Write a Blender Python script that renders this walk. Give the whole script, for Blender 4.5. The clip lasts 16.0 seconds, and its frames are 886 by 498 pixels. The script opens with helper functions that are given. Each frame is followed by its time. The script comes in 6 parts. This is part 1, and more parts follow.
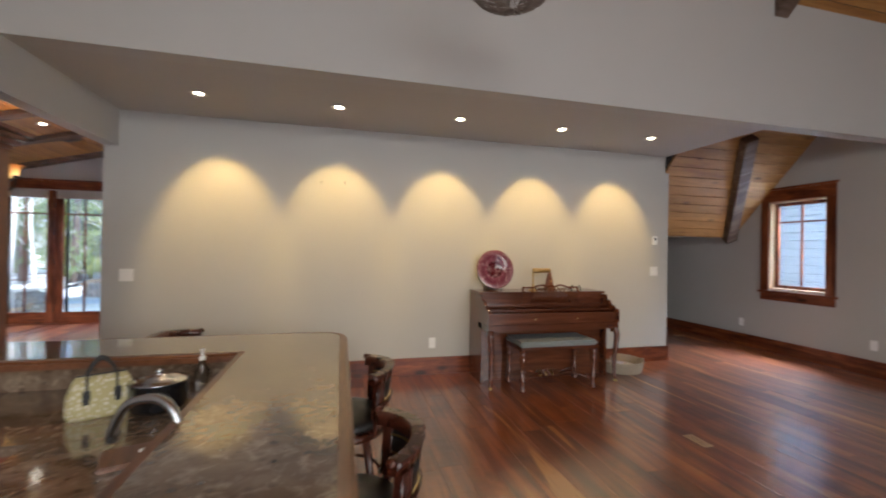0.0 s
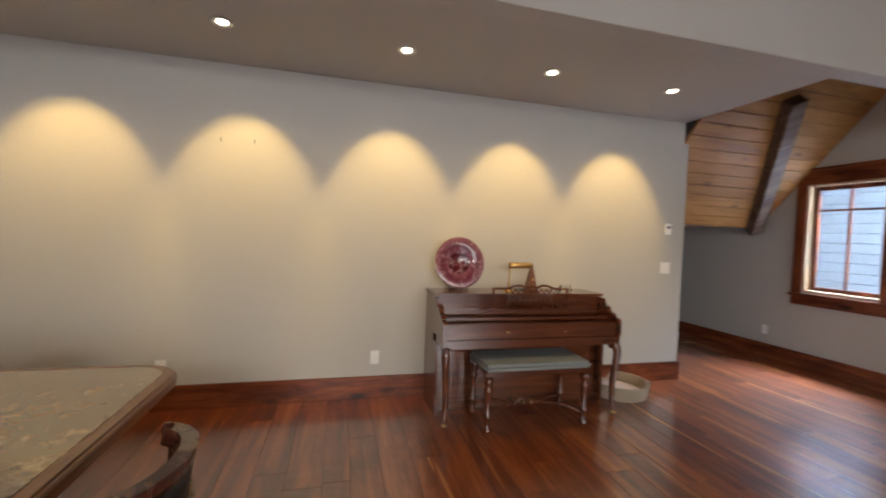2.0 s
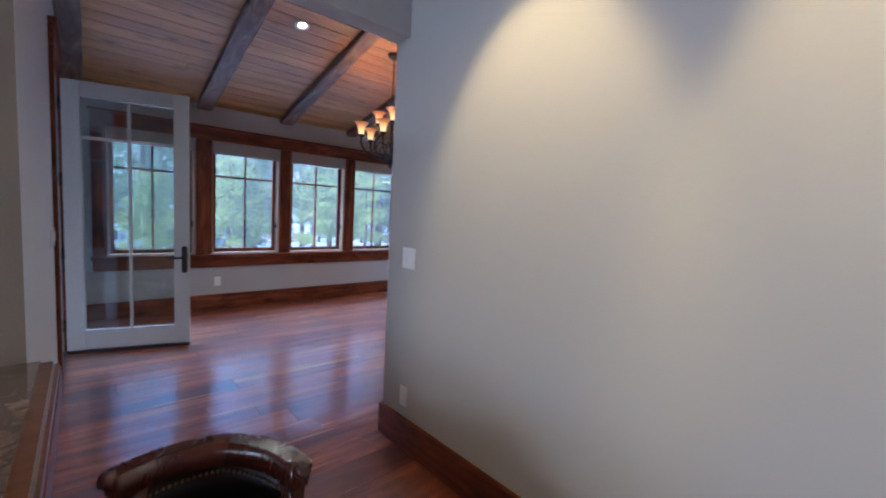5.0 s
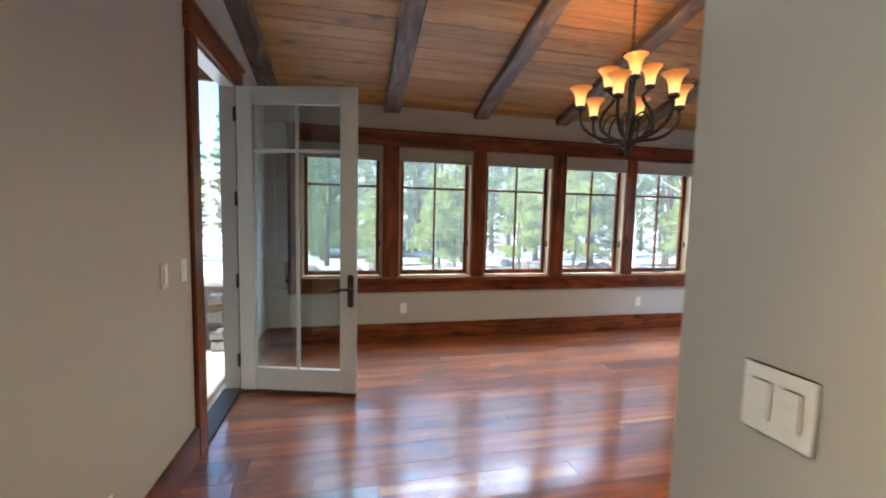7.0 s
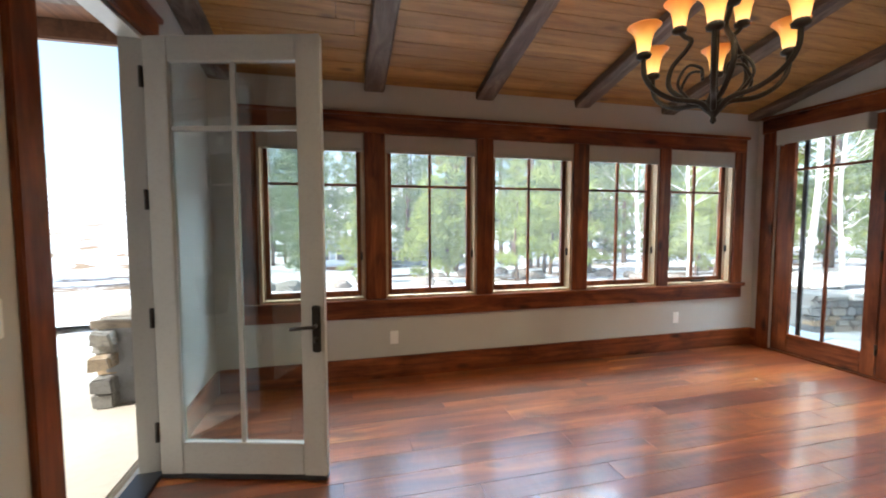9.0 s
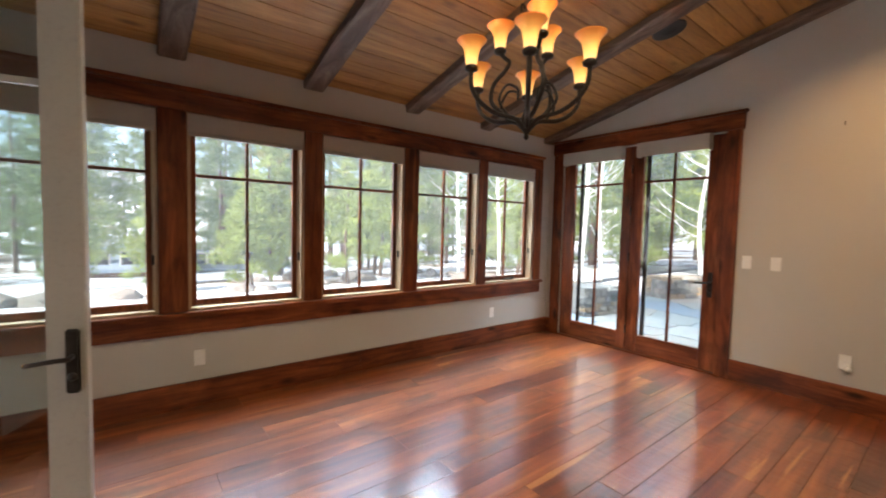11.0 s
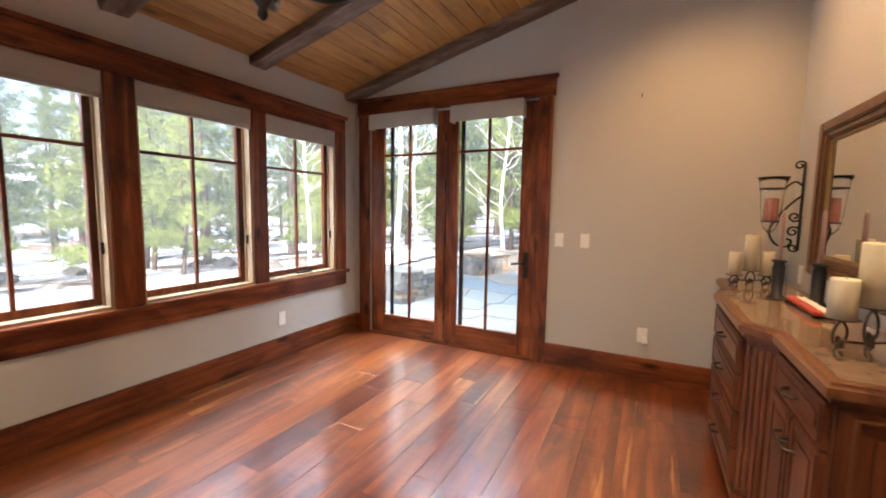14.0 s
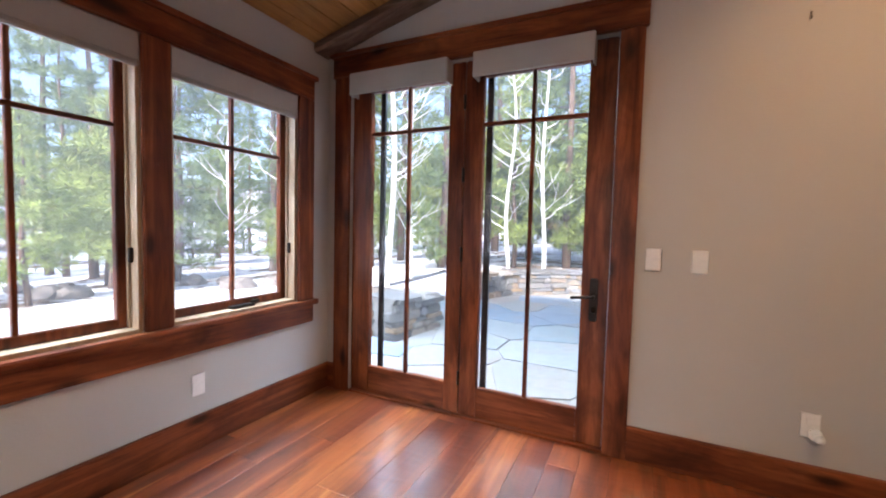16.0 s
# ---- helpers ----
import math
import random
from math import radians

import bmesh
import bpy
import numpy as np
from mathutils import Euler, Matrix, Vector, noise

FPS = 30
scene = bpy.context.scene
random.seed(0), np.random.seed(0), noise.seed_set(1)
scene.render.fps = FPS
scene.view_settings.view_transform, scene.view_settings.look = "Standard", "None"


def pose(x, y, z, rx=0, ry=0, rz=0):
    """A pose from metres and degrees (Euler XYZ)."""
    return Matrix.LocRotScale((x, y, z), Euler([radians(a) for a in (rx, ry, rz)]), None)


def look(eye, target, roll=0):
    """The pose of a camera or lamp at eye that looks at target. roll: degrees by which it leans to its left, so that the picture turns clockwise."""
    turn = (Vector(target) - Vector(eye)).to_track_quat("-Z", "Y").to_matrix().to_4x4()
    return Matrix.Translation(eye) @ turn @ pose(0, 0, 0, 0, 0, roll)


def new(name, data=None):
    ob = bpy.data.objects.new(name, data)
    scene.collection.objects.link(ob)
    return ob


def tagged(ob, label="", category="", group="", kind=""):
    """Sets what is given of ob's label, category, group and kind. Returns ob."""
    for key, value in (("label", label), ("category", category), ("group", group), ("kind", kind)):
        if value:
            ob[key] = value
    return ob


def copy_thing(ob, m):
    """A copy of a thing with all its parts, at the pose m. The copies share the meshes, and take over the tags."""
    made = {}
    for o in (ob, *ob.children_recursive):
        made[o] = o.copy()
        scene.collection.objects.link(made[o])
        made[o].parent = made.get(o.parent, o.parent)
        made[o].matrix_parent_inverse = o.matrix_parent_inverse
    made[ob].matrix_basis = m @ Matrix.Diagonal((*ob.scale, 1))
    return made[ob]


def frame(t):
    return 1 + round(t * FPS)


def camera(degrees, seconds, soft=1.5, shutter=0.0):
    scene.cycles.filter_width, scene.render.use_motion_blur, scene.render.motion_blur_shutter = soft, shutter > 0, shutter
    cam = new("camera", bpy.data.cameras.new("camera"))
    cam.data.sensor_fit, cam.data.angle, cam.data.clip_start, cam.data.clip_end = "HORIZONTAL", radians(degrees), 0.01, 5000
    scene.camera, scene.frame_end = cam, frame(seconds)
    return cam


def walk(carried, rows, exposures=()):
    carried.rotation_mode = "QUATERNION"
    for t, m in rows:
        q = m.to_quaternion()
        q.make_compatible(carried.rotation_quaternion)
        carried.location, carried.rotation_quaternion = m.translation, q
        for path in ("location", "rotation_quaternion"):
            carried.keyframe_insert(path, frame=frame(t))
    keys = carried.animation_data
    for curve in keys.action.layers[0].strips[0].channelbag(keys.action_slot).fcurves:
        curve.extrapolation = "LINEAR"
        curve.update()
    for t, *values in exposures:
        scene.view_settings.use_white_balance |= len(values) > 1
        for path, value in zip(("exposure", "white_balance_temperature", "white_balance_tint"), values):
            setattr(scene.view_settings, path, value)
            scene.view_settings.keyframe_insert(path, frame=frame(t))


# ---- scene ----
cam = camera(95.1, 16.0, 1.9, 0.4)
PATH = [
    (0, (0.379, -0.313, 1.362), (0.867, 1.627, 1.367), 1.0),
    (0.5, (0.546, -0.169, 1.4), (1.301, 1.683, 1.362), 1.4),
    (1, (0.78, 0.037, 1.399), (1.624, 1.85, 1.35), 1.8),
    (1.5, (0.956, 0.313, 1.382), (1.71, 2.164, 1.321), 2.1),
    (2, (1.046, 0.645, 1.378), (1.547, 2.58, 1.313), 2.2),
    (2.5, (1.083, 0.996, 1.395), (1.204, 2.991, 1.318), 2.4),
    (3, (1.002, 1.381, 1.345), (0.734, 3.361, 1.279), 3.0),
    (3.5, (0.879, 1.75, 1.331), (0.218, 3.635, 1.236), 3.1),
    (4, (0.702, 2.108, 1.312), (-0.272, 3.851, 1.205), 2.9),
    (4.5, (0.49, 2.447, 1.309), (-0.786, 3.98, 1.162), 2.9),
    (5, (0.232, 2.702, 1.332), (-1.257, 4.025, 1.16), 3.0),
    (5.2, (0.098, 2.8, 1.32), (-1.465, 4.036, 1.152), 3.1),
    (7.3, (-1.234, 3.402, 1.37), (-3.191, 3.788, 1.223), 0.8),
    (7.5, (-1.349, 3.409, 1.361), (-3.311, 3.776, 1.228), 0.5),
    (8, (-1.607, 3.406, 1.36), (-3.571, 3.759, 1.223), -0.1),
    (8.2, (-1.694, 3.424, 1.352), (-3.656, 3.784, 1.217), -0.2),
    (10.3, (-2.048, 3.525, 1.323), (-3.805, 4.473, 1.21), 1.0),
    (10.5, (-2.049, 3.527, 1.324), (-3.76, 4.556, 1.214), 1.1),
    (11, (-2.049, 3.536, 1.326), (-3.623, 4.766, 1.218), 1.4),
    (11.5, (-2.053, 3.547, 1.318), (-3.465, 4.959, 1.203), 1.4),
    (12, (-2.073, 3.591, 1.312), (-3.319, 5.149, 1.179), 1.2),
    (12.5, (-2.114, 3.699, 1.293), (-3.215, 5.36, 1.137), 1.1),
    (13, (-2.226, 3.907, 1.312), (-3.213, 5.638, 1.141), 0.9),
    (13.5, (-2.377, 4.147, 1.3), (-3.307, 5.909, 1.121), 0.8),
    (14, (-2.545, 4.403, 1.306), (-3.447, 6.178, 1.119), 0.9),
    (14.5, (-2.705, 4.691, 1.29), (-3.596, 6.474, 1.116), 1.2),
    (15, (-2.875, 4.979, 1.313), (-3.762, 6.763, 1.147), 1.2),
    (15.5, (-3.069, 5.256, 1.281), (-3.962, 7.04, 1.137), 1.2),
    (16, (-3.284, 5.521, 1.222), (-4.154, 7.319, 1.113), 1.4),
]
EXPOSE = [(0, 1.45, 5450, 9), (2.5, 1.35, 5600, 10), (4, 1.3, 4650, 12), (5.2, 1.35, 4350, 14), (7.3, 1.7, 5750, 1), (10.5, 1.5, 6200, 6), (12.5, 1.7, 6700, 10), (14, 1.75, 6400, 12), (16, 1.5, 5800, 15)]
walk(cam, [(t, look(e, a, r)) for t, e, a, r in PATH], EXPOSE)

# ---- world and lamps ----
world = bpy.data.worlds.new("sky")
scene.world = world
world.use_nodes = True
wn = world.node_tree
sky = wn.nodes.new("ShaderNodeTexSky")
sky.sky_type, sky.sun_disc = "NISHITA", False
sky.sun_elevation, sky.sun_rotation = radians(38), radians(165)
sky.dust_density, sky.air_density = 3.0, 1.0
wn.links.new(sky.outputs[0], wn.nodes["Background"].inputs[0])
wn.nodes["Background"].inputs[1].default_value = 0.15

sun = new("sun", bpy.data.lights.new("sun", "SUN"))
sun.data.energy, sun.data.angle, sun.data.color = 3.7, radians(3), (1, 0.95, 0.88)
sun.matrix_world = look((0, 0, 20), Vector((0, 0, 20)) - Vector((math.sin(radians(165)) * math.cos(radians(38)), math.cos(radians(165)) * math.cos(radians(38)), math.sin(radians(38)))))

CAN_X = (-0.76, 0.34, 1.45, 2.52, 3.58)
WARM = (1, 0.62, 0.17)


def spot(name, eye, target, watts, degrees, blend, colour):
    ob = new(name, bpy.data.lights.new(name, "SPOT"))
    ob.data.energy, ob.data.spot_size, ob.data.spot_blend, ob.data.color = watts, radians(degrees), blend, colour
    ob.data.shadow_soft_size = 0.03
    ob.matrix_world = look(eye, target)
    return ob


for x in CAN_X:
    spot("can_beam", (x, 3.36, 2.575), (x, 4.035, 1.60), 25, 61, 0.55, WARM)
    spot("can_spill", (x, 3.36, 2.57), (x, 3.36, 0.0), 6, 150, 1.0, (1, 0.66, 0.3))

for x, y in ((-3.49, 4.19), (-2.35, 4.9), (-2.35, 6.9), (-3.49, 6.2)):
    z = 2.475 + 0.25 * (x + 5.375) - 0.03
    corner = x > -3 and y > 6
    spot("can_beam", (x, y, z), (-2.15, 7.1, 0.0) if corner else (x, y, 0), 50 if corner else 54 if x > -3 else 26, 125, 1.0, (1, 0.57, 0.24) if corner else (1, 0.76, 0.45))


def area_lamp(name, eye, target, wide, high, watts, spread=80, colour=(0.72, 0.86, 1)):
    """An area lamp: the open sky outside and above a row of windows, or an added fill inside."""
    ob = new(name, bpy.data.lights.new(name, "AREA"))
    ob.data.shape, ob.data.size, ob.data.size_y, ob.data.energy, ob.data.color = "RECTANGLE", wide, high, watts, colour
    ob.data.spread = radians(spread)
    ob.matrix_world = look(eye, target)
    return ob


area_lamp("sky_west", (-6.7, 5.2, 4.25), (-4.0, 5.2, 0.4), 5.2, 2.4, 400, 160)
area_lamp("sky_north", (-4.3, 8.95, 3.6), (-4.3, 6.5, 0.0), 2.2, 1.2, 105, 150)
# two added warm fills inside the unseen south wall, brightening the living side
area_lamp("sky_living", (2.9, -4.4, 2.2), (2.9, 1.5, 0.0), 5.2, 1.4, 29, 140, (1, 0.90, 0.74))
area_lamp("sky_kitchen", (0.0, -4.4, 3.0), (-0.2, 4.0, 0.2), 2.6, 0.5, 26, 150, (1, 0.90, 0.74))
area_lamp("sky_alcove", (7.3, 3.8, 3.1), (5.2, 3.7, 0.3), 1.0, 0.9, 230, 130)


# ---- materials ----


def nodes_of(name):
    m = bpy.data.materials.new(name)
    m.use_nodes = True
    return m, m.node_tree, m.node_tree.nodes["Principled BSDF"]


def coords(nt, scale=(1, 1, 1), shuffle=False):
    tc = nt.nodes.new("ShaderNodeTexCoord")
    mp = nt.nodes.new("ShaderNodeMapping")
    mp.inputs["Scale"].default_value = scale
    nt.links.new(tc.outputs["Object"], mp.inputs["Vector"])
    if shuffle:
        oi = nt.nodes.new("ShaderNodeObjectInfo")
        mul = nt.nodes.new("ShaderNodeVectorMath")
        mul.operation = "SCALE"
        mul.inputs[0].default_value = (37.0, 53.0, 71.0)
        nt.links.new(oi.outputs["Random"], mul.inputs["Scale"])
        nt.links.new(mul.outputs[0], mp.inputs["Location"])
        return mp, oi
    return mp


def noise_node(nt, vec, scale, detail=4, rough=0.55, distort=0.0):
    n = nt.nodes.new("ShaderNodeTexNoise")
    n.inputs["Scale"].default_value, n.inputs["Detail"].default_value = scale, detail
    n.inputs["Roughness"].default_value, n.inputs["Distortion"].default_value = rough, distort
    nt.links.new(vec.outputs[0], n.inputs["Vector"])
    return n


def ramp(nt, fac, stops):
    r = nt.nodes.new("ShaderNodeValToRGB")
    while len(r.color_ramp.elements) < len(stops):
        r.color_ramp.elements.new(0.5)
    for e, (p, c) in zip(r.color_ramp.elements, stops):
        e.position, e.color = p, (*c, 1)
    nt.links.new(fac, r.inputs[0])
    return r


def mix(nt, a, b, fac, mode="MIX"):
    m = nt.nodes.new("ShaderNodeMix")
    m.data_type, m.blend_type = "RGBA", mode
    for sock, v in ((m.inputs[0], fac), (m.inputs[6], a), (m.inputs[7], b)):
        if isinstance(v, bpy.types.NodeSocket):
            nt.links.new(v, sock)
        elif isinstance(v, tuple):
            sock.default_value = (*v, 1)
        else:
            sock.default_value = v
    return m.outputs[2]


def bump(nt, height, bsdf, strength, distance=0.01):
    b = nt.nodes.new("ShaderNodeBump")
    b.inputs["Strength"].default_value, b.inputs["Distance"].default_value = strength, distance
    nt.links.new(height, b.inputs["Height"])
    nt.links.new(b.outputs[0], bsdf.inputs["Normal"])
    return b


def plain(name, c1, c2=None, rough=0.5, scale=6.0, metal=0.0, bumps=0.1, fine=60.0, stretch=(1, 1, 1), coat=0.0):
    """A surface of two close tones, with fine relief."""
    m, nt, p = nodes_of(name)
    c2 = c2 or tuple(v * 0.82 for v in c1)
    v = coords(nt, stretch)
    n1, n2 = noise_node(nt, v, scale), noise_node(nt, v, fine, 3)
    col = mix(nt, c1, c2, n1.outputs[0])
    nt.links.new(mix(nt, col, tuple(x * 0.8 for x in c1), ramp(nt, n2.outputs[0], [(0.5, (0, 0, 0)), (0.8, (0.6, 0.6, 0.6))]).outputs[0]), p.inputs["Base Color"])
    rr = nt.nodes.new("ShaderNodeMapRange")
    rr.inputs[3].default_value, rr.inputs[4].default_value = max(rough - 0.07, 0.02), min(rough + 0.08, 1)
    nt.links.new(n1.outputs[0], rr.inputs[0])
    nt.links.new(rr.outputs[0], p.inputs["Roughness"])
    p.inputs["Metallic"].default_value, p.inputs["Coat Weight"].default_value = metal, coat
    if bumps:
        bump(nt, n2.outputs[0], p, bumps, 0.004)
    return m


def wood(name, dark, mid, light, axis="z", rough=0.35, grain=1.0, knots=0.0, shuffle=False, bumps=0.15, spread=0.0, coat=0.0, per_island=False, blotch=0.0, figure=0.55, coat_ior=1.5, gloss=0.5):
    """Timber with long grain along one axis, darker figure and knots."""
    m, nt, p = nodes_of(name)
    s = {"x": (0.9, 11, 11), "y": (11, 0.9, 11), "z": (11, 11, 0.9)}[axis]
    made = coords(nt, tuple(v * grain for v in s), shuffle)
    v, oi = made if shuffle else (made, None)
    n1, n2 = noise_node(nt, v, 1.0, 6, 0.6, 1.2), noise_node(nt, v, 7.0, 4, 0.7, 0.4)
    base = ramp(nt, n1.outputs[0], [(0.28, dark), (0.5, mid), (0.72, light)]).outputs[0]
    col = mix(nt, base, tuple(c * 0.55 for c in dark), ramp(nt, n2.outputs[0], [(0.5, (0, 0, 0)), (0.75, (figure,) * 3)]).outputs[0])
    if knots:
        kv = coords(nt, {"x": (2.2, 6, 6), "y": (6, 2.2, 6), "z": (6, 6, 2.2)}[axis], False)
        vo = nt.nodes.new("ShaderNodeTexVoronoi")
        vo.inputs["Scale"].default_value = 1.0
        nt.links.new(kv.outputs[0], vo.inputs["Vector"])
        col = mix(nt, col, tuple(c * 0.25 for c in dark), ramp(nt, vo.outputs["Distance"], [(0.06, (knots,) * 3), (0.2, (0, 0, 0))]).outputs[0])
    if blotch:
        bv = coords(nt, {"x": (2, 5, 5), "y": (5, 2, 5), "z": (5, 5, 2)}[axis])
        bn = noise_node(nt, bv, 1.0, 4, 0.6, 0.8)
        col = mix(nt, col, ramp(nt, bn.outputs[0], [(0.32, (0.32, 0.26, 0.24)), (0.52, (0.95, 0.95, 0.95)), (0.7, (1.3, 1.35, 1.35))]).outputs[0], blotch, "MULTIPLY")
    if shuffle or per_island:
        if per_island:
            oi = nt.nodes.new("ShaderNodeNewGeometry")
        src = oi.outputs["Random Per Island" if per_island else "Random"]
        tone = ramp(nt, src, [(0.0, (0.42, 0.36, 0.33)), (0.3, (0.75, 0.68, 0.62)), (0.62, (1.0, 1.0, 1.0)), (0.88, (1.2, 1.25, 1.2)), (0.94, (1.25, 1.3, 1.25) if per_island else (1.8, 2.1, 1.8)), (1.0, (1.35, 1.4, 1.35) if per_island else (2.4, 3.4, 3.0))])
        col = mix(nt, col, tone.outputs[0], spread, "MULTIPLY")
    nt.links.new(col, p.inputs["Base Color"])
    rr = nt.nodes.new("ShaderNodeMapRange")
    rr.inputs[3].default_value, rr.inputs[4].default_value = rough - 0.08, rough + 0.12
    nt.links.new(n1.outputs[0], rr.inputs[0])
    nt.links.new(rr.outputs[0], p.inputs["Roughness"])
    p.inputs["Coat Weight"].default_value, p.inputs["Coat Roughness"].default_value = coat, 0.17
    p.inputs["Coat IOR"].default_value, p.inputs["Specular IOR Level"].default_value = coat_ior, gloss
    if bumps:
        bump(nt, n1.outputs[0], p, bumps, 0.006)
    return m


def glass(name, colour=(1, 1, 1), rough=0.0):
    m, nt, p = nodes_of(name)
    p.inputs["Base Color"].default_value = (*colour, 1)
    p.inputs["Roughness"].default_value, p.inputs["IOR"].default_value = rough, 1.45
    p.inputs["Transmission Weight"].default_value = 1.0
    return m


def glow(name, colour, strength, base=(0.8, 0.6, 0.4)):
    m, nt, p = nodes_of(name)
    p.inputs["Base Color"].default_value = (*base, 1)
    p.inputs["Emission Color"].default_value = (*colour, 1)
    p.inputs["Emission Strength"].default_value = strength
    return m


def plaster(name, c1, c2):
    """Painted wall with a light hand-trowelled texture."""
    m, nt, p = nodes_of(name)
    v = coords(nt)
    n1, n2, n3 = noise_node(nt, v, 0.8, 3), noise_node(nt, v, 14, 4, 0.6), noise_node(nt, v, 90, 2)
    nt.links.new(mix(nt, c1, c2, n1.outputs[0]), p.inputs["Base Color"])
    p.inputs["Roughness"].default_value = 0.75
    h = nt.nodes.new("ShaderNodeMath")
    h.operation = "ADD"
    nt.links.new(n2.outputs[0], h.inputs[0])
    nt.links.new(n3.outputs[0], h.inputs[1])
    bump(nt, h.outputs[0], p, 0.12, 0.006)
    return m


WALL = plaster("wall_paint", (0.475, 0.458, 0.425), (0.435, 0.42, 0.39))
SOFFIT = plaster("soffit_paint", (0.46, 0.44, 0.405), (0.425, 0.405, 0.375))
ALDER = {a: wood("alder_" + a, (0.060, 0.0125, 0.0045), (0.165, 0.040, 0.012), (0.30, 0.088, 0.027), a, 0.32, 1.0, 0.9, coat=0.08, blotch=0.8, gloss=0.28) for a in "xyz"}
JAMB = wood("pale_stop", (0.30, 0.19, 0.10), (0.42, 0.29, 0.17), (0.52, 0.38, 0.24), "z", 0.4)
BEAM = wood("old_beam", (0.05, 0.028, 0.017), (0.13, 0.085, 0.06), (0.26, 0.195, 0.155), "x", 0.55, 0.8, 0.6, bumps=0.6, gloss=0.4)


def plank_wood():
    """Hand-scraped walnut: tones that differ from plank to plank, pale sapwood streaks, knots, gloss."""
    m, nt, p = nodes_of("plank_wood")
    v, oi = coords(nt, (1, 1, 1), True)
    sub = lambda scale: noise_of(nt, v, scale)
    grain = sub((9.0, 0.8, 9.0))
    fine = sub((70.0, 3.5, 70.0))
    sap = sub((7.5, 0.42, 7.5))
    cloud = sub((5.0, 2.2, 5.0))
    wave = sub((5.0, 13.0, 5.0))
    col = ramp(nt, grain.outputs[0], [(0.30, (0.080, 0.0135, 0.0042)), (0.46, (0.175, 0.037, 0.0085)), (0.60, (0.27, 0.070, 0.0155)), (0.74, (0.37, 0.120, 0.028))]).outputs[0]
    tone = ramp(nt, oi.outputs["Random"], [(0.0, (0.62, 0.54, 0.50)), (0.22, (0.86, 0.82, 0.78)), (0.55, (1.0, 1.02, 1.0)), (0.85, (1.15, 1.25, 1.22)), (1.0, (1.4, 1.75, 1.7))])
    col = mix(nt, col, tone.outputs[0], 0.9, "MULTIPLY")
    col = mix(nt, col, (0.035, 0.010, 0.005), ramp(nt, cloud.outputs[0], [(0.52, (0, 0, 0)), (0.72, (0.75, 0.75, 0.75))]).outputs[0])
    col = mix(nt, col, (0.48, 0.205, 0.055), ramp(nt, sap.outputs[0], [(0.63, (0, 0, 0)), (0.68, (0.85, 0.85, 0.85))]).outputs[0])
    col = mix(nt, col, (0.03, 0.009, 0.004), ramp(nt, fine.outputs[0], [(0.55, (0, 0, 0)), (0.78, (0.45, 0.45, 0.45))]).outputs[0])
    nt.links.new(col, p.inputs["Base Color"])
    p.inputs["Roughness"].default_value = 0.34
    p.inputs["Coat Weight"].default_value, p.inputs["Coat IOR"].default_value = 1.0, 2.3
    cr = nt.nodes.new("ShaderNodeMapRange")
    cr.inputs[3].default_value, cr.inputs[4].default_value = 0.08, 0.20
    nt.links.new(cloud.outputs[0], cr.inputs[0])
    nt.links.new(cr.outputs[0], p.inputs["Coat Roughness"])
    b = bump(nt, wave.outputs[0], p, 0.35, 0.010)
    nt.links.new(b.outputs[0], p.inputs["Coat Normal"])
    return m


def noise_of(nt, v, scale):
    """Noise on coordinates stretched by scale."""
    k = nt.nodes.new("ShaderNodeVectorMath")
    k.operation = "MULTIPLY"
    k.inputs[1].default_value = scale
    nt.links.new(v.outputs[0], k.inputs[0])
    return noise_node(nt, k, 1.0, 4, 0.55, 0.5)


FLOOR_WOOD = plank_wood()
CEIL_WOOD = wood("cedar_boards", (0.22, 0.095, 0.022), (0.36, 0.175, 0.043), (0.47, 0.255, 0.075), "y", 0.5, 0.9, 0.7, False, 0.15, 0.3, 0.0, True)
CEIL_WOOD_X = wood("cedar_boards_x", (0.22, 0.095, 0.022), (0.36, 0.175, 0.043), (0.47, 0.255, 0.075), "x", 0.5, 0.9, 0.7, False, 0.15, 0.3, 0.0, True)
PIANO_WOOD = wood("piano_walnut", (0.055, 0.0135, 0.005), (0.105, 0.028, 0.0095), (0.165, 0.050, 0.018), "x", 0.2, 1.2, 0.0, coat=0.7, figure=0.3)
CAB_WOOD = wood("cabinet_wood", (0.075, 0.02, 0.008), (0.155, 0.045, 0.017), (0.23, 0.075, 0.028), "z", 0.34, 1.0, 0.25, coat=0.2, blotch=0.5)
STOOL_WOOD = wood("stool_wood", (0.028, 0.006, 0.0035), (0.058, 0.014, 0.007), (0.1, 0.028, 0.013), "z", 0.25, 1.2, coat=0.4)
EDGE_WOOD = wood("ledge_edge_wood", (0.10, 0.034, 0.013), (0.17, 0.065, 0.025), (0.24, 0.10, 0.042), "y", 0.3, 1.0, coat=0.3)
GLASS = glass("clear_glass")
TINTED = glass("coated_double_glass", (0.70, 0.79, 0.79))
TINTED.node_tree.nodes["Principled BSDF"].inputs["IOR"].default_value = 1.75
IRON = plain("dark_iron", (0.03, 0.026, 0.024), (0.05, 0.042, 0.036), 0.42, 20, 0.8, 0.3, 120)
WHITE = plain("white_plastic", (0.86, 0.85, 0.82), (0.82, 0.81, 0.78), 0.35, 5, 0, 0.02)
DOORGREY = plain("taupe_door_paint", (0.40, 0.385, 0.36), (0.36, 0.35, 0.33), 0.35, 4, 0, 0.04)
SHADE = plain("linen_shade", (0.42, 0.385, 0.33), (0.36, 0.33, 0.285), 0.85, 8, 0, 0.3, 300)
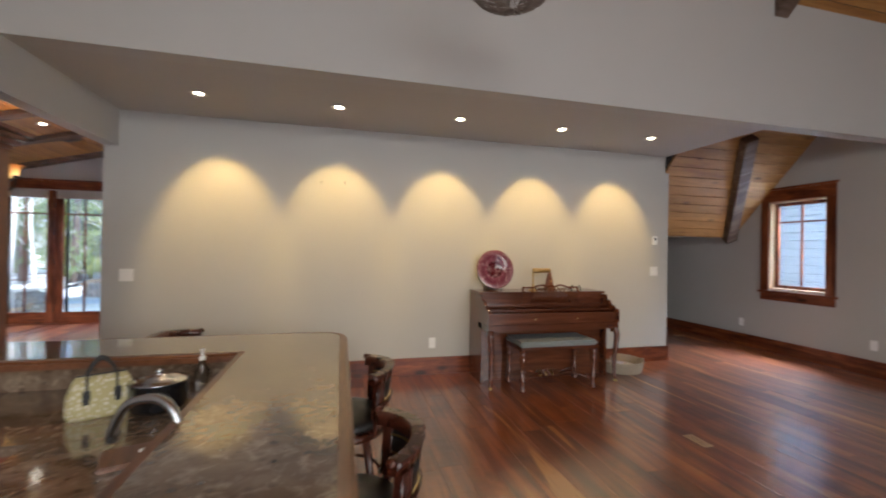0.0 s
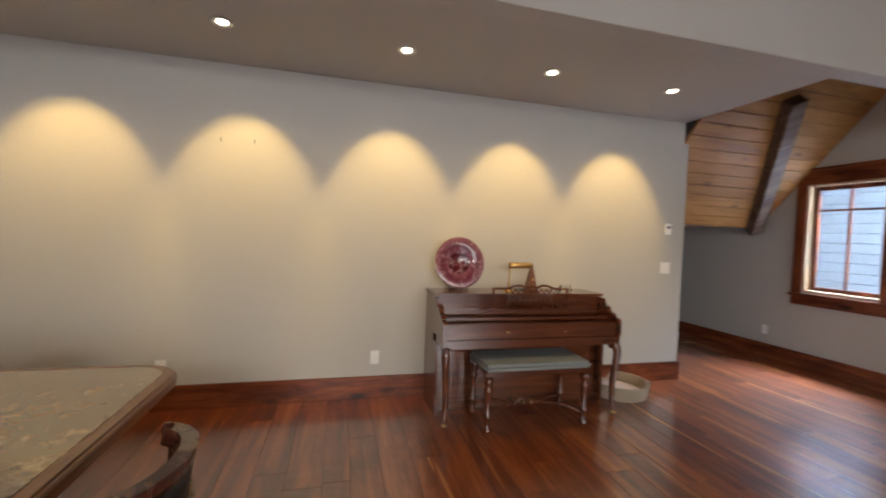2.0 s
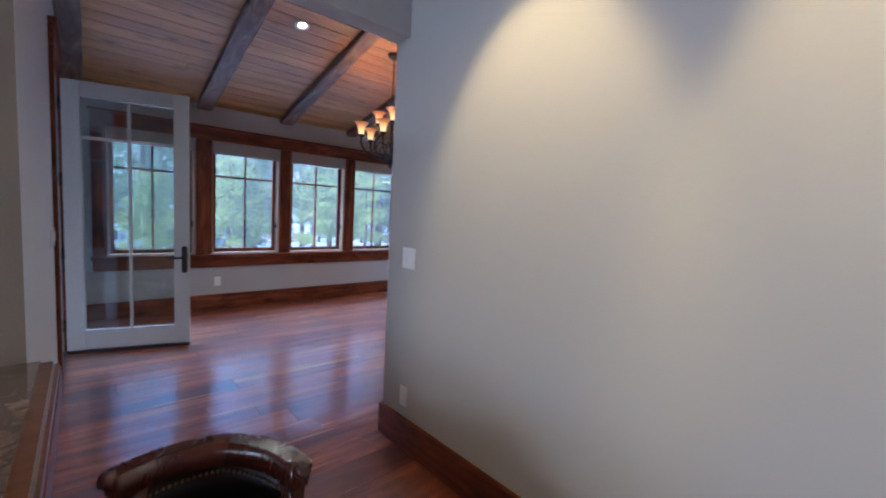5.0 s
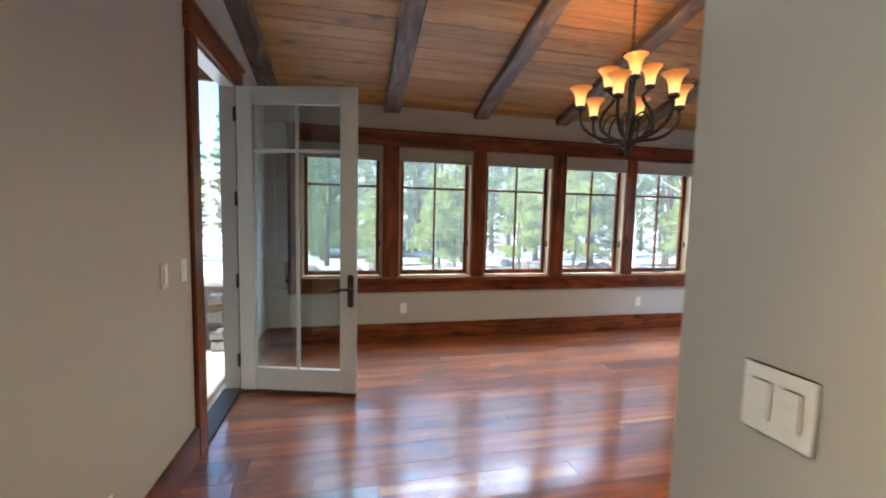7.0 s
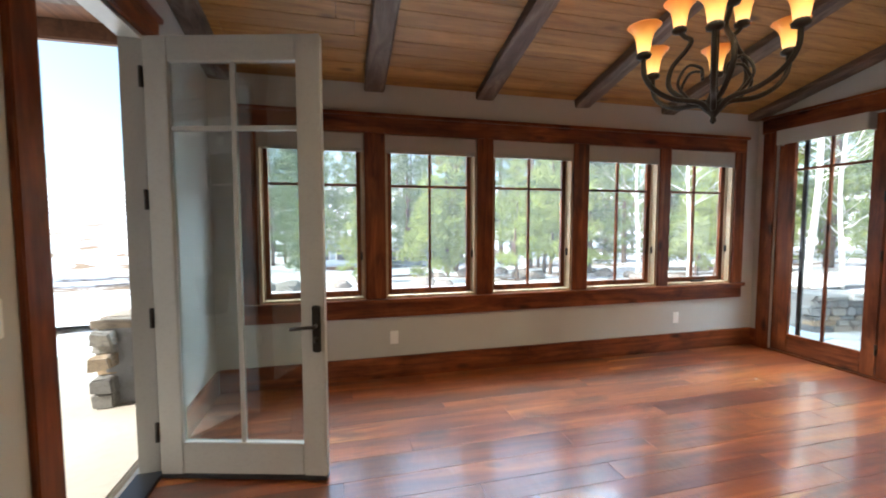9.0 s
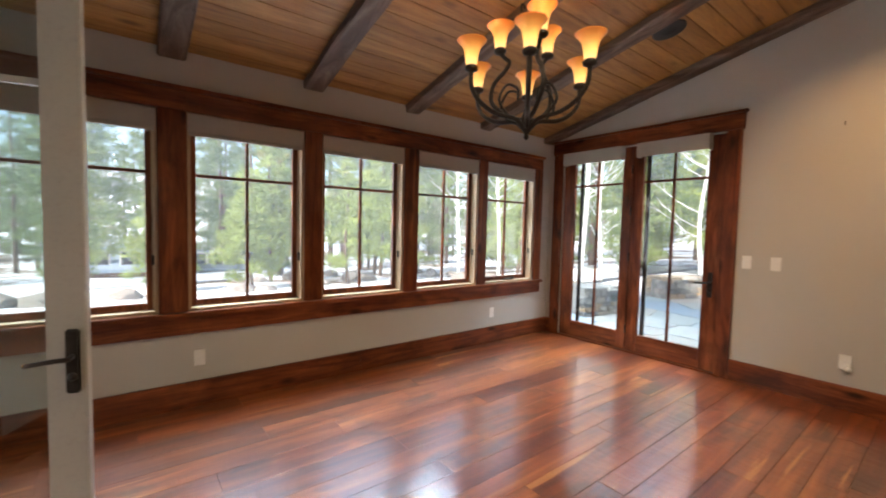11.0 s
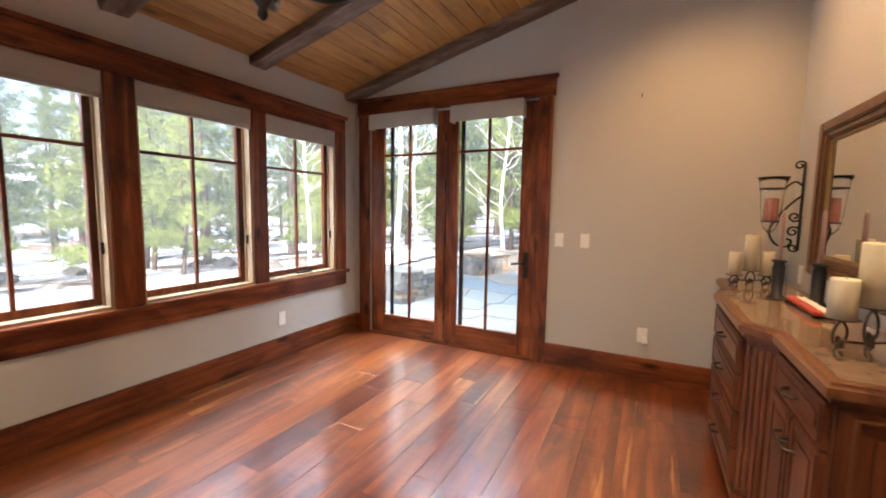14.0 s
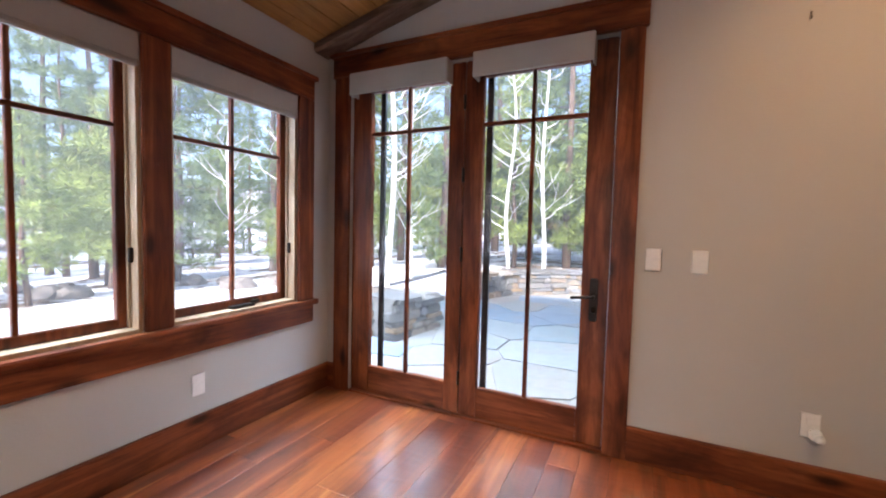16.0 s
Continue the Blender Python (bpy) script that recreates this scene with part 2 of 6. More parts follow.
LEATHER = plain("black_leather", (0.012, 0.011, 0.0105), (0.019, 0.017, 0.016), 0.38, 14, 0, 0.3, 160)
BLACK = plain("black_metal", (0.02, 0.02, 0.022), (0.03, 0.03, 0.034), 0.4, 8, 0.3, 0.05)

# ---- building helpers ----


def part(name, bm, material, parent=None, label=""):
    """Links a bmesh as one mesh object, under a thing or a part if one is given."""
    me = bpy.data.meshes.new(name)
    bmesh.ops.recalc_face_normals(bm, faces=bm.faces[:])
    bm.to_mesh(me)
    bm.free()
    me.materials.append(material)
    ob = new(name, me)
    if parent is not None:
        ob.parent = parent
    if label:
        ob["label"] = label
    return ob


def thing(name, label, category, m=None, group="", kind=""):
    ob = new(name)
    ob.empty_display_size = 0.1
    if m is not None:
        ob.matrix_world = m
    return tagged(ob, label, category, group, kind)


def bx(bm, x0, x1, y0, y1, z0, z1, bev=0.0, m=None):
    """Adds a box, its edges rounded by bev."""
    g = bmesh.ops.create_cube(bm, size=1.0, matrix=Matrix.Translation(((x0 + x1) / 2, (y0 + y1) / 2, (z0 + z1) / 2)) @ Matrix.Diagonal((abs(x1 - x0), abs(y1 - y0), abs(z1 - z0), 1)))
    vs = g["verts"]
    if bev:
        es = list({e for v in vs for e in v.link_edges})
        r = bmesh.ops.bevel(bm, geom=es, offset=bev, segments=2, affect="EDGES", clamp_overlap=True)
        vs = list({v for f in r["faces"] for v in f.verts} | {v for v in vs if v.is_valid})
    if m is not None:
        bmesh.ops.transform(bm, matrix=m, verts=vs)
    return bm


def box(*a, bev=0.0, m=None):
    return bx(bmesh.new(), *a, bev=bev, m=m)


def boxes(*list_of, bev=0.0):
    bm = bmesh.new()
    for a in list_of:
        bx(bm, *a, bev=bev)
    return bm


def lathe(profile, seg=20, m=None, bm=None):
    """Turns a profile of (radius, height) about z."""
    bm = bm or bmesh.new()
    rings = []
    for r, z in profile:
        rings.append([bm.verts.new(Vector((r * math.cos(6.28318 * i / seg), r * math.sin(6.28318 * i / seg), z))) for i in range(seg)])
    for a, b in zip(rings, rings[1:]):
        for i in range(seg):
            bm.faces.new((a[i], a[(i + 1) % seg], b[(i + 1) % seg], b[i]))
    for ring in (rings[0], rings[-1]):
        bm.faces.new(ring)
    for f in bm.faces:
        f.smooth = True
    if m is not None:
        bmesh.ops.transform(bm, matrix=m, verts=[v for r in rings for v in r])
    return bm


def sweep(pts, r, seg=8, bm=None, taper=1.0, flat=1.0):
    """A round bar along points, its radius going from r to r * taper."""
    bm = bm or bmesh.new()
    pts = [Vector(p) for p in pts]
    rings = []
    side = None
    for i, p in enumerate(pts):
        d = (pts[min(i + 1, len(pts) - 1)] - pts[max(i - 1, 0)]).normalized()
        if side is None:
            side = d.orthogonal().normalized()
        side = (side - d * side.dot(d)).normalized()
        up = d.cross(side)
        rr = r * (1 + (taper - 1) * i / (len(pts) - 1))
        rings.append([bm.verts.new(p + rr * (math.cos(6.28318 * k / seg) * side + flat * math.sin(6.28318 * k / seg) * up)) for k in range(seg)])
    for a, b in zip(rings, rings[1:]):
        for k in range(seg):
            f = bm.faces.new((a[k], a[(k + 1) % seg], b[(k + 1) % seg], b[k]))
            f.smooth = True
    bm.faces.new(rings[0])
    bm.faces.new(rings[-1])
    return bm


def smooth_line(ctrl, n=8):
    """Points on a smooth curve through the given ones."""
    c = [Vector(p) for p in ctrl]
    c = [2 * c[0] - c[1]] + c + [2 * c[-1] - c[-2]]
    out = []
    for i in range(1, len(c) - 2):
        for k in range(n):
            t = k / n
            a, b, d, e = c[i - 1:i + 3]
            out.append(0.5 * (2 * b + (d - a) * t + (2 * a - 5 * b + 4 * d - e) * t * t + (3 * b - a - 3 * d + e) * t ** 3))
    return out + [c[-2]]


def prism(outline, z0, z1, bev=0.0):
    """An upright block over an outline of (x, y)."""
    bm = bmesh.new()
    f = bm.faces.new([bm.verts.new((x, y, z0)) for x, y in outline])
    g = bmesh.ops.extrude_face_region(bm, geom=[f])
    bmesh.ops.translate(bm, vec=(0, 0, z1 - z0), verts=[v for v in g["geom"] if isinstance(v, bmesh.types.BMVert)])
    if bev:
        bmesh.ops.bevel(bm, geom=[e for e in bm.edges if abs(e.verts[0].co.z - e.verts[1].co.z) < 1e-5 and e.verts[0].co.z > (z0 + z1) / 2], offset=bev, segments=3, affect="EDGES")
    return bm


def struct(name, bm, material, label, category):
    return tagged(part(name, bm, material), label, category, kind="structure")


# ---- large structure ----
NY, WX, EX, SY = 7.87, -5.375, -1.70, 2.55
PY = 4.035
H0 = 2.475
PITCH = 0.25


def roof(x):
    return H0 + PITCH * (x - WX)


WIN = [(2.88, 3.70), (3.87, 4.68), (4.83, 5.64), (5.80, 6.61), (6.74, 7.56)]
WZ0, WZ1 = 0.69, 2.07

wall = bmesh.new()
bx(wall, WX - 0.18, WX, 2.40, NY + 0.18, 0, WZ0)
bx(wall, WX - 0.18, WX, 2.40, NY + 0.18, WZ1, 2.62)
edges = [2.40] + [v for w in WIN for v in w] + [NY + 0.18]
for a, b in zip(edges[::2], edges[1::2]):
    bx(wall, WX - 0.18, WX, a, b, WZ0, WZ1)
struct("wall_west", wall, WALL, "greige painted dining room wall with five windows", "wall")

struct("wall_north", boxes((WX, -5.17, NY, NY + 0.18, 0, 3.6), (-3.42, EX + 0.15, NY, NY + 0.18, 0, 3.6), (-5.17, -3.42, NY, NY + 0.18, 2.26, 3.6)), WALL, "greige painted wall round the glazed double doors", "wall")
struct("wall_south", boxes((WX, -4.34, 2.45, SY, 0, 3.6), (-3.54, -1.64, 2.45, SY, 0, 3.6), (-4.34, -3.54, 2.45, SY, 2.27, 3.6)), WALL, "greige painted wall with an open terrace door", "wall")
struct("wall_east", boxes((EX, EX + 0.13, PY + 0.15, 4.75, 0, 3.6), (EX, EX + 0.13, 5.58, NY, 0, 3.6), (EX, EX + 0.13, 4.75, 5.58, 1.90, 3.6)), WALL, "greige painted wall behind the sideboard", "wall")
struct("wall_piano", box(-1.742, 4.45, PY, PY + 0.15, 0, 3.6), WALL, "greige wall washed by warm recessed lamps behind the piano", "wall")
struct("wall_over_opening", box(-1.742, -1.62, SY, PY, 2.27, 3.78), WALL, "painted drop beam over the opening to the dining room", "wall")

# dining ceiling: sloped boards in one mesh, and timber beams
bm = bmesh.new()
w = 0.142
n = int((EX + 0.2 - WX + 0.2) / w)
for i in range(n):
    x0 = WX - 0.18 + i * w
    x1 = x0 + w - 0.006
    cuts = [2.40 + random.random() * 1.5]
    while cuts[-1] < NY + 0.18:
        cuts.append(cuts[-1] + 1.6 + random.random() * 1.6)
    ys = [2.40] + [c for c in cuts if 2.5 < c < NY + 0.1] + [NY + 0.18]
    for a, b in zip(ys, ys[1:]):
        vs = [bm.verts.new((x, y, roof(x) + dz)) for dz in (0, 0.03) for x, y in ((x0, a), (x1, a), (x1, b - 0.003), (x0, b - 0.003))]
        for q in ((0, 1, 2, 3), (4, 5, 6, 7), (0, 1, 5, 4), (1, 2, 6, 5), (2, 3, 7, 6), (3, 0, 4, 7)):
            bm.faces.new([vs[k] for k in q])
struct("ceiling", bm, CEIL_WOOD, "sloped knotty cedar board ceiling", "ceiling")
bm = bmesh.new()
vs = [bm.verts.new((x, y, roof(x) + dz)) for dz in (0.032, 0.15) for x, y in ((WX - 0.18, 2.4), (EX + 0.15, 2.4), (EX + 0.15, NY + 0.18), (WX - 0.18, NY + 0.18))]
for q in ((0, 1, 2, 3), (4, 5, 6, 7), (0, 1, 5, 4), (1, 2, 6, 5), (2, 3, 7, 6), (3, 0, 4, 7)):
    bm.faces.new([vs[k] for k in q])
struct("ceiling_back", bm, BLACK, "dark roof deck above the boards", "roof")


def sloped_beam(y0, y1, depth, name="ceiling_beam"):
    bm = bmesh.new()
    a, b = WX + 0.004, EX - 0.004
    vs = []
    for x in [a + (b - a) * i / 14 for i in range(15)]:
        j = lambda: (random.random() - 0.5) * 0.010
        vs.append([bm.verts.new((x, y, roof(x) - d)) for y, d in ((y0 + j(), 0.003), (y1 + j(), 0.003), (y1 + j(), depth - 0.012 + j()), (y1 - 0.012, depth + j()), (y0 + 0.012, depth + j()), (y0 + j(), depth - 0.012 + j()))])
    for p, q in zip(vs, vs[1:]):
        for k in range(6):
            bm.faces.new((p[k], p[(k + 1) % 6], q[(k + 1) % 6], q[k]))
    bm.faces.new(vs[0])
    bm.faces.new(vs[-1])
    return struct(name, bm, BEAM, "rough dark-stained timber beam under the cedar ceiling", "ceiling beam")


for y in (3.79, 4.752, 5.722, 6.69):
    sloped_beam(y - 0.081, y + 0.081, 0.066)
sloped_beam(NY - 0.16, NY - 0.004, 0.066)
sloped_beam(SY + 0.004, SY + 0.16, 0.066)

# living side: soffit, header, gable wall, end walls and roof
struct("ceiling_soffit", box(-1.62, 4.40, 2.80, PY, 2.605, 2.72), SOFFIT, "painted low ceiling with five recessed lamps", "ceiling")
struct("wall_header", boxes((-1.62, 6.30, 2.66, 2.80, 2.605, 3.85), (6.30, 6.75, 2.62, 2.80, 0, 3.85)), WALL, "tall painted wall above the low ceiling", "wall")
struct("wall_alcove", boxes((6.30, 6.45, 2.80, 3.45, 0, 3.6), (6.30, 6.45, 4.16, 7.6, 0, 3.6), (6.30, 6.45, 3.45, 4.16, 0, 0.89), (6.30, 6.45, 3.45, 4.16, 2.12, 3.6), (4.45, 6.45, 7.6, 7.75, 0, 3.6), (4.30, 4.45, PY + 0.15, 7.6, 0, 3.6)), WALL, "grey painted alcove wall with a small window", "wall")
# the south openings are invented and out of view, made to let light in
struct("wall_living", boxes((6.75, 6.9, -4.6, 2.70, 0, 7), (-1.79, -1.4, -4.6, -4.45, 0, 7), (-1.4, 0.2, -4.6, -4.45, 0, 2.65), (-1.4, 0.2, -4.6, -4.45, 3.3, 7), (4.6, 6.9, -4.6, -4.45, 0, 7), (0.2, 4.6, -4.6, -4.45, 0, 0.55), (0.2, 4.6, -4.6, -4.45, 2.2, 7), (-1.79, -1.64, -4.45, 2.45, 0, 7)), WALL, "painted walls that close the living room and kitchen", "wall")


def slope_boards(x0, x1, y0, z0, y1, z1, name, label):
    """Boards along x on a slope from (y0, z0) to (y1, z1)."""
    bm = bmesh.new()
    L = math.hypot(y1 - y0, z1 - z0)
    n = int(L / 0.14)
    d = Vector((0, y1 - y0, z1 - z0)) / L
    nrm = Vector((0, -d.z, d.y))
    if nrm.z < 0:
        nrm = -nrm
    for i in range(n + 1):
        a, b = i * 0.14, min(i * 0.14 + 0.134, L)
        if b - a < 0.01:
            continue
        vs = []
        for up in (0, 0.03):
            for x, s in ((x0, a), (x1, a), (x1, b), (x0, b)):
                vs.append(bm.verts.new(Vector((x, y0, z0)) + d * s + nrm * up))
        for q in ((0, 1, 2, 3), (4, 5, 6, 7), (0, 1, 5, 4), (1, 2, 6, 5), (2, 3, 7, 6), (3, 0, 4, 7)):
            bm.faces.new([vs[k] for k in q])
    back = bmesh.new()
    vs = [back.verts.new(Vector((x, y0, z0)) + d * q + nrm * up) for up in (0.032, 0.16) for x, q in ((x0, 0), (x1, 0), (x1, L), (x0, L))]
    for q in ((0, 1, 2, 3), (4, 5, 6, 7), (0, 1, 5, 4), (1, 2, 6, 5), (2, 3, 7, 6), (3, 0, 4, 7)):
        back.faces.new([vs[k] for k in q])
    struct("roof_slab", back, BLACK, "dark roof deck above the boards", "roof")
    return struct(name, bm, CEIL_WOOD_X, label, "ceiling")


slope_boards(-1.79, 6.75, 2.70, 3.76, -0.6, 7.03, "ceiling_living", "steep cedar board ceiling of the living room")
slope_boards(-1.79, 6.75, -0.6, 7.03, -4.6, 3.1, "ceiling_living_south", "steep cedar board ceiling of the living room")
slope_boards(4.40, 6.30, 2.75, 3.83, 4.72, 1.63, "ceiling_alcove", "steep cedar board ceiling of the alcove")
struct("ceiling_alcove_low", box(4.40, 6.30, 4.72, 7.6, 1.66, 1.8), SOFFIT, "low flat ceiling at the back of the alcove", "ceiling")
struct("roof_deck", boxes((-5.6, 6.95, 2.6, 8.05, 3.86, 3.95), bev=0), BLACK, "dark roof deck above the rooms", "roof")


def slanted(p, q, w, d, name, label, side=Vector((1, 0, 0))):
    """A straight timber from p to q, w wide and d deep."""
    p, q = Vector(p), Vector(q)
    ax = (q - p).normalized()
    s = (side - ax * side.dot(ax)).normalized()
    u = ax.cross(s)
    m = Matrix((s, ax, u)).transposed().to_4x4()
    m.translation = (p + q) / 2
    bm = box(-w / 2, w / 2, -(q - p).length / 2, (q - p).length / 2, -d / 2, d / 2, bev=0.008)
    ob = part(name, bm, BEAM)
    ob.matrix_world = m
    return tagged(ob, label, "ceiling beam", kind="structure")


slanted((5.22, 3.60, 2.80), (6.21, 4.70, 1.60), 0.16, 0.14, "alcove_beam", "dark timber hip beam on the alcove slope")
slanted((4.42, 2.72, 3.70), (4.42, -0.5, 6.9), 0.16, 0.18, "living_beam", "dark timber rafter of the living room")

# baseboards
BB = 0.185


def baseboard(x0, x1, y0, y1):
    ax = "x" if abs(x1 - x0) > abs(y1 - y0) else "y"
    bm = box(x0, x1, y0, y1, 0.0, BB, bev=0.004)
    struct("baseboard", bm, ALDER[ax], "tall stained alder baseboard", "baseboard")


baseboard(-1.742, 1.80, PY - 0.02, PY)
baseboard(1.80, 4.47, PY - 0.02, PY)
baseboard(-1.762, -1.742, PY - 0.02, PY + 0.15)
baseboard(4.45, 4.47, PY, PY + 0.15)
baseboard(WX, WX + 0.02, 2.57, 5.2)
baseboard(WX, WX + 0.02, 5.2, NY)
baseboard(WX + 0.02, -5.30, NY - 0.02, NY)
baseboard(-3.31, EX - 0.02, NY - 0.02, NY)
baseboard(EX - 0.02, EX, 5.70, NY)
baseboard(WX + 0.02, -4.46, SY, SY + 0.02)
baseboard(-3.42, -1.64, SY, SY + 0.02)
baseboard(6.28, 6.30, 2.62, 7.6)
baseboard(6.28, 6.75, 2.60, 2.62)
baseboard(6.73, 6.75, -4.45, 2.60)

# ---- window and door trim ----


def trim(x0, x1, y0, y1, z0, z1, ax, label="stained knotty alder casing board", name="trim"):
    struct(name, box(x0, x1, y0, y1, z0, z1, bev=0.005), ALDER[ax], label, "trim")


# west window band
P = WX + 0.024
trim(WX, P, 2.76, 7.70, WZ1, 2.205, "y", "stained alder head casing over the window band")
trim(WX, P + 0.018, 2.74, 7.72, 2.205, 2.235, "y", "thin stained cap moulding")
trim(WX, P + 0.03, 2.74, 7.72, 0.655, WZ0, "y", "stained window stool board", "window_sill")
trim(WX, P, 2.76, 7.70, 0.53, 0.655, "y", "stained alder apron board under the windows")
for a, b in ((2.76, 2.88), (3.70, 3.87), (4.68, 4.83), (5.64, 5.80), (6.61, 6.74), (7.56, 7.70)):
    trim(WX, P, a, b, WZ0, WZ1, "z", "stained alder post casing between windows")


# insect net; its translucent share also lays a pale haze over the outdoors
NET, nnt, npr = nodes_of("insect_net")
ntr, ntl, nmx = nnt.nodes.new("ShaderNodeBsdfTransparent"), nnt.nodes.new("ShaderNodeBsdfTranslucent"), nnt.nodes.new("ShaderNodeMixShader")
ntl.inputs["Color"].default_value = (0.55, 0.56, 0.56, 1)
nmx.inputs[0].default_value = 0.04
nnt.links.new(ntr.outputs[0], nmx.inputs[1])
nnt.links.new(ntl.outputs[0], nmx.inputs[2])
nnt.links.new(nmx.outputs[0], nnt.nodes["Material Output"].inputs[0])


def window(i, y0, y1, z0, z1, x, out, cross, opener=False):
    """A casement: pale jamb lining, dark sash, one upright and one level bar, pane and roller shade; out: +1 or -1 along x to the outside."""
    t = thing("window_%d" % i, "wood casement window with four lights and a rolled-up linen shade", "window", kind="structure")
    o = out
    rng = lambda a, b: (min(x + o * a, x + o * b), max(x + o * a, x + o * b))
    part("window_frame", boxes((*rng(0.0, 0.15), y0, y0 + 0.018, z0, z1), (*rng(0.0, 0.15), y1 - 0.018, y1, z0, z1), (*rng(0.0, 0.15), y0 + 0.018, y1 - 0.018, z0, z0 + 0.018), (*rng(0.0, 0.15), y0 + 0.018, y1 - 0.018, z1 - 0.018, z1), bev=0.002), JAMB, t, "pale unstained jamb lining")
    a, b, c, d = y0 + 0.018, y1 - 0.018, z0 + 0.018, z1 - 0.018
    part("stop", boxes((*rng(0.06, 0.075), a, a + 0.012, c, d), (*rng(0.06, 0.075), b - 0.012, b, c, d), bev=0.002), JAMB, t)
    s = 0.045
    part("sash", boxes((*rng(0.085, 0.125), a, a + s, c, d), (*rng(0.085, 0.125), b - s, b, c, d), (*rng(0.085, 0.125), a + s, b - s, c, c + s), (*rng(0.085, 0.125), a + s, b - s, d - s, d), bev=0.004), ALDER["z"], t)
    ym = (a + b) / 2
    part("muntin", boxes((*rng(0.09, 0.12), ym - 0.010, ym + 0.010, c + s, cross - 0.011), (*rng(0.09, 0.12), ym - 0.010, ym + 0.010, cross + 0.011, d - s), bev=0.003), ALDER["z"], t)
    part("muntin", box(*rng(0.09, 0.12), a + s, b - s, cross - 0.011, cross + 0.011, bev=0.003), ALDER["y"], t)
    for yy0, yy1 in ((a + s, ym - 0.010), (ym + 0.010, b - s)):
        for zz0, zz1 in ((c + s, cross - 0.011), (cross + 0.011, d - s)):
            g = part("pane", box(*rng(0.103, 0.107), yy0, yy1, zz0, zz1), GLASS, t)
            g.visible_shadow = False
    if out < 0:
        net = part("insect_screen", box(*rng(0.134, 0.1355), a, b, c, d), NET, t, "fine pale insect screen that also hazes the view")
        net.visible_shadow = False
    return t


def roller_shade(y0, y1, x, z0, z1):
    t = thing("roller_shade", "rolled-up beige linen roller shade in the window head", "window shade", group="window shades")
    part("cassette", box(x - 0.055, x + 0.012, y0, y1, z0 + 0.022, z1, bev=0.006), SHADE, t)
    part("hem_bar", box(x - 0.010, x + 0.016, y0 + 0.004, y1 - 0.004, z0, z0 + 0.020, bev=0.006), SHADE, t)
    return t


for i, (a, b) in enumerate(WIN):
    wdw = window(i + 1, a, b, WZ0, WZ1, WX, -1, 1.652)
    part("lock", box(WX - 0.055, WX - 0.035, b - 0.034, b - 0.018, 1.02, 1.09, bev=0.003), IRON, wdw, "dark casement lock lever")
    roller_shade(a + 0.004, b - 0.004, WX - 0.002, 1.915, 2.065)
    if i == 4:
        crank = part("crank", boxes((WX - 0.075, WX - 0.03, 7.10, 7.26, 0.709, 0.725), (WX - 0.06, WX - 0.04, 7.24, 7.30, 0.725, 0.742), bev=0.004), IRON, wdw, "dark folding crank handle")


def casement_trim_alcove():
    x = 6.30
    for y0, y1 in ((3.345, 3.45), (4.16, 4.265)):
        trim(x - 0.022, x, y0, y1, 0.87, 2.12, "z")
    trim(x - 0.022, x, 3.345, 4.265, 2.12, 2.28, "y")
    trim(x - 0.040, x, 3.32, 4.29, 2.28, 2.31, "y")
    trim(x - 0.045, x, 3.32, 4.29, 0.84, 0.87, "y", "stained window stool board", "window_sill")
    trim(x - 0.022, x, 3.345, 4.265, 0.735, 0.84, "y")
    window(6, 3.45, 4.16, 0.89, 2.12, x, 1, 1.83)


casement_trim_alcove()

# north double doors
N2 = NY - 0.026
trim(-5.30, -5.17, N2, NY, 0, 2.26, "z", "stained knotty alder door casing")
trim(-3.42, -3.30, N2, NY, 0, 2.26, "z", "stained knotty alder door casing")
trim(-5.315, -3.285, N2 - 0.004, NY, 2.26, 2.405, "x", "stained knotty alder head casing")
trim(-5.335, -3.265, N2 - 0.022, NY, 2.405, 2.43, "x", "thin stained cap moulding")


def glazed_leaf(t, x0, x1, y, z1, gl, gr, gb, gt, cross, mat_v, mat_h, depth=0.045, pane_glass=GLASS):
    """A door leaf along x with four lights: stiles, rails, bars, panes."""
    y0, y1 = y - depth / 2, y + depth / 2
    for a, b in ((x0, gl), (gr, x1)):
        part("stile", box(a, b, y0, y1, 0.015, z1, bev=0.004), mat_v, t)
    for a, b in ((0.015, gb), (gt, z1)):
        part("rail", box(gl, gr, y0 + 0.001, y1 - 0.001, a, b, bev=0.004), mat_h, t)
    xm = (gl + gr) / 2
    part("muntin", box(xm - 0.011, xm + 0.011, y0 + 0.006, y1 - 0.006, gb, gt, bev=0.004), mat_v, t)
    for a, b in ((gl, xm - 0.011), (xm + 0.011, gr)):
        part("muntin", box(a, b, y0 + 0.008, y1 - 0.008, cross - 0.012, cross + 0.012, bev=0.004), mat_h, t)
        for c, d in ((gb, cross - 0.012), (cross + 0.012, gt)):
            g = part("pane", box(a, b, y - 0.003, y + 0.003, c, d), pane_glass, t)
            g.visible_shadow = False


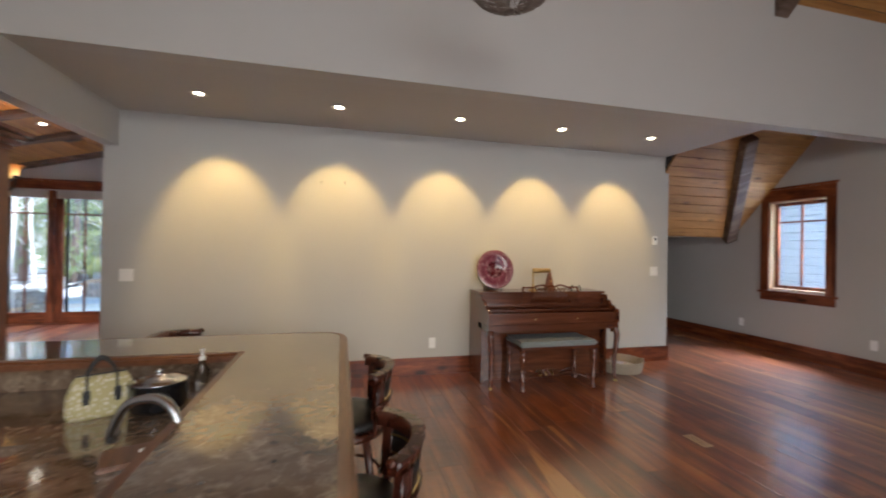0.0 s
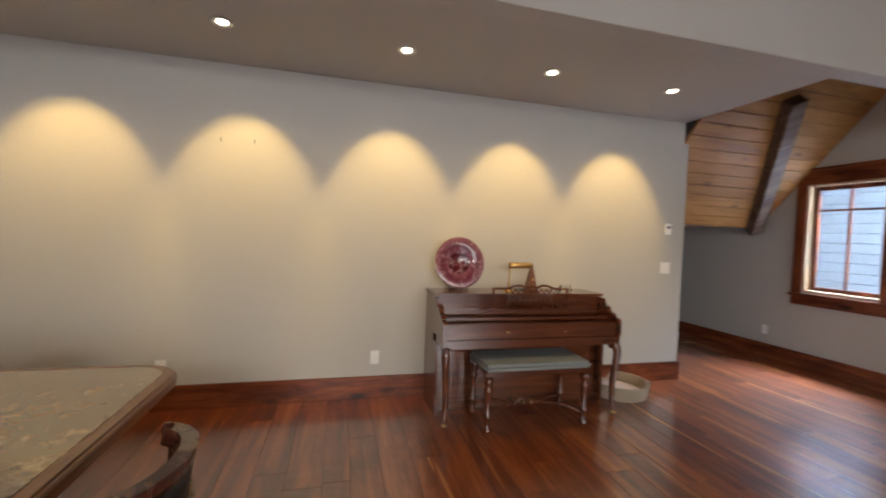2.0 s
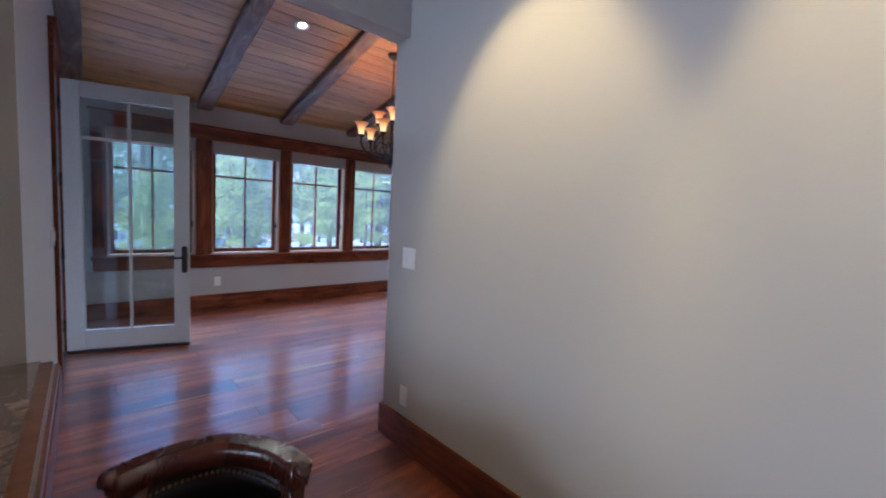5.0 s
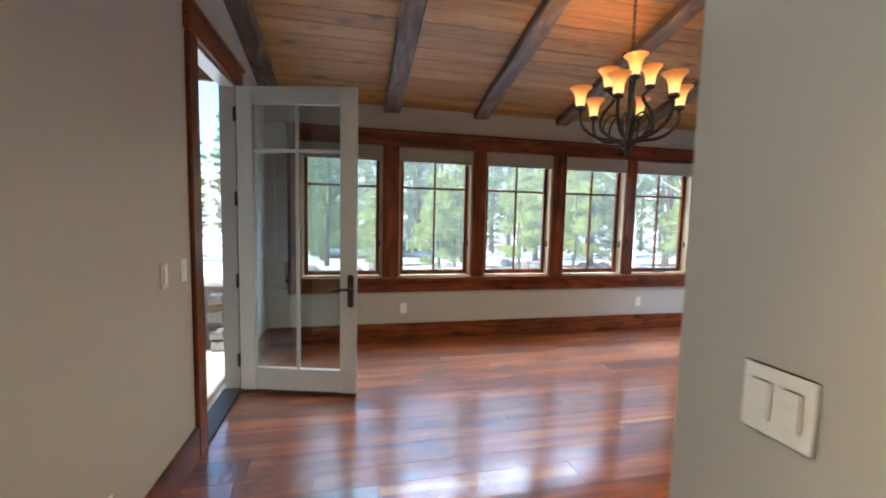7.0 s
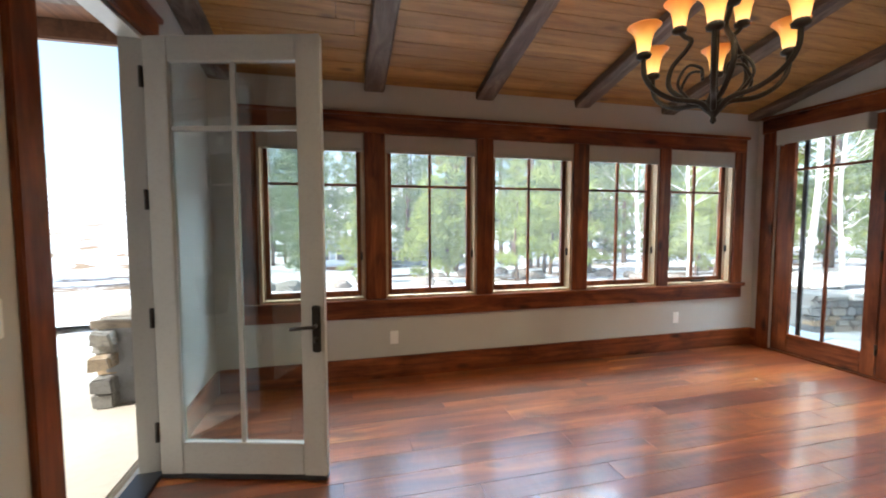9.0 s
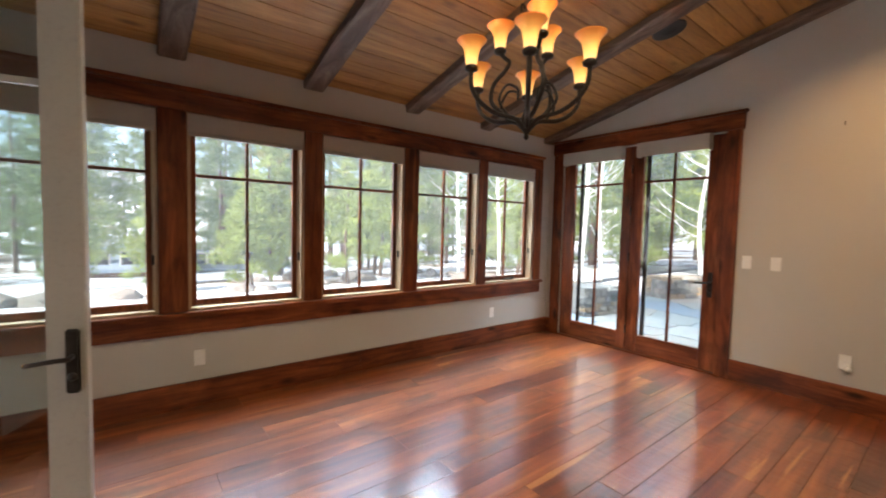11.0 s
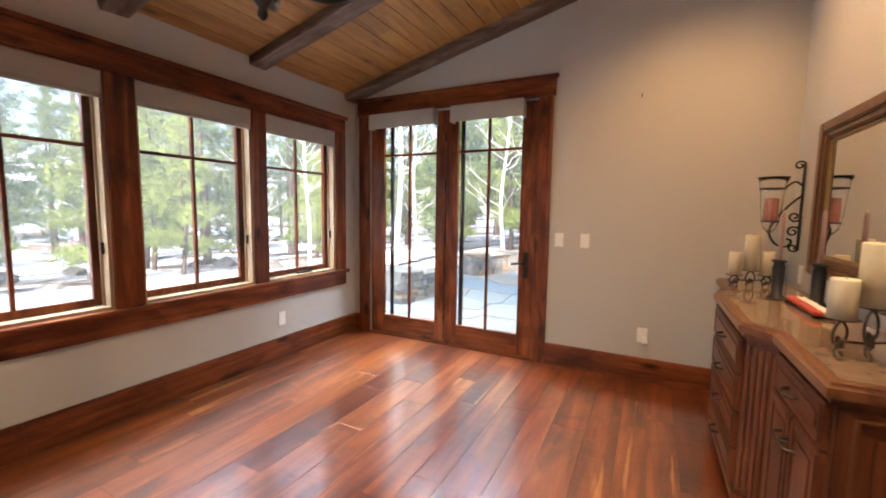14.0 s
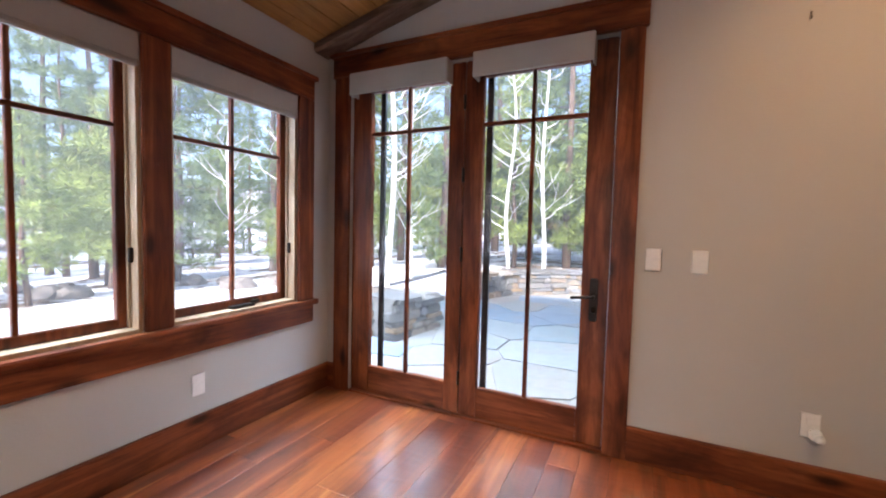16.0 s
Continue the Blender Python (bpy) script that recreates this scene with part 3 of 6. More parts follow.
def lever_set(t, x, y, z, dirx, face, metal):
    """An escutcheon with a lever; face: the side of the leaf along y; dirx: the way in which the lever points."""
    part("escutcheon", box(x - 0.022, x + 0.022, min(y, y + face * 0.012), max(y, y + face * 0.012), z - 0.12, z + 0.12, bev=0.010), metal, t, "dark bronze escutcheon plate")
    part("lever", sweep(smooth_line([(x, y + face * 0.01, z + 0.02), (x, y + face * 0.055, z + 0.02), (x + dirx * 0.03, y + face * 0.062, z + 0.02), (x + dirx * 0.115, y + face * 0.06, z + 0.01)], 5), 0.009), metal, t, "dark bronze door lever")
    part("cylinder", lathe([(0.014, 0), (0.016, 0.006), (0.012, 0.012)], 14, Matrix.Translation((x, y + face * 0.01, z - 0.055)) @ Matrix.Rotation(-face * math.pi / 2, 4, "X")), metal, t)


d1 = thing("door_1", "closed stained wood terrace door leaf with four glass lights", "door", kind="structure")
glazed_leaf(d1, -5.165, -4.300, NY + 0.04, 2.25, -5.01, -4.405, 0.205, 2.14, 1.857, ALDER["z"], ALDER["x"])
d2 = thing("door_2", "closed stained wood terrace door leaf with a bronze lever", "door", kind="structure")
glazed_leaf(d2, -4.294, -3.425, NY + 0.04, 2.25, -4.175, -3.565, 0.205, 2.14, 1.857, ALDER["z"], ALDER["x"])
lever_set(d2, -3.497, NY + 0.017, 0.84, -1, -1, IRON)
for z in (0.25, 1.05, 1.55, 2.0):
    part("hinge", lathe([(0.009, -0.045), (0.009, 0.045)], 10, Matrix.Translation((-4.297, NY + 0.010, z))), IRON, d2, "dark bronze hinge barrel")
struct("door_sill", box(-5.17, -3.42, NY - 0.012, NY + 0.18, 0.0, 0.014, bev=0.003), ALDER["x"], "stained wood threshold", "threshold")
# screen frames; the net in them is added to haze the view outside
for a, b in ((-5.13, -4.33), (-4.32, -3.46)):
    t = thing("screen_frame", "dark grey screen frame outside the terrace door", "screen door", group="terrace screens")
    part("upright", box(a + 0.13, a + 0.17, NY + 0.12, NY + 0.145, 0.014, 2.25, bev=0.004), BLACK, t)
    part("insect_screen", box(a + 0.17, b, NY + 0.132, NY + 0.1335, 0.014, 2.25), NET, t, "fine pale insect screen that also hazes the view").visible_shadow = False
    part("latch", box(a + 0.133, a + 0.167, NY + 0.108, NY + 0.12, 0.98, 1.06, bev=0.004), BLACK, t)
for a, b in ((-5.125, -4.385), (-4.215, -3.535)):
    t = thing("roller_shade", "rolled-up beige linen shade over the terrace door", "window shade", group="window shades")
    part("valance", box(a, b, NY - 0.085, NY - 0.072, 2.11, 2.255, bev=0.003), SHADE, t)
    part("return", box(a, a + 0.012, NY - 0.072, NY + 0.014, 2.11, 2.255, bev=0.003), SHADE, t)
    part("return", box(b - 0.012, b, NY - 0.072, NY + 0.014, 2.11, 2.255, bev=0.003), SHADE, t)
    part("roll", lathe([(0.03, -(b - a) / 2 + 0.015), (0.03, (b - a) / 2 - 0.015)], 14, Matrix.Translation(((a + b) / 2, NY - 0.035, 2.2)) @ Matrix.Rotation(math.pi / 2, 4, "Y")), SHADE, t)

# south doorway with the open leaf
S2 = SY + 0.024
trim(-3.545, -3.42, SY, S2, 0, 2.27, "z", "stained alder door casing")
trim(-4.46, -4.34, SY, S2, 0, 2.27, "z", "stained alder door casing")
trim(-4.475, -3.405, SY, S2 + 0.004, 2.27, 2.40, "x", "stained alder head casing")
trim(-4.495, -3.385, SY, S2 + 0.02, 2.40, 2.43, "x", "thin stained cap moulding")
struct("door_frame", boxes((-4.34, -4.315, 2.45, SY + 0.004, 0, 2.25), (-3.565, -3.54, 2.45, SY + 0.004, 0, 2.25), (-4.34, -3.54, 2.45, SY + 0.004, 2.25, 2.27), bev=0.003), DOORGREY, "taupe painted door frame", "door frame")
struct("threshold", box(-4.315, -3.565, 2.44, SY + 0.02, 0, 0.018, bev=0.004), BLACK, "dark metal threshold", "threshold")
d3 = thing("door_3", "open taupe painted glass door with four lights", "door", pose(-4.285, SY + 0.03, 0, 0, 0, 74.5), kind="structure")
glazed_leaf(d3, 0.0, 0.87, 0.0, 2.245, 0.12, 0.752, 0.20, 2.12, 1.80, DOORGREY, DOORGREY, pane_glass=TINTED)
part("door_sweep", box(0.0, 0.87, -0.026, 0.026, 0.006, 0.034, bev=0.004), BLACK, d3, "black rubber door sweep")
lever_set(d3, 0.832, -0.023, 0.80, -1, -1, IRON)
lever_set(d3, 0.832, 0.023, 0.80, -1, 1, IRON)
for z in (0.25, 0.85, 1.45, 2.05):
    part("hinge", lathe([(0.011, -0.05), (0.011, 0.05)], 10, Matrix.Translation((-0.012, -0.02, z))), IRON, d3, "dark hinge barrel")

# east doorway
trim(EX - 0.024, EX, 5.58, 5.70, 0, 1.90, "z", "stained alder door casing")
trim(EX - 0.024, EX, 4.63, 4.75, 0, 1.90, "z", "stained alder door casing")
trim(EX - 0.028, EX, 4.61, 5.72, 1.90, 2.05, "y", "stained alder head casing")
d4 = thing("door_4", "closed stained wood panel door", "door", kind="structure")
part("leaf", box(EX + 0.03, EX + 0.07, 4.76, 5.57, 0.01, 1.89, bev=0.004), ALDER["z"], d4)

# ---- dining room things ----
AMBER = bpy.data.materials.new("amber_shade_glass")
AMBER.use_nodes = True
ant, anp = AMBER.node_tree, AMBER.node_tree.nodes["Principled BSDF"]
atc = ant.nodes.new("ShaderNodeTexCoord")
asep = ant.nodes.new("ShaderNodeSeparateXYZ")
ant.links.new(atc.outputs["Generated"], asep.inputs[0])
acol = ramp(ant, asep.outputs[2], [(0.0, (1.0, 0.62, 0.22)), (0.45, (1.0, 0.50, 0.12)), (1.0, (0.75, 0.22, 0.035))])
apow = ramp(ant, asep.outputs[2], [(0.0, (1, 1, 1)), (0.5, (0.55, 0.55, 0.55)), (1.0, (0.16, 0.16, 0.16))])
amul = ant.nodes.new("ShaderNodeMath")
amul.operation, amul.inputs[1].default_value = "MULTIPLY", 0.6
ant.links.new(apow.outputs[0], amul.inputs[0])
ant.links.new(acol.outputs[0], anp.inputs["Base Color"])
ant.links.new(acol.outputs[0], anp.inputs["Emission Color"])
ant.links.new(amul.outputs[0], anp.inputs["Emission Strength"])
anp.inputs["Roughness"].default_value = 0.3
BULB = glow("bulb_glow", (1, 0.66, 0.3), 130.0)

CH = Vector((-3.454, 5.157, 0))


def chandelier():
    t = thing("chandelier", "dark wrought-iron chandelier with nine lit amber glass shades", "chandelier", Matrix.Translation((CH.x, CH.y, 0)))
    z0 = 1.782
    part("stem", lathe([(0.004, z0), (0.014, z0 + 0.012), (0.010, z0 + 0.03), (0.026, z0 + 0.05), (0.034, z0 + 0.10), (0.022, z0 + 0.13), (0.014, z0 + 0.16), (0.012, z0 + 0.50), (0.024, z0 + 0.52), (0.026, z0 + 0.60), (0.014, z0 + 0.62), (0.010, z0 + 0.66)], 14), IRON, t)
    top = roof(CH.x) - 0.002
    for k in range(3):
        a = 2.09 * k + 0.4
        part("scroll", sweep(smooth_line([(0.02 * math.cos(a), 0.02 * math.sin(a), z0 + 0.60), (0.06 * math.cos(a), 0.06 * math.sin(a), z0 + 0.63), (0.055 * math.cos(a), 0.055 * math.sin(a), z0 + 0.66), (0.035 * math.cos(a), 0.035 * math.sin(a), z0 + 0.645)], 5), 0.006, 6), IRON, t)
    part("chain", chain_links(z0 + 0.66, top - 0.03), IRON, t)
    part("canopy", lathe([(0.012, top - 0.05), (0.05, top - 0.035), (0.07, top + 0.0)], 18), IRON, t)
    spec = [(6.28318 * k / 6 + 0.2, 0.315, z0 + 0.305, 0) for k in range(6)] + [(6.28318 * k / 3 + 1.6, 0.15, z0 + 0.455, 1) for k in range(3)]
    for a, r, zc, up in spec:
        c, s = math.cos(a), math.sin(a)
        P = lambda rr, z: (rr * c, rr * s, z)
        if up:
            line = [P(0.02, z0 + 0.10), P(0.10, z0 + 0.125), P(0.185, z0 + 0.20), P(0.18, z0 + 0.29), P(0.12, z0 + 0.36), P(0.10, z0 + 0.40), P(0.125, z0 + 0.425), P(r, zc)]
        else:
            line = [P(0.02, z0 + 0.06), P(0.07, z0 + 0.10), P(0.18, z0 + 0.115), P(0.265, z0 + 0.16), P(r - 0.005, z0 + 0.225), P(r, zc)]
        arm = part("arm", sweep(smooth_line(line, 6), 0.0125, 8, None, 0.85), IRON, t)
        if not up:
            part("inner_scroll", sweep(smooth_line([P(0.10, z0 + 0.10), P(0.16, z0 + 0.18), P(0.12, z0 + 0.26), P(0.06, z0 + 0.25), P(0.055, z0 + 0.21)], 5), 0.007, 6), IRON, arm)
        part("cup", lathe([(0.010, zc - 0.012), (0.030, zc - 0.004), (0.034, zc + 0.010), (0.026, zc + 0.018), (0.024, zc + 0.03)], 14, Matrix.Translation((r * c, r * s, 0))), IRON, arm)
        bell = [(0.027, 0.018), (0.032, 0.05), (0.037, 0.085), (0.046, 0.112), (0.064, 0.136), (0.076, 0.146), (0.078, 0.150), (0.073, 0.1485), (0.060, 0.137), (0.042, 0.112), (0.033, 0.085), (0.028, 0.05), (0.023, 0.022)]
        sh = lathe([(q * 0.92, zc + h * 0.92) for q, h in bell], 24, Matrix.Translation((r * c, r * s, 0)))
        part("shade", sh, AMBER, arm, "lit amber glass bell shade")
        part("bulb", lathe([(0.008, zc + 0.03), (0.014, zc + 0.045), (0.012, zc + 0.065), (0.003, zc + 0.085)], 10, Matrix.Translation((r * c, r * s, 0))), BULB, arm, "small glowing bulb")
    return t


def chain_links(z0, z1):
    bm = bmesh.new()
    n = max(2, int((z1 - z0) / 0.032))
    for i in range(n):
        z = z0 + (z1 - z0) * (i + 0.5) / n
        h = (z1 - z0) / n * 0.66
        ring = [(0.009 * math.cos(u) if i % 2 else 0, 0 if i % 2 else 0.009 * math.cos(u), z + h * math.sin(u)) for u in [6.28318 * k / 10 for k in range(11)]]
        sweep(ring, 0.003, 5, bm)
    return bm


chandelier()
SPK = plain("speaker_grille", (0.012, 0.011, 0.010), (0.02, 0.018, 0.016), 0.6, 60, 0, 0.4, 400)
tilt = Matrix.Rotation(-math.atan(PITCH), 4, "Y")
sp = thing("ceiling_speaker", "round black speaker grille in the cedar ceiling", "speaker", Matrix.Translation((-3.57, 6.94, roof(-3.57) - 0.003)) @ tilt)
part("rim", lathe([(0.115, -0.006), (0.122, -0.004), (0.122, 0.001), (0.10, 0.001)], 28), BLACK, sp)
part("grille", lathe([(0.100, -0.003), (0.05, -0.006), (0.004, -0.006)], 28), SPK, sp)

LAMPFACE = glow("lamp_face", (1, 0.83, 0.55), 9.0)
TRIMW = plain("lamp_trim", (0.62, 0.58, 0.5), (0.56, 0.52, 0.45), 0.35, 12, 0.2, 0.02)


def can_light(m, label):
    t = thing("recessed_lamp", label, "ceiling lamp", m, "recessed lamps")
    part("trim_ring", lathe([(0.062, -0.003), (0.066, -0.006), (0.056, -0.007), (0.048, 0.0), (0.062, 0.0)], 24), TRIMW, t)
    part("lamp", lathe([(0.044, -0.001), (0.03, -0.004), (0.003, -0.005)], 18), LAMPFACE, t, "glowing lamp face")
    return t


for x in CAN_X:
    can_light(Matrix.Translation((x, 3.36, 2.599)), "small lit recessed lamp in the low painted ceiling")
for x, y in ((-3.49, 4.19), (-2.35, 4.9), (-2.35, 6.9), (-3.49, 6.2)):
    can_light(Matrix.Translation((x, y, roof(x) - 0.002)) @ tilt, "small lit recessed lamp in the cedar ceiling")


# wall plates
COIN = plain("aged_bronze", (0.05, 0.04, 0.034), (0.08, 0.065, 0.05), 0.4, 30, 0.7, 0.2, 120)
def plate(m, kind="outlet", label="white plastic outlet plate on the wall"):
    """A plate whose face looks along -y in its own space."""
    t = thing("wall_plate", label, "switch plate" if kind != "outlet" else "outlet", m, "wall plates")
    wide = 0.058 if kind == "double" else 0.036
    part("cover", box(-wide, wide, -0.006, 0, -0.058, 0.058, bev=0.003), WHITE, t)
    if kind == "outlet":
        for z in (-0.02, 0.02):
            part("socket", box(-0.016, 0.016, -0.0085, -0.005, z - 0.014, z + 0.014, bev=0.003), WHITE, t)
    else:
        for x in ((-0.023, 0.023) if kind == "double" else (0,)):
            part("rocker", box(x - 0.016, x + 0.016, -0.010, -0.005, -0.033, 0.033, bev=0.003), WHITE, t)
    return t


for x, z in ((1.368, 0.34), (-0.20, 0.322), (-1.535, 0.30)):
    plate(pose(x, PY, z))
plate(pose(-1.541, PY, 1.08), "double", "white double rocker switch plate")
plate(pose(4.24, PY, 1.14), "double", "white double rocker switch plate")
th = thing("thermostat", "small white wall thermostat with a dark display", "thermostat", pose(4.24, PY, 1.53))
part("case", box(-0.035, 0.035, -0.025, 0, -0.055, 0.055, bev=0.006), WHITE, th)
part("display", box(-0.018, 0.018, -0.027, -0.024, 0.005, 0.03, bev=0.001), BLACK, th, "dark display")
for y in (3.937, 6.872):
    plate(pose(WX, y, 0.348, 0, 0, 90))
plate(pose(-3.215, NY, 1.08), "switch", "white rocker switch plate")
plate(pose(-3.01, NY, 1.08), "switch", "white dimmer switch plate")
plate(pose(-2.55, NY, 0.365))
nl = thing("night_light", "round white plug-in night light in the outlet", "night light", pose(-2.535, NY - 0.009, 0.325))
part("body", box(-0.022, 0.022, -0.028, 0, -0.02, 0.03, bev=0.008), WHITE, nl)
part("lens", lathe([(0.002, -0.018), (0.014, -0.014), (0.018, 0.0), (0.014, 0.014), (0.002, 0.018)], 14, Matrix.Translation((0.012, -0.03, -0.005))), WHITE, nl)
plate(pose(EX, 7.60, 0.95, 0, 0, -90))
for x in (-3.10, -3.32):
    plate(pose(x, SY, 1.06, 0, 0, 180), "switch", "beige rocker switch plate")
for y in (4.55, 2.97):
    plate(pose(6.30, y, 0.355, 0, 0, -90))
plate(pose(-2.6, SY, 0.30, 0, 0, 180))
for x, y, z in ((0.172, PY, 2.034), (0.406, PY, 2.038), (-2.65, NY, 2.19)):
    h = thing("picture_hook", "small bare metal picture hook in the wall", "picture hook", pose(x, y, z) @ Matrix.Diagonal((0.6, 1, 0.7, 1)), "picture hooks")
    part("strap", box(-0.006, 0.006, -0.004, 0, -0.02, 0.025, bev=0.001), COIN, h)
    part("hook", sweep([(0, -0.004, -0.016), (0, -0.014, -0.022), (0, -0.018, -0.012)], 0.003, 6), COIN, h)


# sideboard
GRAN = plain("brown_granite", (0.34, 0.23, 0.15), (0.13, 0.085, 0.06), 0.12, 26, 0, 0.0, 120, coat=0.3)


def raised_panel(t, name, y0, y1, z0, z1, x, label="", pull="", m=None):
    """A drawer front or door looking along -x, with a raised field."""
    bm = bmesh.new()
    bx(bm, x - 0.018, x, y0, y1, z0, z1, 0.003)
    i = 0.035 if z1 - z0 > 0.2 else 0.022
    bx(bm, x - 0.024, x - 0.016, y0 + 0.008, y0 + i, z0 + 0.008, z1 - 0.008, 0.003)
    bx(bm, x - 0.024, x - 0.016, y1 - i, y1 - 0.008, z0 + 0.008, z1 - 0.008, 0.003)
    bx(bm, x - 0.024, x - 0.016, y0 + i, y1 - i, z0 + 0.008, z0 + i, 0.003)
    bx(bm, x - 0.024, x - 0.016, y0 + i, y1 - i, z1 - i, z1 - 0.008, 0.003)
    bx(bm, x - 0.023, x - 0.016, y0 + i + 0.018, y1 - i - 0.018, z0 + i + 0.018, z1 - i - 0.018, 0.006)
    p = part(name, bm, CAB_WOOD, t, label)
    if pull:
        yc, zc = {"mid": ((y0 + y1) / 2, (z0 + z1) / 2), "hi": (y1 - 0.03, z1 - 0.09), "lo": (y0 + 0.03, z1 - 0.09)}[pull]
        part("pull", sweep(smooth_line([(x - 0.02, yc - 0.045, zc), (x - 0.048, yc - 0.035, zc - 0.004), (x - 0.052, yc, zc - 0.008), (x - 0.048, yc + 0.035, zc - 0.004), (x - 0.02, yc + 0.045, zc)], 4), 0.006, 7), COIN, p, "dark bronze bow pull")
    return p


def sideboard():
    t = thing("sideboard", "carved stained wood sideboard with a brown granite top and wooden edge", "sideboard")
    xb = EX - 0.004
    y0, y1, zt = 5.83, 7.82, 0.865
    front = [(-2.10, 5.80), (-2.10, 6.33), (-2.19, 6.44), (-2.19, 7.20), (-2.10, 7.31), (-2.10, 7.845)]
    part("worktop_edge", prism([(xb, 5.80)] + front + [(xb, 7.845)], zt - 0.04, zt, 0.012), EDGE_WOOD, t, "rounded wooden top edge")
    ins = [(-2.055, 5.845), (-2.055, 6.35), (-2.145, 6.46), (-2.145, 7.18), (-2.055, 7.29), (-2.055, 7.80)]
    part("granite_top", prism([(xb - 0.03, 5.845)] + ins + [(xb - 0.03, 7.80)], zt - 0.03, zt + 0.002), GRAN, t, "polished brown granite inset")
    body = [(-2.065, y0), (-2.065, 6.34), (-2.155, 6.45), (-2.155, 7.19), (-2.065, 7.30), (-2.065, y1)]
    part("body", prism([(xb, y0)] + body + [(xb, y1)], 0.10, zt - 0.04), CAB_WOOD, t)
    part("plinth", prism([(xb, y0 - 0.012)] + [(x - 0.014, y) for x, y in body] + [(xb, y1 + 0.012)], 0.085, 0.125, 0.006), CAB_WOOD, t)
    part("cornice", prism([(xb, y0 - 0.012)] + [(x - 0.014, y) for x, y in body] + [(xb, y1 + 0.012)], zt - 0.065, zt - 0.0405), CAB_WOOD, t)
    for x, y in ((-2.03, y0 + 0.03), (xb - 0.04, y0 + 0.03), (-2.03, y1 - 0.03), (xb - 0.04, y1 - 0.03), (-2.11, 6.47), (-2.11, 7.17)):
        part("foot", lathe([(0.022, 0.0), (0.038, 0.012), (0.042, 0.04), (0.028, 0.06), (0.036, 0.085)], 14, Matrix.Translation((x, y, 0))), CAB_WOOD, t)
    for a, b in ((5.85, 6.33), (7.31, 7.80)):
        raised_panel(t, "drawer", a, b, 0.655, 0.79, -2.066, pull="mid")
        raised_panel(t, "door", a, (a + b) / 2 - 0.002, 0.135, 0.645, -2.066, pull="hi")
        raised_panel(t, "door", (a + b) / 2 + 0.002, b, 0.135, 0.645, -2.066, pull="lo")
    zs = [0.135, 0.30, 0.465, 0.63, 0.79]
    for a, b in zip(zs, zs[1:]):
        raised_panel(t, "drawer", 6.47, 7.17, a + 0.004, b - 0.004, -2.156, pull="mid")
    for (xa, ya), (xc, yc) in (((-2.067, 6.345), (-2.153, 6.45)), ((-2.153, 7.19), (-2.067, 7.295))):
        d = Vector((xc - xa, yc - ya, 0)).normalized()
        nrm = Vector((-d.y, d.x, 0)).normalized()
        nrm = nrm if nrm.x < 0 else -nrm
        bm = bmesh.new()
        L = math.hypot(xc - xa, yc - ya)
        for k in range(5):
            c = Vector((xa, ya, 0)) + d * (L * (k + 0.5) / 5) + nrm * 0.004
            lathe([(0.0105, 0.14), (0.0115, 0.16), (0.0115, 0.75), (0.0105, 0.77)], 8, Matrix.Translation(c), bm)
        part("fluted_pilaster", bm, CAB_WOOD, t, "fluted corner pilaster")
    bm = bmesh.new()
    for a in ((-2.058, -2.010, 0.14, 0.79), (-1.795, -1.725, 0.14, 0.79)):
        bx(bm, a[0], a[1], y0 - 0.010, y0 + 0.002, a[2], a[3], 0.003)
    bx(bm, -2.010, -1.795, y0 - 0.010, y0 + 0.002, 0.14, 0.21, 0.003)
    bx(bm, -2.010, -1.795, y0 - 0.010, y0 + 0.002, 0.75, 0.79, 0.003)
    part("side_frame", bm, CAB_WOOD, t)
    part("moulding", boxes((-2.032, -2.020, y0 - 0.016, y0 - 0.008, 0.185, 0.775), (-1.785, -1.773, y0 - 0.016, y0 - 0.008, 0.185, 0.775), (-2.020, -1.785, y0 - 0.016, y0 - 0.008, 0.185, 0.197), (-2.020, -1.785, y0 - 0.016, y0 - 0.008, 0.763, 0.775), bev=0.003), EDGE_WOOD, t, "thin light-edged panel moulding")
    part("side_panel", box(-1.985, -1.82, y0 - 0.007, y0 + 0.002, 0.235, 0.725, bev=0.006), CAB_WOOD, t)
    return t


sideboard()

WAX = plain("ivory_wax", (0.72, 0.62, 0.42), (0.68, 0.57, 0.37), 0.45, 8, 0, 0.05)
REDWAX = plain("dusky_red_wax", (0.29, 0.105, 0.08), (0.24, 0.085, 0.065), 0.5, 8, 0, 0.05)


def candle(x, y, z, r, h, mat=None, name="pillar_candle", label="ivory pillar candle on an iron stand", group="ivory candles"):
    t = thing(name, label, "candle", Matrix.Translation((x, y, z)), group)
    part("wax", lathe([(r, 0), (r, h - 0.006), (r * 0.93, h), (r * 0.8, h - 0.012), (0.003, h - 0.016)], 22), mat or WAX, t)
    part("wick", sweep([(0, 0, h - 0.018), (0.001, 0, h - 0.006), (0.004, 0, h + 0.004)], 0.0015, 5), BLACK, t)
    return t


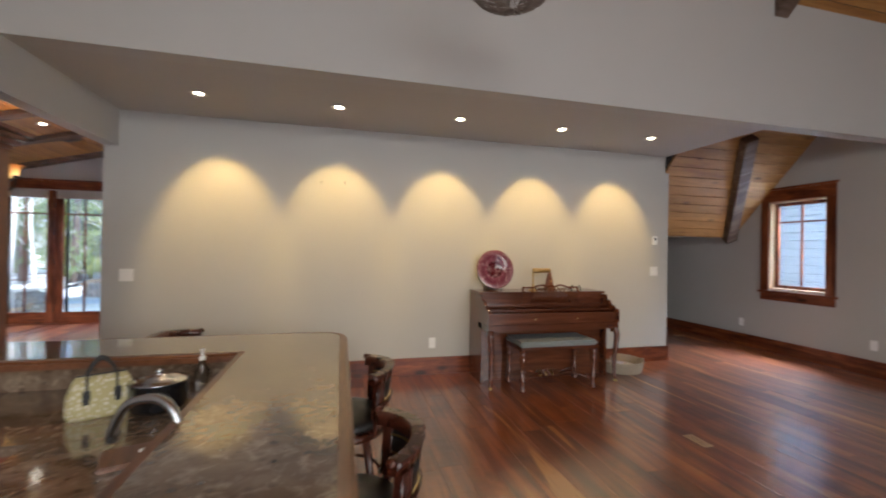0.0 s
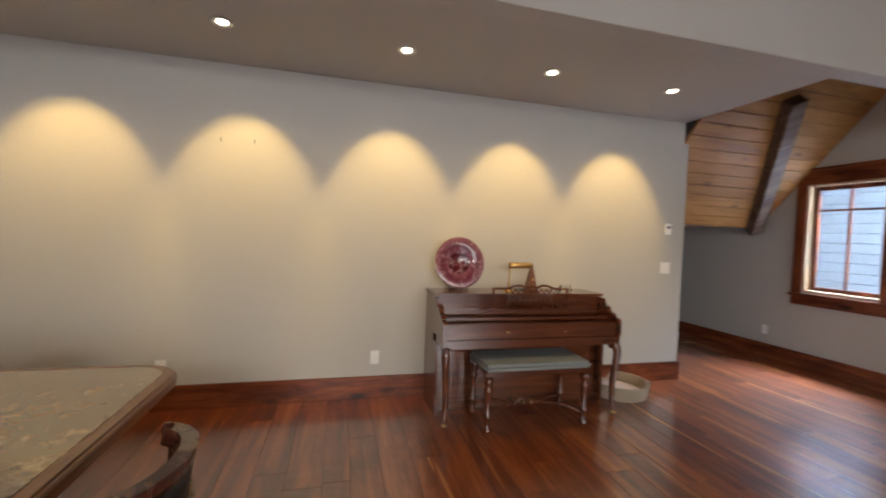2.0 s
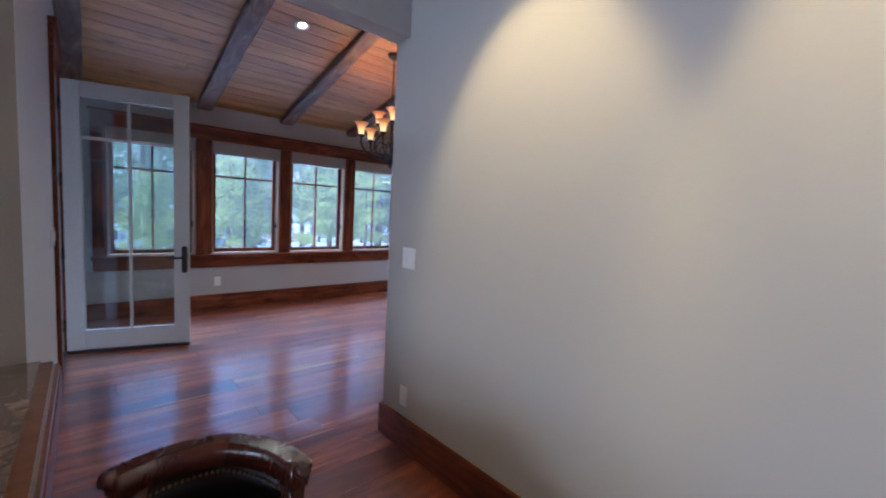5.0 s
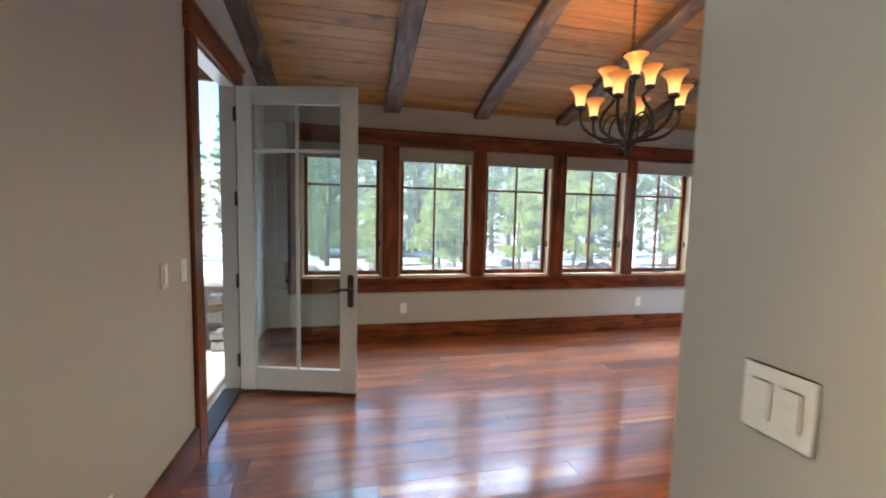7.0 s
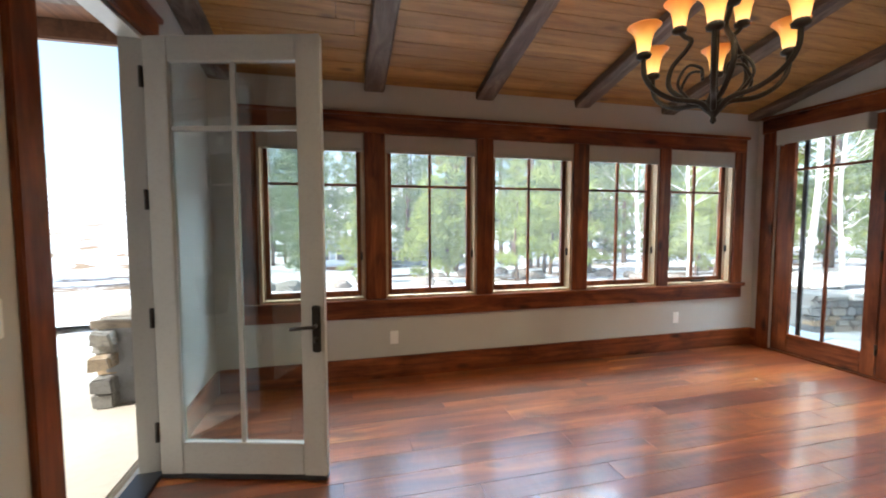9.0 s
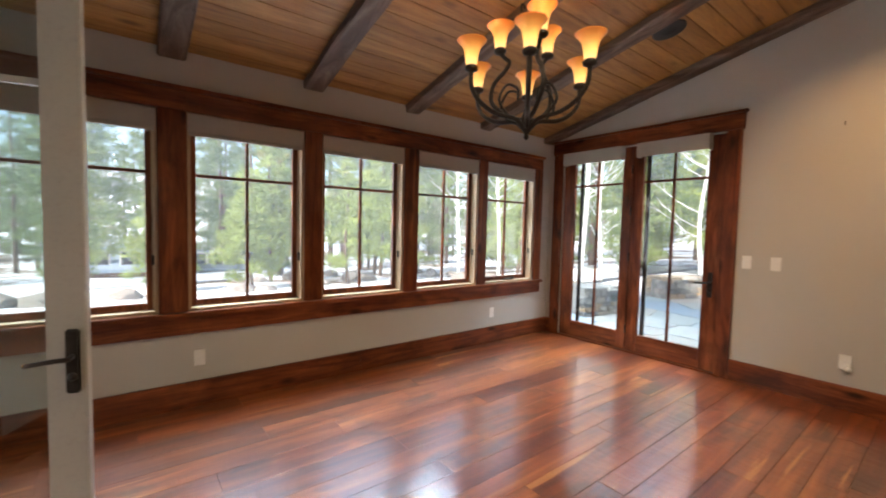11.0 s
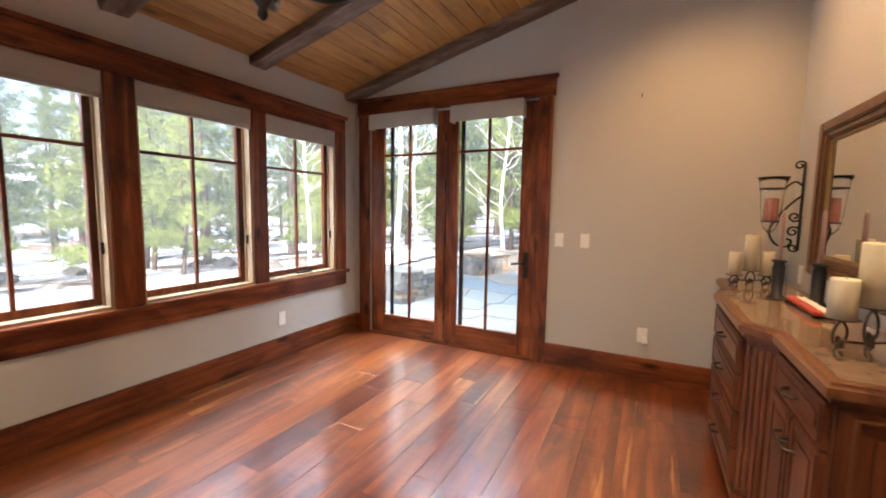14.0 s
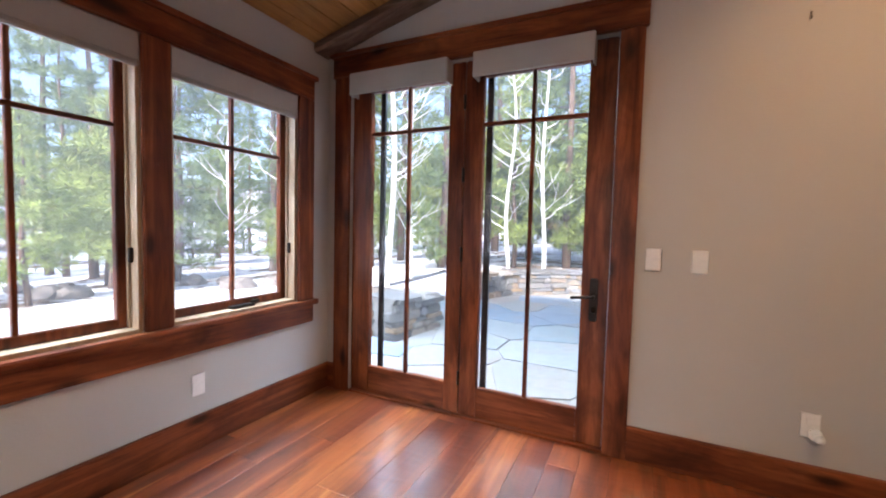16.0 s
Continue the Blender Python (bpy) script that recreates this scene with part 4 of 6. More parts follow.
def candle_stand(x, y, z, turn, cups):
    """Scrolled iron stand with a plate for each candle: (offset along, height)."""
    t = thing("candle_stand", "scrolled dark iron candle stand on the sideboard", "candle holder", Matrix.Translation((x, y, z)) @ Matrix.Rotation(turn, 4, "Z"), "candle stands")
    for dx, h in cups:
        part("plate", lathe([(0.003, h - 0.004), (0.042, h - 0.002), (0.045, h + 0.003), (0.040, h)], 18, Matrix.Translation((dx, 0, 0))), COIN, t)
        for k in (-1, 1):
            pts = [(dx + 0.0, 0.0, h - 0.004), (dx + 0.028 * k, 0.012 * k, h * 0.72), (dx + 0.034 * k, 0.02 * k, h * 0.40), (dx + 0.012 * k, 0.02 * k, h * 0.22), (dx + 0.010 * k, 0.02 * k, h * 0.45), (dx + 0.036 * k, 0.03 * k, h * 0.16), (dx + 0.04 * k, 0.045 * k, 0.004)]
            part("leg", sweep(smooth_line(pts, 5), 0.0045, 6), COIN, t)
    part("brace", sweep(smooth_line([(cups[0][0], 0, 0.045), (0, 0.03, 0.03), (cups[-1][0], 0, 0.045)], 6), 0.0045, 6), COIN, t)
    return t


ST = 0.868
NEAR = (-1.90, 6.143, 0.35)
CUPS = [(-0.088, 0.115), (0.0, 0.155), (0.068, 0.135)]
candle_stand(NEAR[0], NEAR[1], ST, NEAR[2], CUPS)
for (off, cup), (rad, tall) in zip(CUPS, ((0.037, 0.13), (0.042, 0.205), (0.036, 0.125))):
    candle(NEAR[0] + off * math.cos(NEAR[2]), NEAR[1] + off * math.sin(NEAR[2]), ST + cup + 0.0005, rad, tall)
candle_stand(-1.97, 7.50, ST, 0.3, [(-0.09, 0.07), (0.0, 0.10), (0.09, 0.07)])
candle(-1.97 - 0.09 * math.cos(0.3), 7.50 - 0.09 * math.sin(0.3), ST + 0.0705, 0.036, 0.14)
candle(-1.97, 7.50, ST + 0.1005, 0.037, 0.22)
candle(-1.97 + 0.09 * math.cos(0.3), 7.50 + 0.09 * math.sin(0.3), ST + 0.0705, 0.036, 0.15)
TAPER = plain("mauve_taper_wax", (0.40, 0.27, 0.24), (0.36, 0.24, 0.21), 0.5, 6, 0, 0.03)
for cx, cy in ((-1.92, 7.12), (-1.79, 7.0)):
    tp = thing("candlestick", "black candlestick with a tall mauve taper", "candlestick", Matrix.Translation((cx, cy, ST)), "black candlesticks")
    part("stick", lathe([(0.045, 0), (0.045, 0.008), (0.026, 0.02), (0.028, 0.17), (0.022, 0.19), (0.034, 0.20), (0.034, 0.206), (0.012, 0.21)], 18), BLACK, tp)
    part("taper", lathe([(0.011, 0.205), (0.0105, 0.45), (0.004, 0.47)], 12), TAPER, tp, "tall mauve taper candle")
ty = thing("bead_tray", "long glass tray filled with red and white beads", "tray", Matrix.Translation((-1.86, 6.85, ST)))
part("tray", box(-0.045, 0.045, -0.20, 0.20, 0, 0.012, bev=0.005), GLASS, ty)
REDB = plain("red_beads", (0.5, 0.06, 0.03), (0.4, 0.04, 0.02), 0.4, 20, 0, 0.1)
for name, col, sx in (("red_beads", REDB, -0.018), ("white_beads", WHITE, 0.02)):
    bm = bmesh.new()
    for k in range(22):
        for j in range(2):
            bmesh.ops.create_icosphere(bm, subdivisions=1, radius=0.0125, matrix=Matrix.Translation((sx + (j - 0.5) * 0.018 + random.uniform(-0.003, 0.003), -0.185 + k * 0.0175, 0.0235)))
    part(name, bm, col, ty)

# mirror and sconces
MIRROR = bpy.data.materials.new("silvered_mirror")
MIRROR.use_nodes = True
mp = MIRROR.node_tree.nodes["Principled BSDF"]
mp.inputs["Base Color"].default_value, mp.inputs["Metallic"].default_value, mp.inputs["Roughness"].default_value = (0.86, 0.85, 0.82, 1), 1.0, 0.015
FRAME = wood("mirror_frame_wood", (0.07, 0.03, 0.013), (0.13, 0.06, 0.026), (0.2, 0.10, 0.045), "z", 0.4, 1.0, 0.0)
GILT = plain("aged_gilt", (0.36, 0.25, 0.10), (0.26, 0.17, 0.07), 0.4, 14, 0.5, 0.1)


def wall_mirror():
    t = thing("wall_mirror", "large mirror in a stepped wooden frame with gilt inner edge", "mirror")
    y0, y1, z0, z1, x = 6.26, 7.36, 0.99, 1.81, EX - 0.003
    for w, d0, d1, mat in ((0.058, 0.0, 0.045, FRAME), (0.035, 0.0, 0.035, FRAME), (0.022, 0.0, 0.022, GILT)):
        for name, a in (("frame_side", (y0, y0 + w, z0, z1)), ("frame_side", (y1 - w, y1, z0, z1)), ("frame_rail", (y0 + w, y1 - w, z0, z0 + w)), ("frame_rail", (y0 + w, y1 - w, z1 - w, z1))):
            part(name, box(x - d1, x - d0, *a, bev=0.008), mat, t)
        y0, y1, z0, z1 = y0 + w, y1 - w, z0 + w, z1 - w
    part("mirror_glass", box(x - 0.012, x, y0, y1, z0, z1), MIRROR, t, "silvered mirror glass")
    return t


wall_mirror()


def spiral(c, r, turns, start, ax, n=16):
    """Points of a scroll in the plane of y and z or x and z."""
    out = []
    for k in range(n + 1):
        a = start + turns * 6.28318 * k / n
        rr = r * (1 - 0.75 * k / n)
        out.append((c[0] + rr * math.cos(a), c[1], c[2] + rr * math.sin(a)))
    return out


def sconce(y):
    t = thing("wall_sconce", "wrought-iron scroll sconce with a glass hurricane and a dusky red candle", "sconce", Matrix.Translation((EX - 0.003, y, -0.035)), "candle sconces")
    part("back_bar", sweep([(-0.012, 0, 1.13), (-0.012, 0, 1.40), (-0.012, 0, 1.66)], 0.008, 8), IRON, t)
    part("scroll", sweep(spiral((-0.035, 0, 1.655), 0.028, 1.2, 0.3, 0), 0.006, 6), IRON, t)
    part("scroll", sweep(spiral((-0.040, 0, 1.34), 0.034, -1.3, 0.0, 0), 0.006, 6), IRON, t)
    part("scroll", sweep(spiral((-0.042, 0, 1.245), 0.036, 1.3, 0.0, 0), 0.006, 6), IRON, t)
    part("scroll", sweep(spiral((-0.035, 0, 1.145), 0.028, -1.2, 0.0, 0), 0.006, 6), IRON, t)
    part("arm", sweep(smooth_line([(-0.014, 0, 1.47), (-0.07, 0, 1.41), (-0.125, 0, 1.33), (-0.16, 0, 1.25), (-0.13, 0, 1.17), (-0.07, 0, 1.15), (-0.045, 0, 1.185), (-0.07, 0, 1.20)], 6), 0.007, 7), IRON, t)
    cx = -0.160
    for z, r in ((1.513, 0.066), (1.305, 0.0445)):
        part("ring", sweep([(cx + r * math.cos(6.28318 * k / 20), r * math.sin(6.28318 * k / 20), z) for k in range(21)], 0.0055, 6), IRON, t)
    part("strut", sweep(smooth_line([(-0.014, 0, 1.53), (-0.05, 0, 1.555), (-0.085, 0, 1.53), (cx + 0.064, 0, 1.513)], 5), 0.006, 6), IRON, t)
    part("strut", sweep([(-0.128, 0, 1.32), (cx + 0.043, 0, 1.305)], 0.006, 6), IRON, t)
    hur = part("hurricane", lathe([(0.010, 1.232), (0.033, 1.262), (0.046, 1.305), (0.056, 1.39), (0.063, 1.50), (0.070, 1.55), (0.084, 1.585), (0.081, 1.586), (0.067, 1.55), (0.060, 1.50), (0.053, 1.39), (0.043, 1.308), (0.030, 1.268), (0.008, 1.24)], 28, Matrix.Translation((cx, 0, 0))), GLASS, t, "clear glass hurricane")
    hur.visible_shadow = False
    part("candle", lathe([(0.037, 1.312), (0.038, 1.318), (0.038, 1.45), (0.034, 1.456), (0.003, 1.45)], 20, Matrix.Translation((cx, 0, 0))), REDWAX, t, "dusky red pillar candle")
    return t


sconce(5.83)
sconce(7.66)

# ---- piano corner ----
BRASS = plain("aged_brass", (0.55, 0.38, 0.14), (0.42, 0.28, 0.10), 0.3, 20, 0.9, 0.05)
TEAL = plain("grey_teal_fabric", (0.24, 0.255, 0.25), (0.19, 0.205, 0.20), 0.85, 30, 0, 0.4, 260)


def turned_leg(x, y, h, r=0.022, seg=12):
    prof = [(0.6, 0.0), (1.0, 0.02), (1.15, 0.05), (0.7, 0.08), (0.65, 0.20), (1.0, 0.26), (1.25, 0.30), (0.75, 0.34), (0.7, 0.55), (0.95, 0.72), (1.3, 0.76), (0.8, 0.80), (1.1, 0.86), (1.25, 0.90), (1.25, 1.0)]
    return lathe([(r * a, h * b) for a, b in prof], seg, Matrix.Translation((x, y, 0)))


def piano():
    t = thing("piano", "glossy dark walnut spinet piano with cabriole legs against the wall", "piano", Matrix.Translation((1.79, 3.40, 0)))
    W, D = 1.475, 0.615
    part("case_side", prism([(0, 0.22), (0.03, 0.22), (0.03, D), (0, D)], 0.0, 0.90, 0.004), PIANO_WOOD, t)
    part("case_side", prism([(W - 0.03, 0.22), (W, 0.22), (W, D), (W - 0.03, D)], 0.0, 0.90, 0.004), PIANO_WOOD, t)
    part("top_lid", box(-0.012, W + 0.012, 0.27, D, 0.905, 0.93, bev=0.007), PIANO_WOOD, t)
    part("upper_panel", box(0.03, W - 0.03, 0.29, 0.33, 0.70, 0.905, bev=0.003), PIANO_WOOD, t)
    part("lower_panel", box(0.03, W - 0.03, 0.30, 0.34, 0.06, 0.56, bev=0.003), PIANO_WOOD, t)
    part("back", box(0.03, W - 0.03, D - 0.04, D - 0.01, 0.0, 0.90), PIANO_WOOD, t)
    part("bottom_board", box(0.03, W - 0.03, 0.30, D - 0.04, 0.0, 0.06, bev=0.003), PIANO_WOOD, t)
    part("key_bed", box(0.0, W, 0.015, 0.33, 0.56, 0.625, bev=0.006), PIANO_WOOD, t)
    # the arms: stepped cheeks that rise to the lid
    for x in (-0.003, W - 0.032):
        prof = [(0.012, 0.625), (0.012, 0.745), (0.03, 0.765), (0.075, 0.77), (0.09, 0.795), (0.14, 0.805), (0.16, 0.84), (0.21, 0.85), (0.235, 0.885), (0.30, 0.90), (0.30, 0.625)]
        bm = bmesh.new()
        f = bm.faces.new([bm.verts.new((x, y, z)) for y, z in prof])
        g = bmesh.ops.extrude_face_region(bm, geom=[f])
        bmesh.ops.translate(bm, vec=(0.035, 0, 0), verts=[v for v in g["geom"] if isinstance(v, bmesh.types.BMVert)])
        part("arm", bm, PIANO_WOOD, t)
    part("fallboard", box(0.035, W - 0.035, 0.022, 0.05, 0.628, 0.735, bev=0.006), PIANO_WOOD, t)
    for k, (y, z, yy) in enumerate(((0.05, 0.735, 0.13), (0.13, 0.765, 0.21), (0.21, 0.80, 0.30))):
        part("lid_step", box(0.035, W - 0.035, y - 0.006, yy, z - 0.02, z, bev=0.007), PIANO_WOOD, t)
    for x in (0.5, W - 0.5):
        part("lid_knob", lathe([(0.004, 0), (0.008, 0.006), (0.006, 0.012)], 10, Matrix.Translation((x, 0.022, 0.68)) @ Matrix.Rotation(math.pi / 2, 4, "X")), BRASS, t, "small brass knob")
    for x, s in ((0.035, -1), (W - 0.035, 1)):
        line = smooth_line([(x, 0.04, 0.565), (x + 0.012 * s, 0.018, 0.50), (x + 0.006 * s, 0.022, 0.40), (x - 0.004 * s, 0.035, 0.25), (x - 0.004 * s, 0.038, 0.12), (x + 0.002 * s, 0.03, 0.05), (x + 0.004 * s, 0.02, 0.012)], 5)
        part("front_leg", sweep(line, 0.034, 10, None, 0.42), PIANO_WOOD, t, "slim cabriole leg")
        part("leg_block", box(x - 0.035, x + 0.035, 0.005, 0.075, 0.52, 0.562, bev=0.008), PIANO_WOOD, t)
        part("leg_foot", lathe([(0.014, 0), (0.02, 0.008), (0.018, 0.018), (0.012, 0.024)], 12, Matrix.Translation((x + 0.004 * s, 0.02, 0))), BRASS, t)
    for k in range(3):
        part("pedal", sweep(smooth_line([(W / 2 - 0.07 + 0.07 * k, 0.30, 0.065), (W / 2 - 0.07 + 0.07 * k, 0.25, 0.075), (W / 2 - 0.07 + 0.07 * k, 0.20, 0.05)], 4), 0.011, 8, None, 1.3, 0.5), BRASS, t, "brass pedal")
    # fretted music desk
    bm = bmesh.new()
    bx(bm, 0.40, 1.10, 0.145, 0.185, 0.806, 0.828, 0.004)
    for a, b in ((0.42, 0.44), (1.06, 1.08)):
        bx(bm, a, b, 0.160, 0.176, 0.828, 0.975, 0.003)
    sweep(smooth_line([(0.42, 0.168, 0.985), (0.55, 0.168, 0.988), (0.60, 0.168, 1.005), (0.66, 0.168, 1.010), (0.70, 0.168, 0.992), (0.75, 0.168, 1.005), (0.80, 0.168, 0.992), (0.84, 0.168, 1.010), (0.90, 0.168, 1.005), (0.95, 0.168, 0.988), (1.08, 0.168, 0.985)], 4), 0.009, 7, bm)
    desk = part("music_desk", bm, PIANO_WOOD, t, "fretted walnut music desk")
    bm = bmesh.new()
    for k in range(9):
        for s in (-1, 1):
            x = 0.57 + 0.045 * k
            sweep([(x - 0.045 * s, 0.168, 0.832), (x + 0.045 * s, 0.168, 0.982)], 0.0065, 6, bm)
    tagged(part("fretwork", bm, PIANO_WOOD, desk), kind="stuff")
    return t


piano()


def piano_bench():
    t = thing("piano_bench", "dark turned-leg piano bench with a grey-teal cushioned seat", "bench", Matrix.Translation((2.07, 3.26, 0)))
    W, D, H = 0.83, 0.39, 0.40
    part("seat_frame", box(0.0, W, 0.0, D, H, H + 0.035, bev=0.006), PIANO_WOOD, t)
    bm = box(-0.008, W + 0.008, -0.008, D + 0.008, H + 0.03, H + 0.085, bev=0.022)
    part("cushion", bm, TEAL, t, "grey-teal fabric cushion")
    for x in (0.03, W - 0.03):
        for y in (0.03, D - 0.03):
            part("leg", turned_leg(x, y, H, 0.029), PIANO_WOOD, t)
    line = lambda a, b: smooth_line([a, ((a[0] + b[0]) / 2, (a[1] + b[1]) / 2, a[2] + 0.045), b], 8)
    for a, b in (((0.03, 0.03, 0.085), (0.30, D / 2, 0.12)), ((0.03, D - 0.03, 0.085), (0.30, D / 2, 0.12)), ((W - 0.03, 0.03, 0.085), (W - 0.30, D / 2, 0.12)), ((W - 0.03, D - 0.03, 0.085), (W - 0.30, D / 2, 0.12)), ((0.30, D / 2, 0.12), (W - 0.30, D / 2, 0.12))):
        part("stretcher", sweep(line(a, b), 0.010, 7), PIANO_WOOD, t)
    return t


piano_bench()

# things on the piano lid
PLUM, pnt, ppr = nodes_of("plum_glass_plate")
pv = coords(pnt)
pn1 = noise_node(pnt, pv, 14, 5, 0.6, 1.5)
ptc = pnt.nodes.new("ShaderNodeTexGradient")
ptc.gradient_type = "SPHERICAL"
pmap = coords(pnt, (5.0, 5.0, 5.0))
pnt.links.new(pmap.outputs[0], ptc.inputs[0])
pcol = ramp(pnt, ptc.outputs[0], [(0.0, (0.20, 0.085, 0.115)), (0.35, (0.10, 0.022, 0.042)), (0.55, (0.17, 0.055, 0.085)), (0.62, (0.045, 0.007, 0.013)), (1.0, (0.10, 0.012, 0.022))])
pnt.links.new(mix(pnt, pcol.outputs[0], (0.30, 0.20, 0.24), ramp(pnt, pn1.outputs[0], [(0.5, (0, 0, 0)), (0.68, (0.8, 0.8, 0.8))]).outputs[0]), ppr.inputs["Base Color"])
ppr.inputs["Roughness"].default_value = 0.12
pl = thing("decorative_plate", "marbled plum art-glass plate standing on the piano", "plate", Matrix.Translation((2.03, 3.885, 1.158)) @ Matrix.Rotation(radians(80), 4, "X") @ Matrix.Scale(1.1, 4))
part("dish", lathe([(0.003, -0.022), (0.07, -0.02), (0.095, -0.008), (0.12, 0.004), (0.19, 0.012), (0.195, 0.016), (0.19, 0.018), (0.12, 0.010), (0.095, -0.001), (0.07, -0.012), (0.003, -0.014)], 40), PLUM, pl)
ez = thing("plate_stand", "small dark wire plate stand", "plate stand", Matrix.Translation((2.03, 3.90, 0.931)))
for s in (-1, 1):
    part("wire", sweep(smooth_line([(0.06 * s, -0.05, 0.022), (0.06 * s, -0.055, 0.004), (0.06 * s, 0.06, 0.004), (0.05 * s, 0.075, 0.12)], 5), 0.003, 6), IRON, ez)
part("cross_wire", sweep([(-0.06, 0.06, 0.004), (0.06, 0.06, 0.004)], 0.003, 6), IRON, ez)

lm = thing("piano_lamp", "small brass piano lamp with a horizontal shade", "lamp", Matrix.Translation((2.45, 3.80, 0.931)))
part("base", lathe([(0.05, 0), (0.05, 0.008), (0.02, 0.018), (0.010, 0.03)], 20), BRASS, lm)
part("stem", lathe([(0.009, 0.025), (0.012, 0.06), (0.007, 0.08), (0.007, 0.215)], 12), BRASS, lm)
part("arm", sweep([(0, 0, 0.21), (0, -0.02, 0.222), (0.02, -0.04, 0.225)], 0.006, 7), BRASS, lm)
part("shade", lathe([(0.004, -0.03), (0.022, -0.028), (0.025, -0.02), (0.025, 0.17), (0.022, 0.178), (0.004, 0.18)], 18, Matrix.Translation((0.0, -0.05, 0.225)) @ Matrix.Rotation(math.pi / 2, 4, "Y")), BRASS, lm, "tubular brass shade")

mt = thing("metronome", "wooden pyramid metronome on the piano lid", "metronome", Matrix.Translation((2.67, 3.84, 0.931)))
bm = bmesh.new()
bmesh.ops.create_cone(bm, cap_ends=True, segments=4, radius1=0.062, radius2=0.018, depth=0.19, matrix=Matrix.Translation((0, 0, 0.103)) @ Matrix.Rotation(math.pi / 4, 4, "Z"))
part("body", bm, EDGE_WOOD, mt)
part("base", box(-0.052, 0.052, -0.052, 0.052, 0, 0.010, bev=0.003), PIANO_WOOD, mt)
part("badge", lathe([(0.010, 0), (0.010, 0.004), (0.002, 0.005)], 12, Matrix.Translation((0, -0.034, 0.10)) @ Matrix.Rotation(math.pi / 2 - 0.17, 4, "X")), BRASS, mt)
gd = thing("glass_dish", "small clear cut-glass box on the piano lid", "glass box", Matrix.Translation((2.98, 3.80, 0.931)))
part("dish", box(-0.06, 0.06, -0.035, 0.035, 0, 0.035, bev=0.008), GLASS, gd)
part("lid", box(-0.055, 0.055, -0.03, 0.03, 0.036, 0.056, bev=0.010), GLASS, gd)

WICK = plain("pale_wicker", (0.46, 0.38, 0.28), (0.30, 0.23, 0.16), 0.8, 60, 0, 0.6, 160)
PAD = plain("pink_blanket", (0.62, 0.45, 0.42), (0.66, 0.6, 0.55), 0.9, 14, 0, 0.4, 120)


def basket():
    t = thing("wicker_basket", "round pale wicker basket with a pink blanket inside", "basket", Matrix.Translation((3.57, 3.79, 0)))
    part("floor_pad", lathe([(0.21, 0.004), (0.22, 0.03), (0.18, 0.055), (0.004, 0.05)], 30), PAD, t, "folded pink blanket")
    for k in range(6):
        z = 0.012 + 0.021 * k
        r = 0.225 + 0.012 * k / 5 * 2
        part("coil", sweep([(r * math.cos(6.28318 * j / 40), r * math.sin(6.28318 * j / 40), z + 0.003 * math.sin(j * 3.14 + k)) for j in range(41)], 0.0125, 7), WICK, t)
    for s in (-1, 1):
        a = 2.2 if s < 0 else 5.3
        part("grip", sweep(smooth_line([(0.25 * math.cos(a + d), 0.25 * math.sin(a + d), 0.12 + h) for d, h in ((-0.3, 0), (-0.15, 0.045), (0.15, 0.045), (0.3, 0))], 5), 0.009, 6), WICK, t)
    return t


basket()


def floor_vent(x, y, along_x):
    t = thing("floor_register", "tan slotted floor register set in the planks", "floor vent", pose(x, y, 0.001, 0, 0, 0 if along_x else 90) @ Matrix.Diagonal((0.62, 0.7, 1, 1)))
    tan = TRIMV
    part("frame", boxes((-0.15, 0.15, -0.055, -0.04, 0, 0.004), (-0.15, 0.15, 0.04, 0.055, 0, 0.004), (-0.15, -0.135, -0.04, 0.04, 0, 0.004), (0.135, 0.15, -0.04, 0.04, 0, 0.004)), tan, t)
    for k in range(12):
        part("slat", box(-0.128 + 0.0225 * k, -0.119 + 0.0225 * k, -0.04, 0.04, 0, 0.003), tan, t)
    return t


TRIMV = plain("tan_metal", (0.42, 0.30, 0.18), (0.36, 0.25, 0.15), 0.45, 20, 0.2, 0.05)
floor_vent(2.93, 2.10, False)
floor_vent(5.9, 5.3, True)

# ---- kitchen island ----
GRANB, gnt, gpr = nodes_of("mottled_granite")
gv = coords(gnt)
g1, g2 = noise_node(gnt, gv, 5, 6, 0.6, 0.6), noise_node(gnt, gv, 21, 4, 0.6, 0.8)
gvo = gnt.nodes.new("ShaderNodeTexVoronoi")
gvo.inputs["Scale"].default_value = 19
gnt.links.new(gv.outputs[0], gvo.inputs["Vector"])
gc = ramp(gnt, g1.outputs[0], [(0.30, (0.07, 0.045, 0.032)), (0.48, (0.17, 0.115, 0.075)), (0.62, (0.25, 0.18, 0.12)), (0.75, (0.12, 0.08, 0.055))]).outputs[0]
gc = mix(gnt, gc, (0.44, 0.335, 0.235), ramp(gnt, g2.outputs[0], [(0.50, (0, 0, 0)), (0.74, (0.7, 0.7, 0.7))]).outputs[0])
gc = mix(gnt, gc, (0.035, 0.028, 0.024), ramp(gnt, gvo.outputs["Distance"], [(0.08, (0.5, 0.5, 0.5)), (0.34, (0, 0, 0))]).outputs[0])
gnt.links.new(gc, gpr.inputs["Base Color"])
gpr.inputs["Roughness"].default_value = 0.08
gpr.inputs["Coat Weight"].default_value = 1.0
gpr.inputs["Coat Roughness"].default_value = 0.1
LZ = 0.78


def arc(cx, cy, r, a0, a1, n=8):
    return [(cx + r * math.cos(radians(a0 + (a1 - a0) * k / n)), cy + r * math.sin(radians(a0 + (a1 - a0) * k / n))) for k in range(n + 1)]


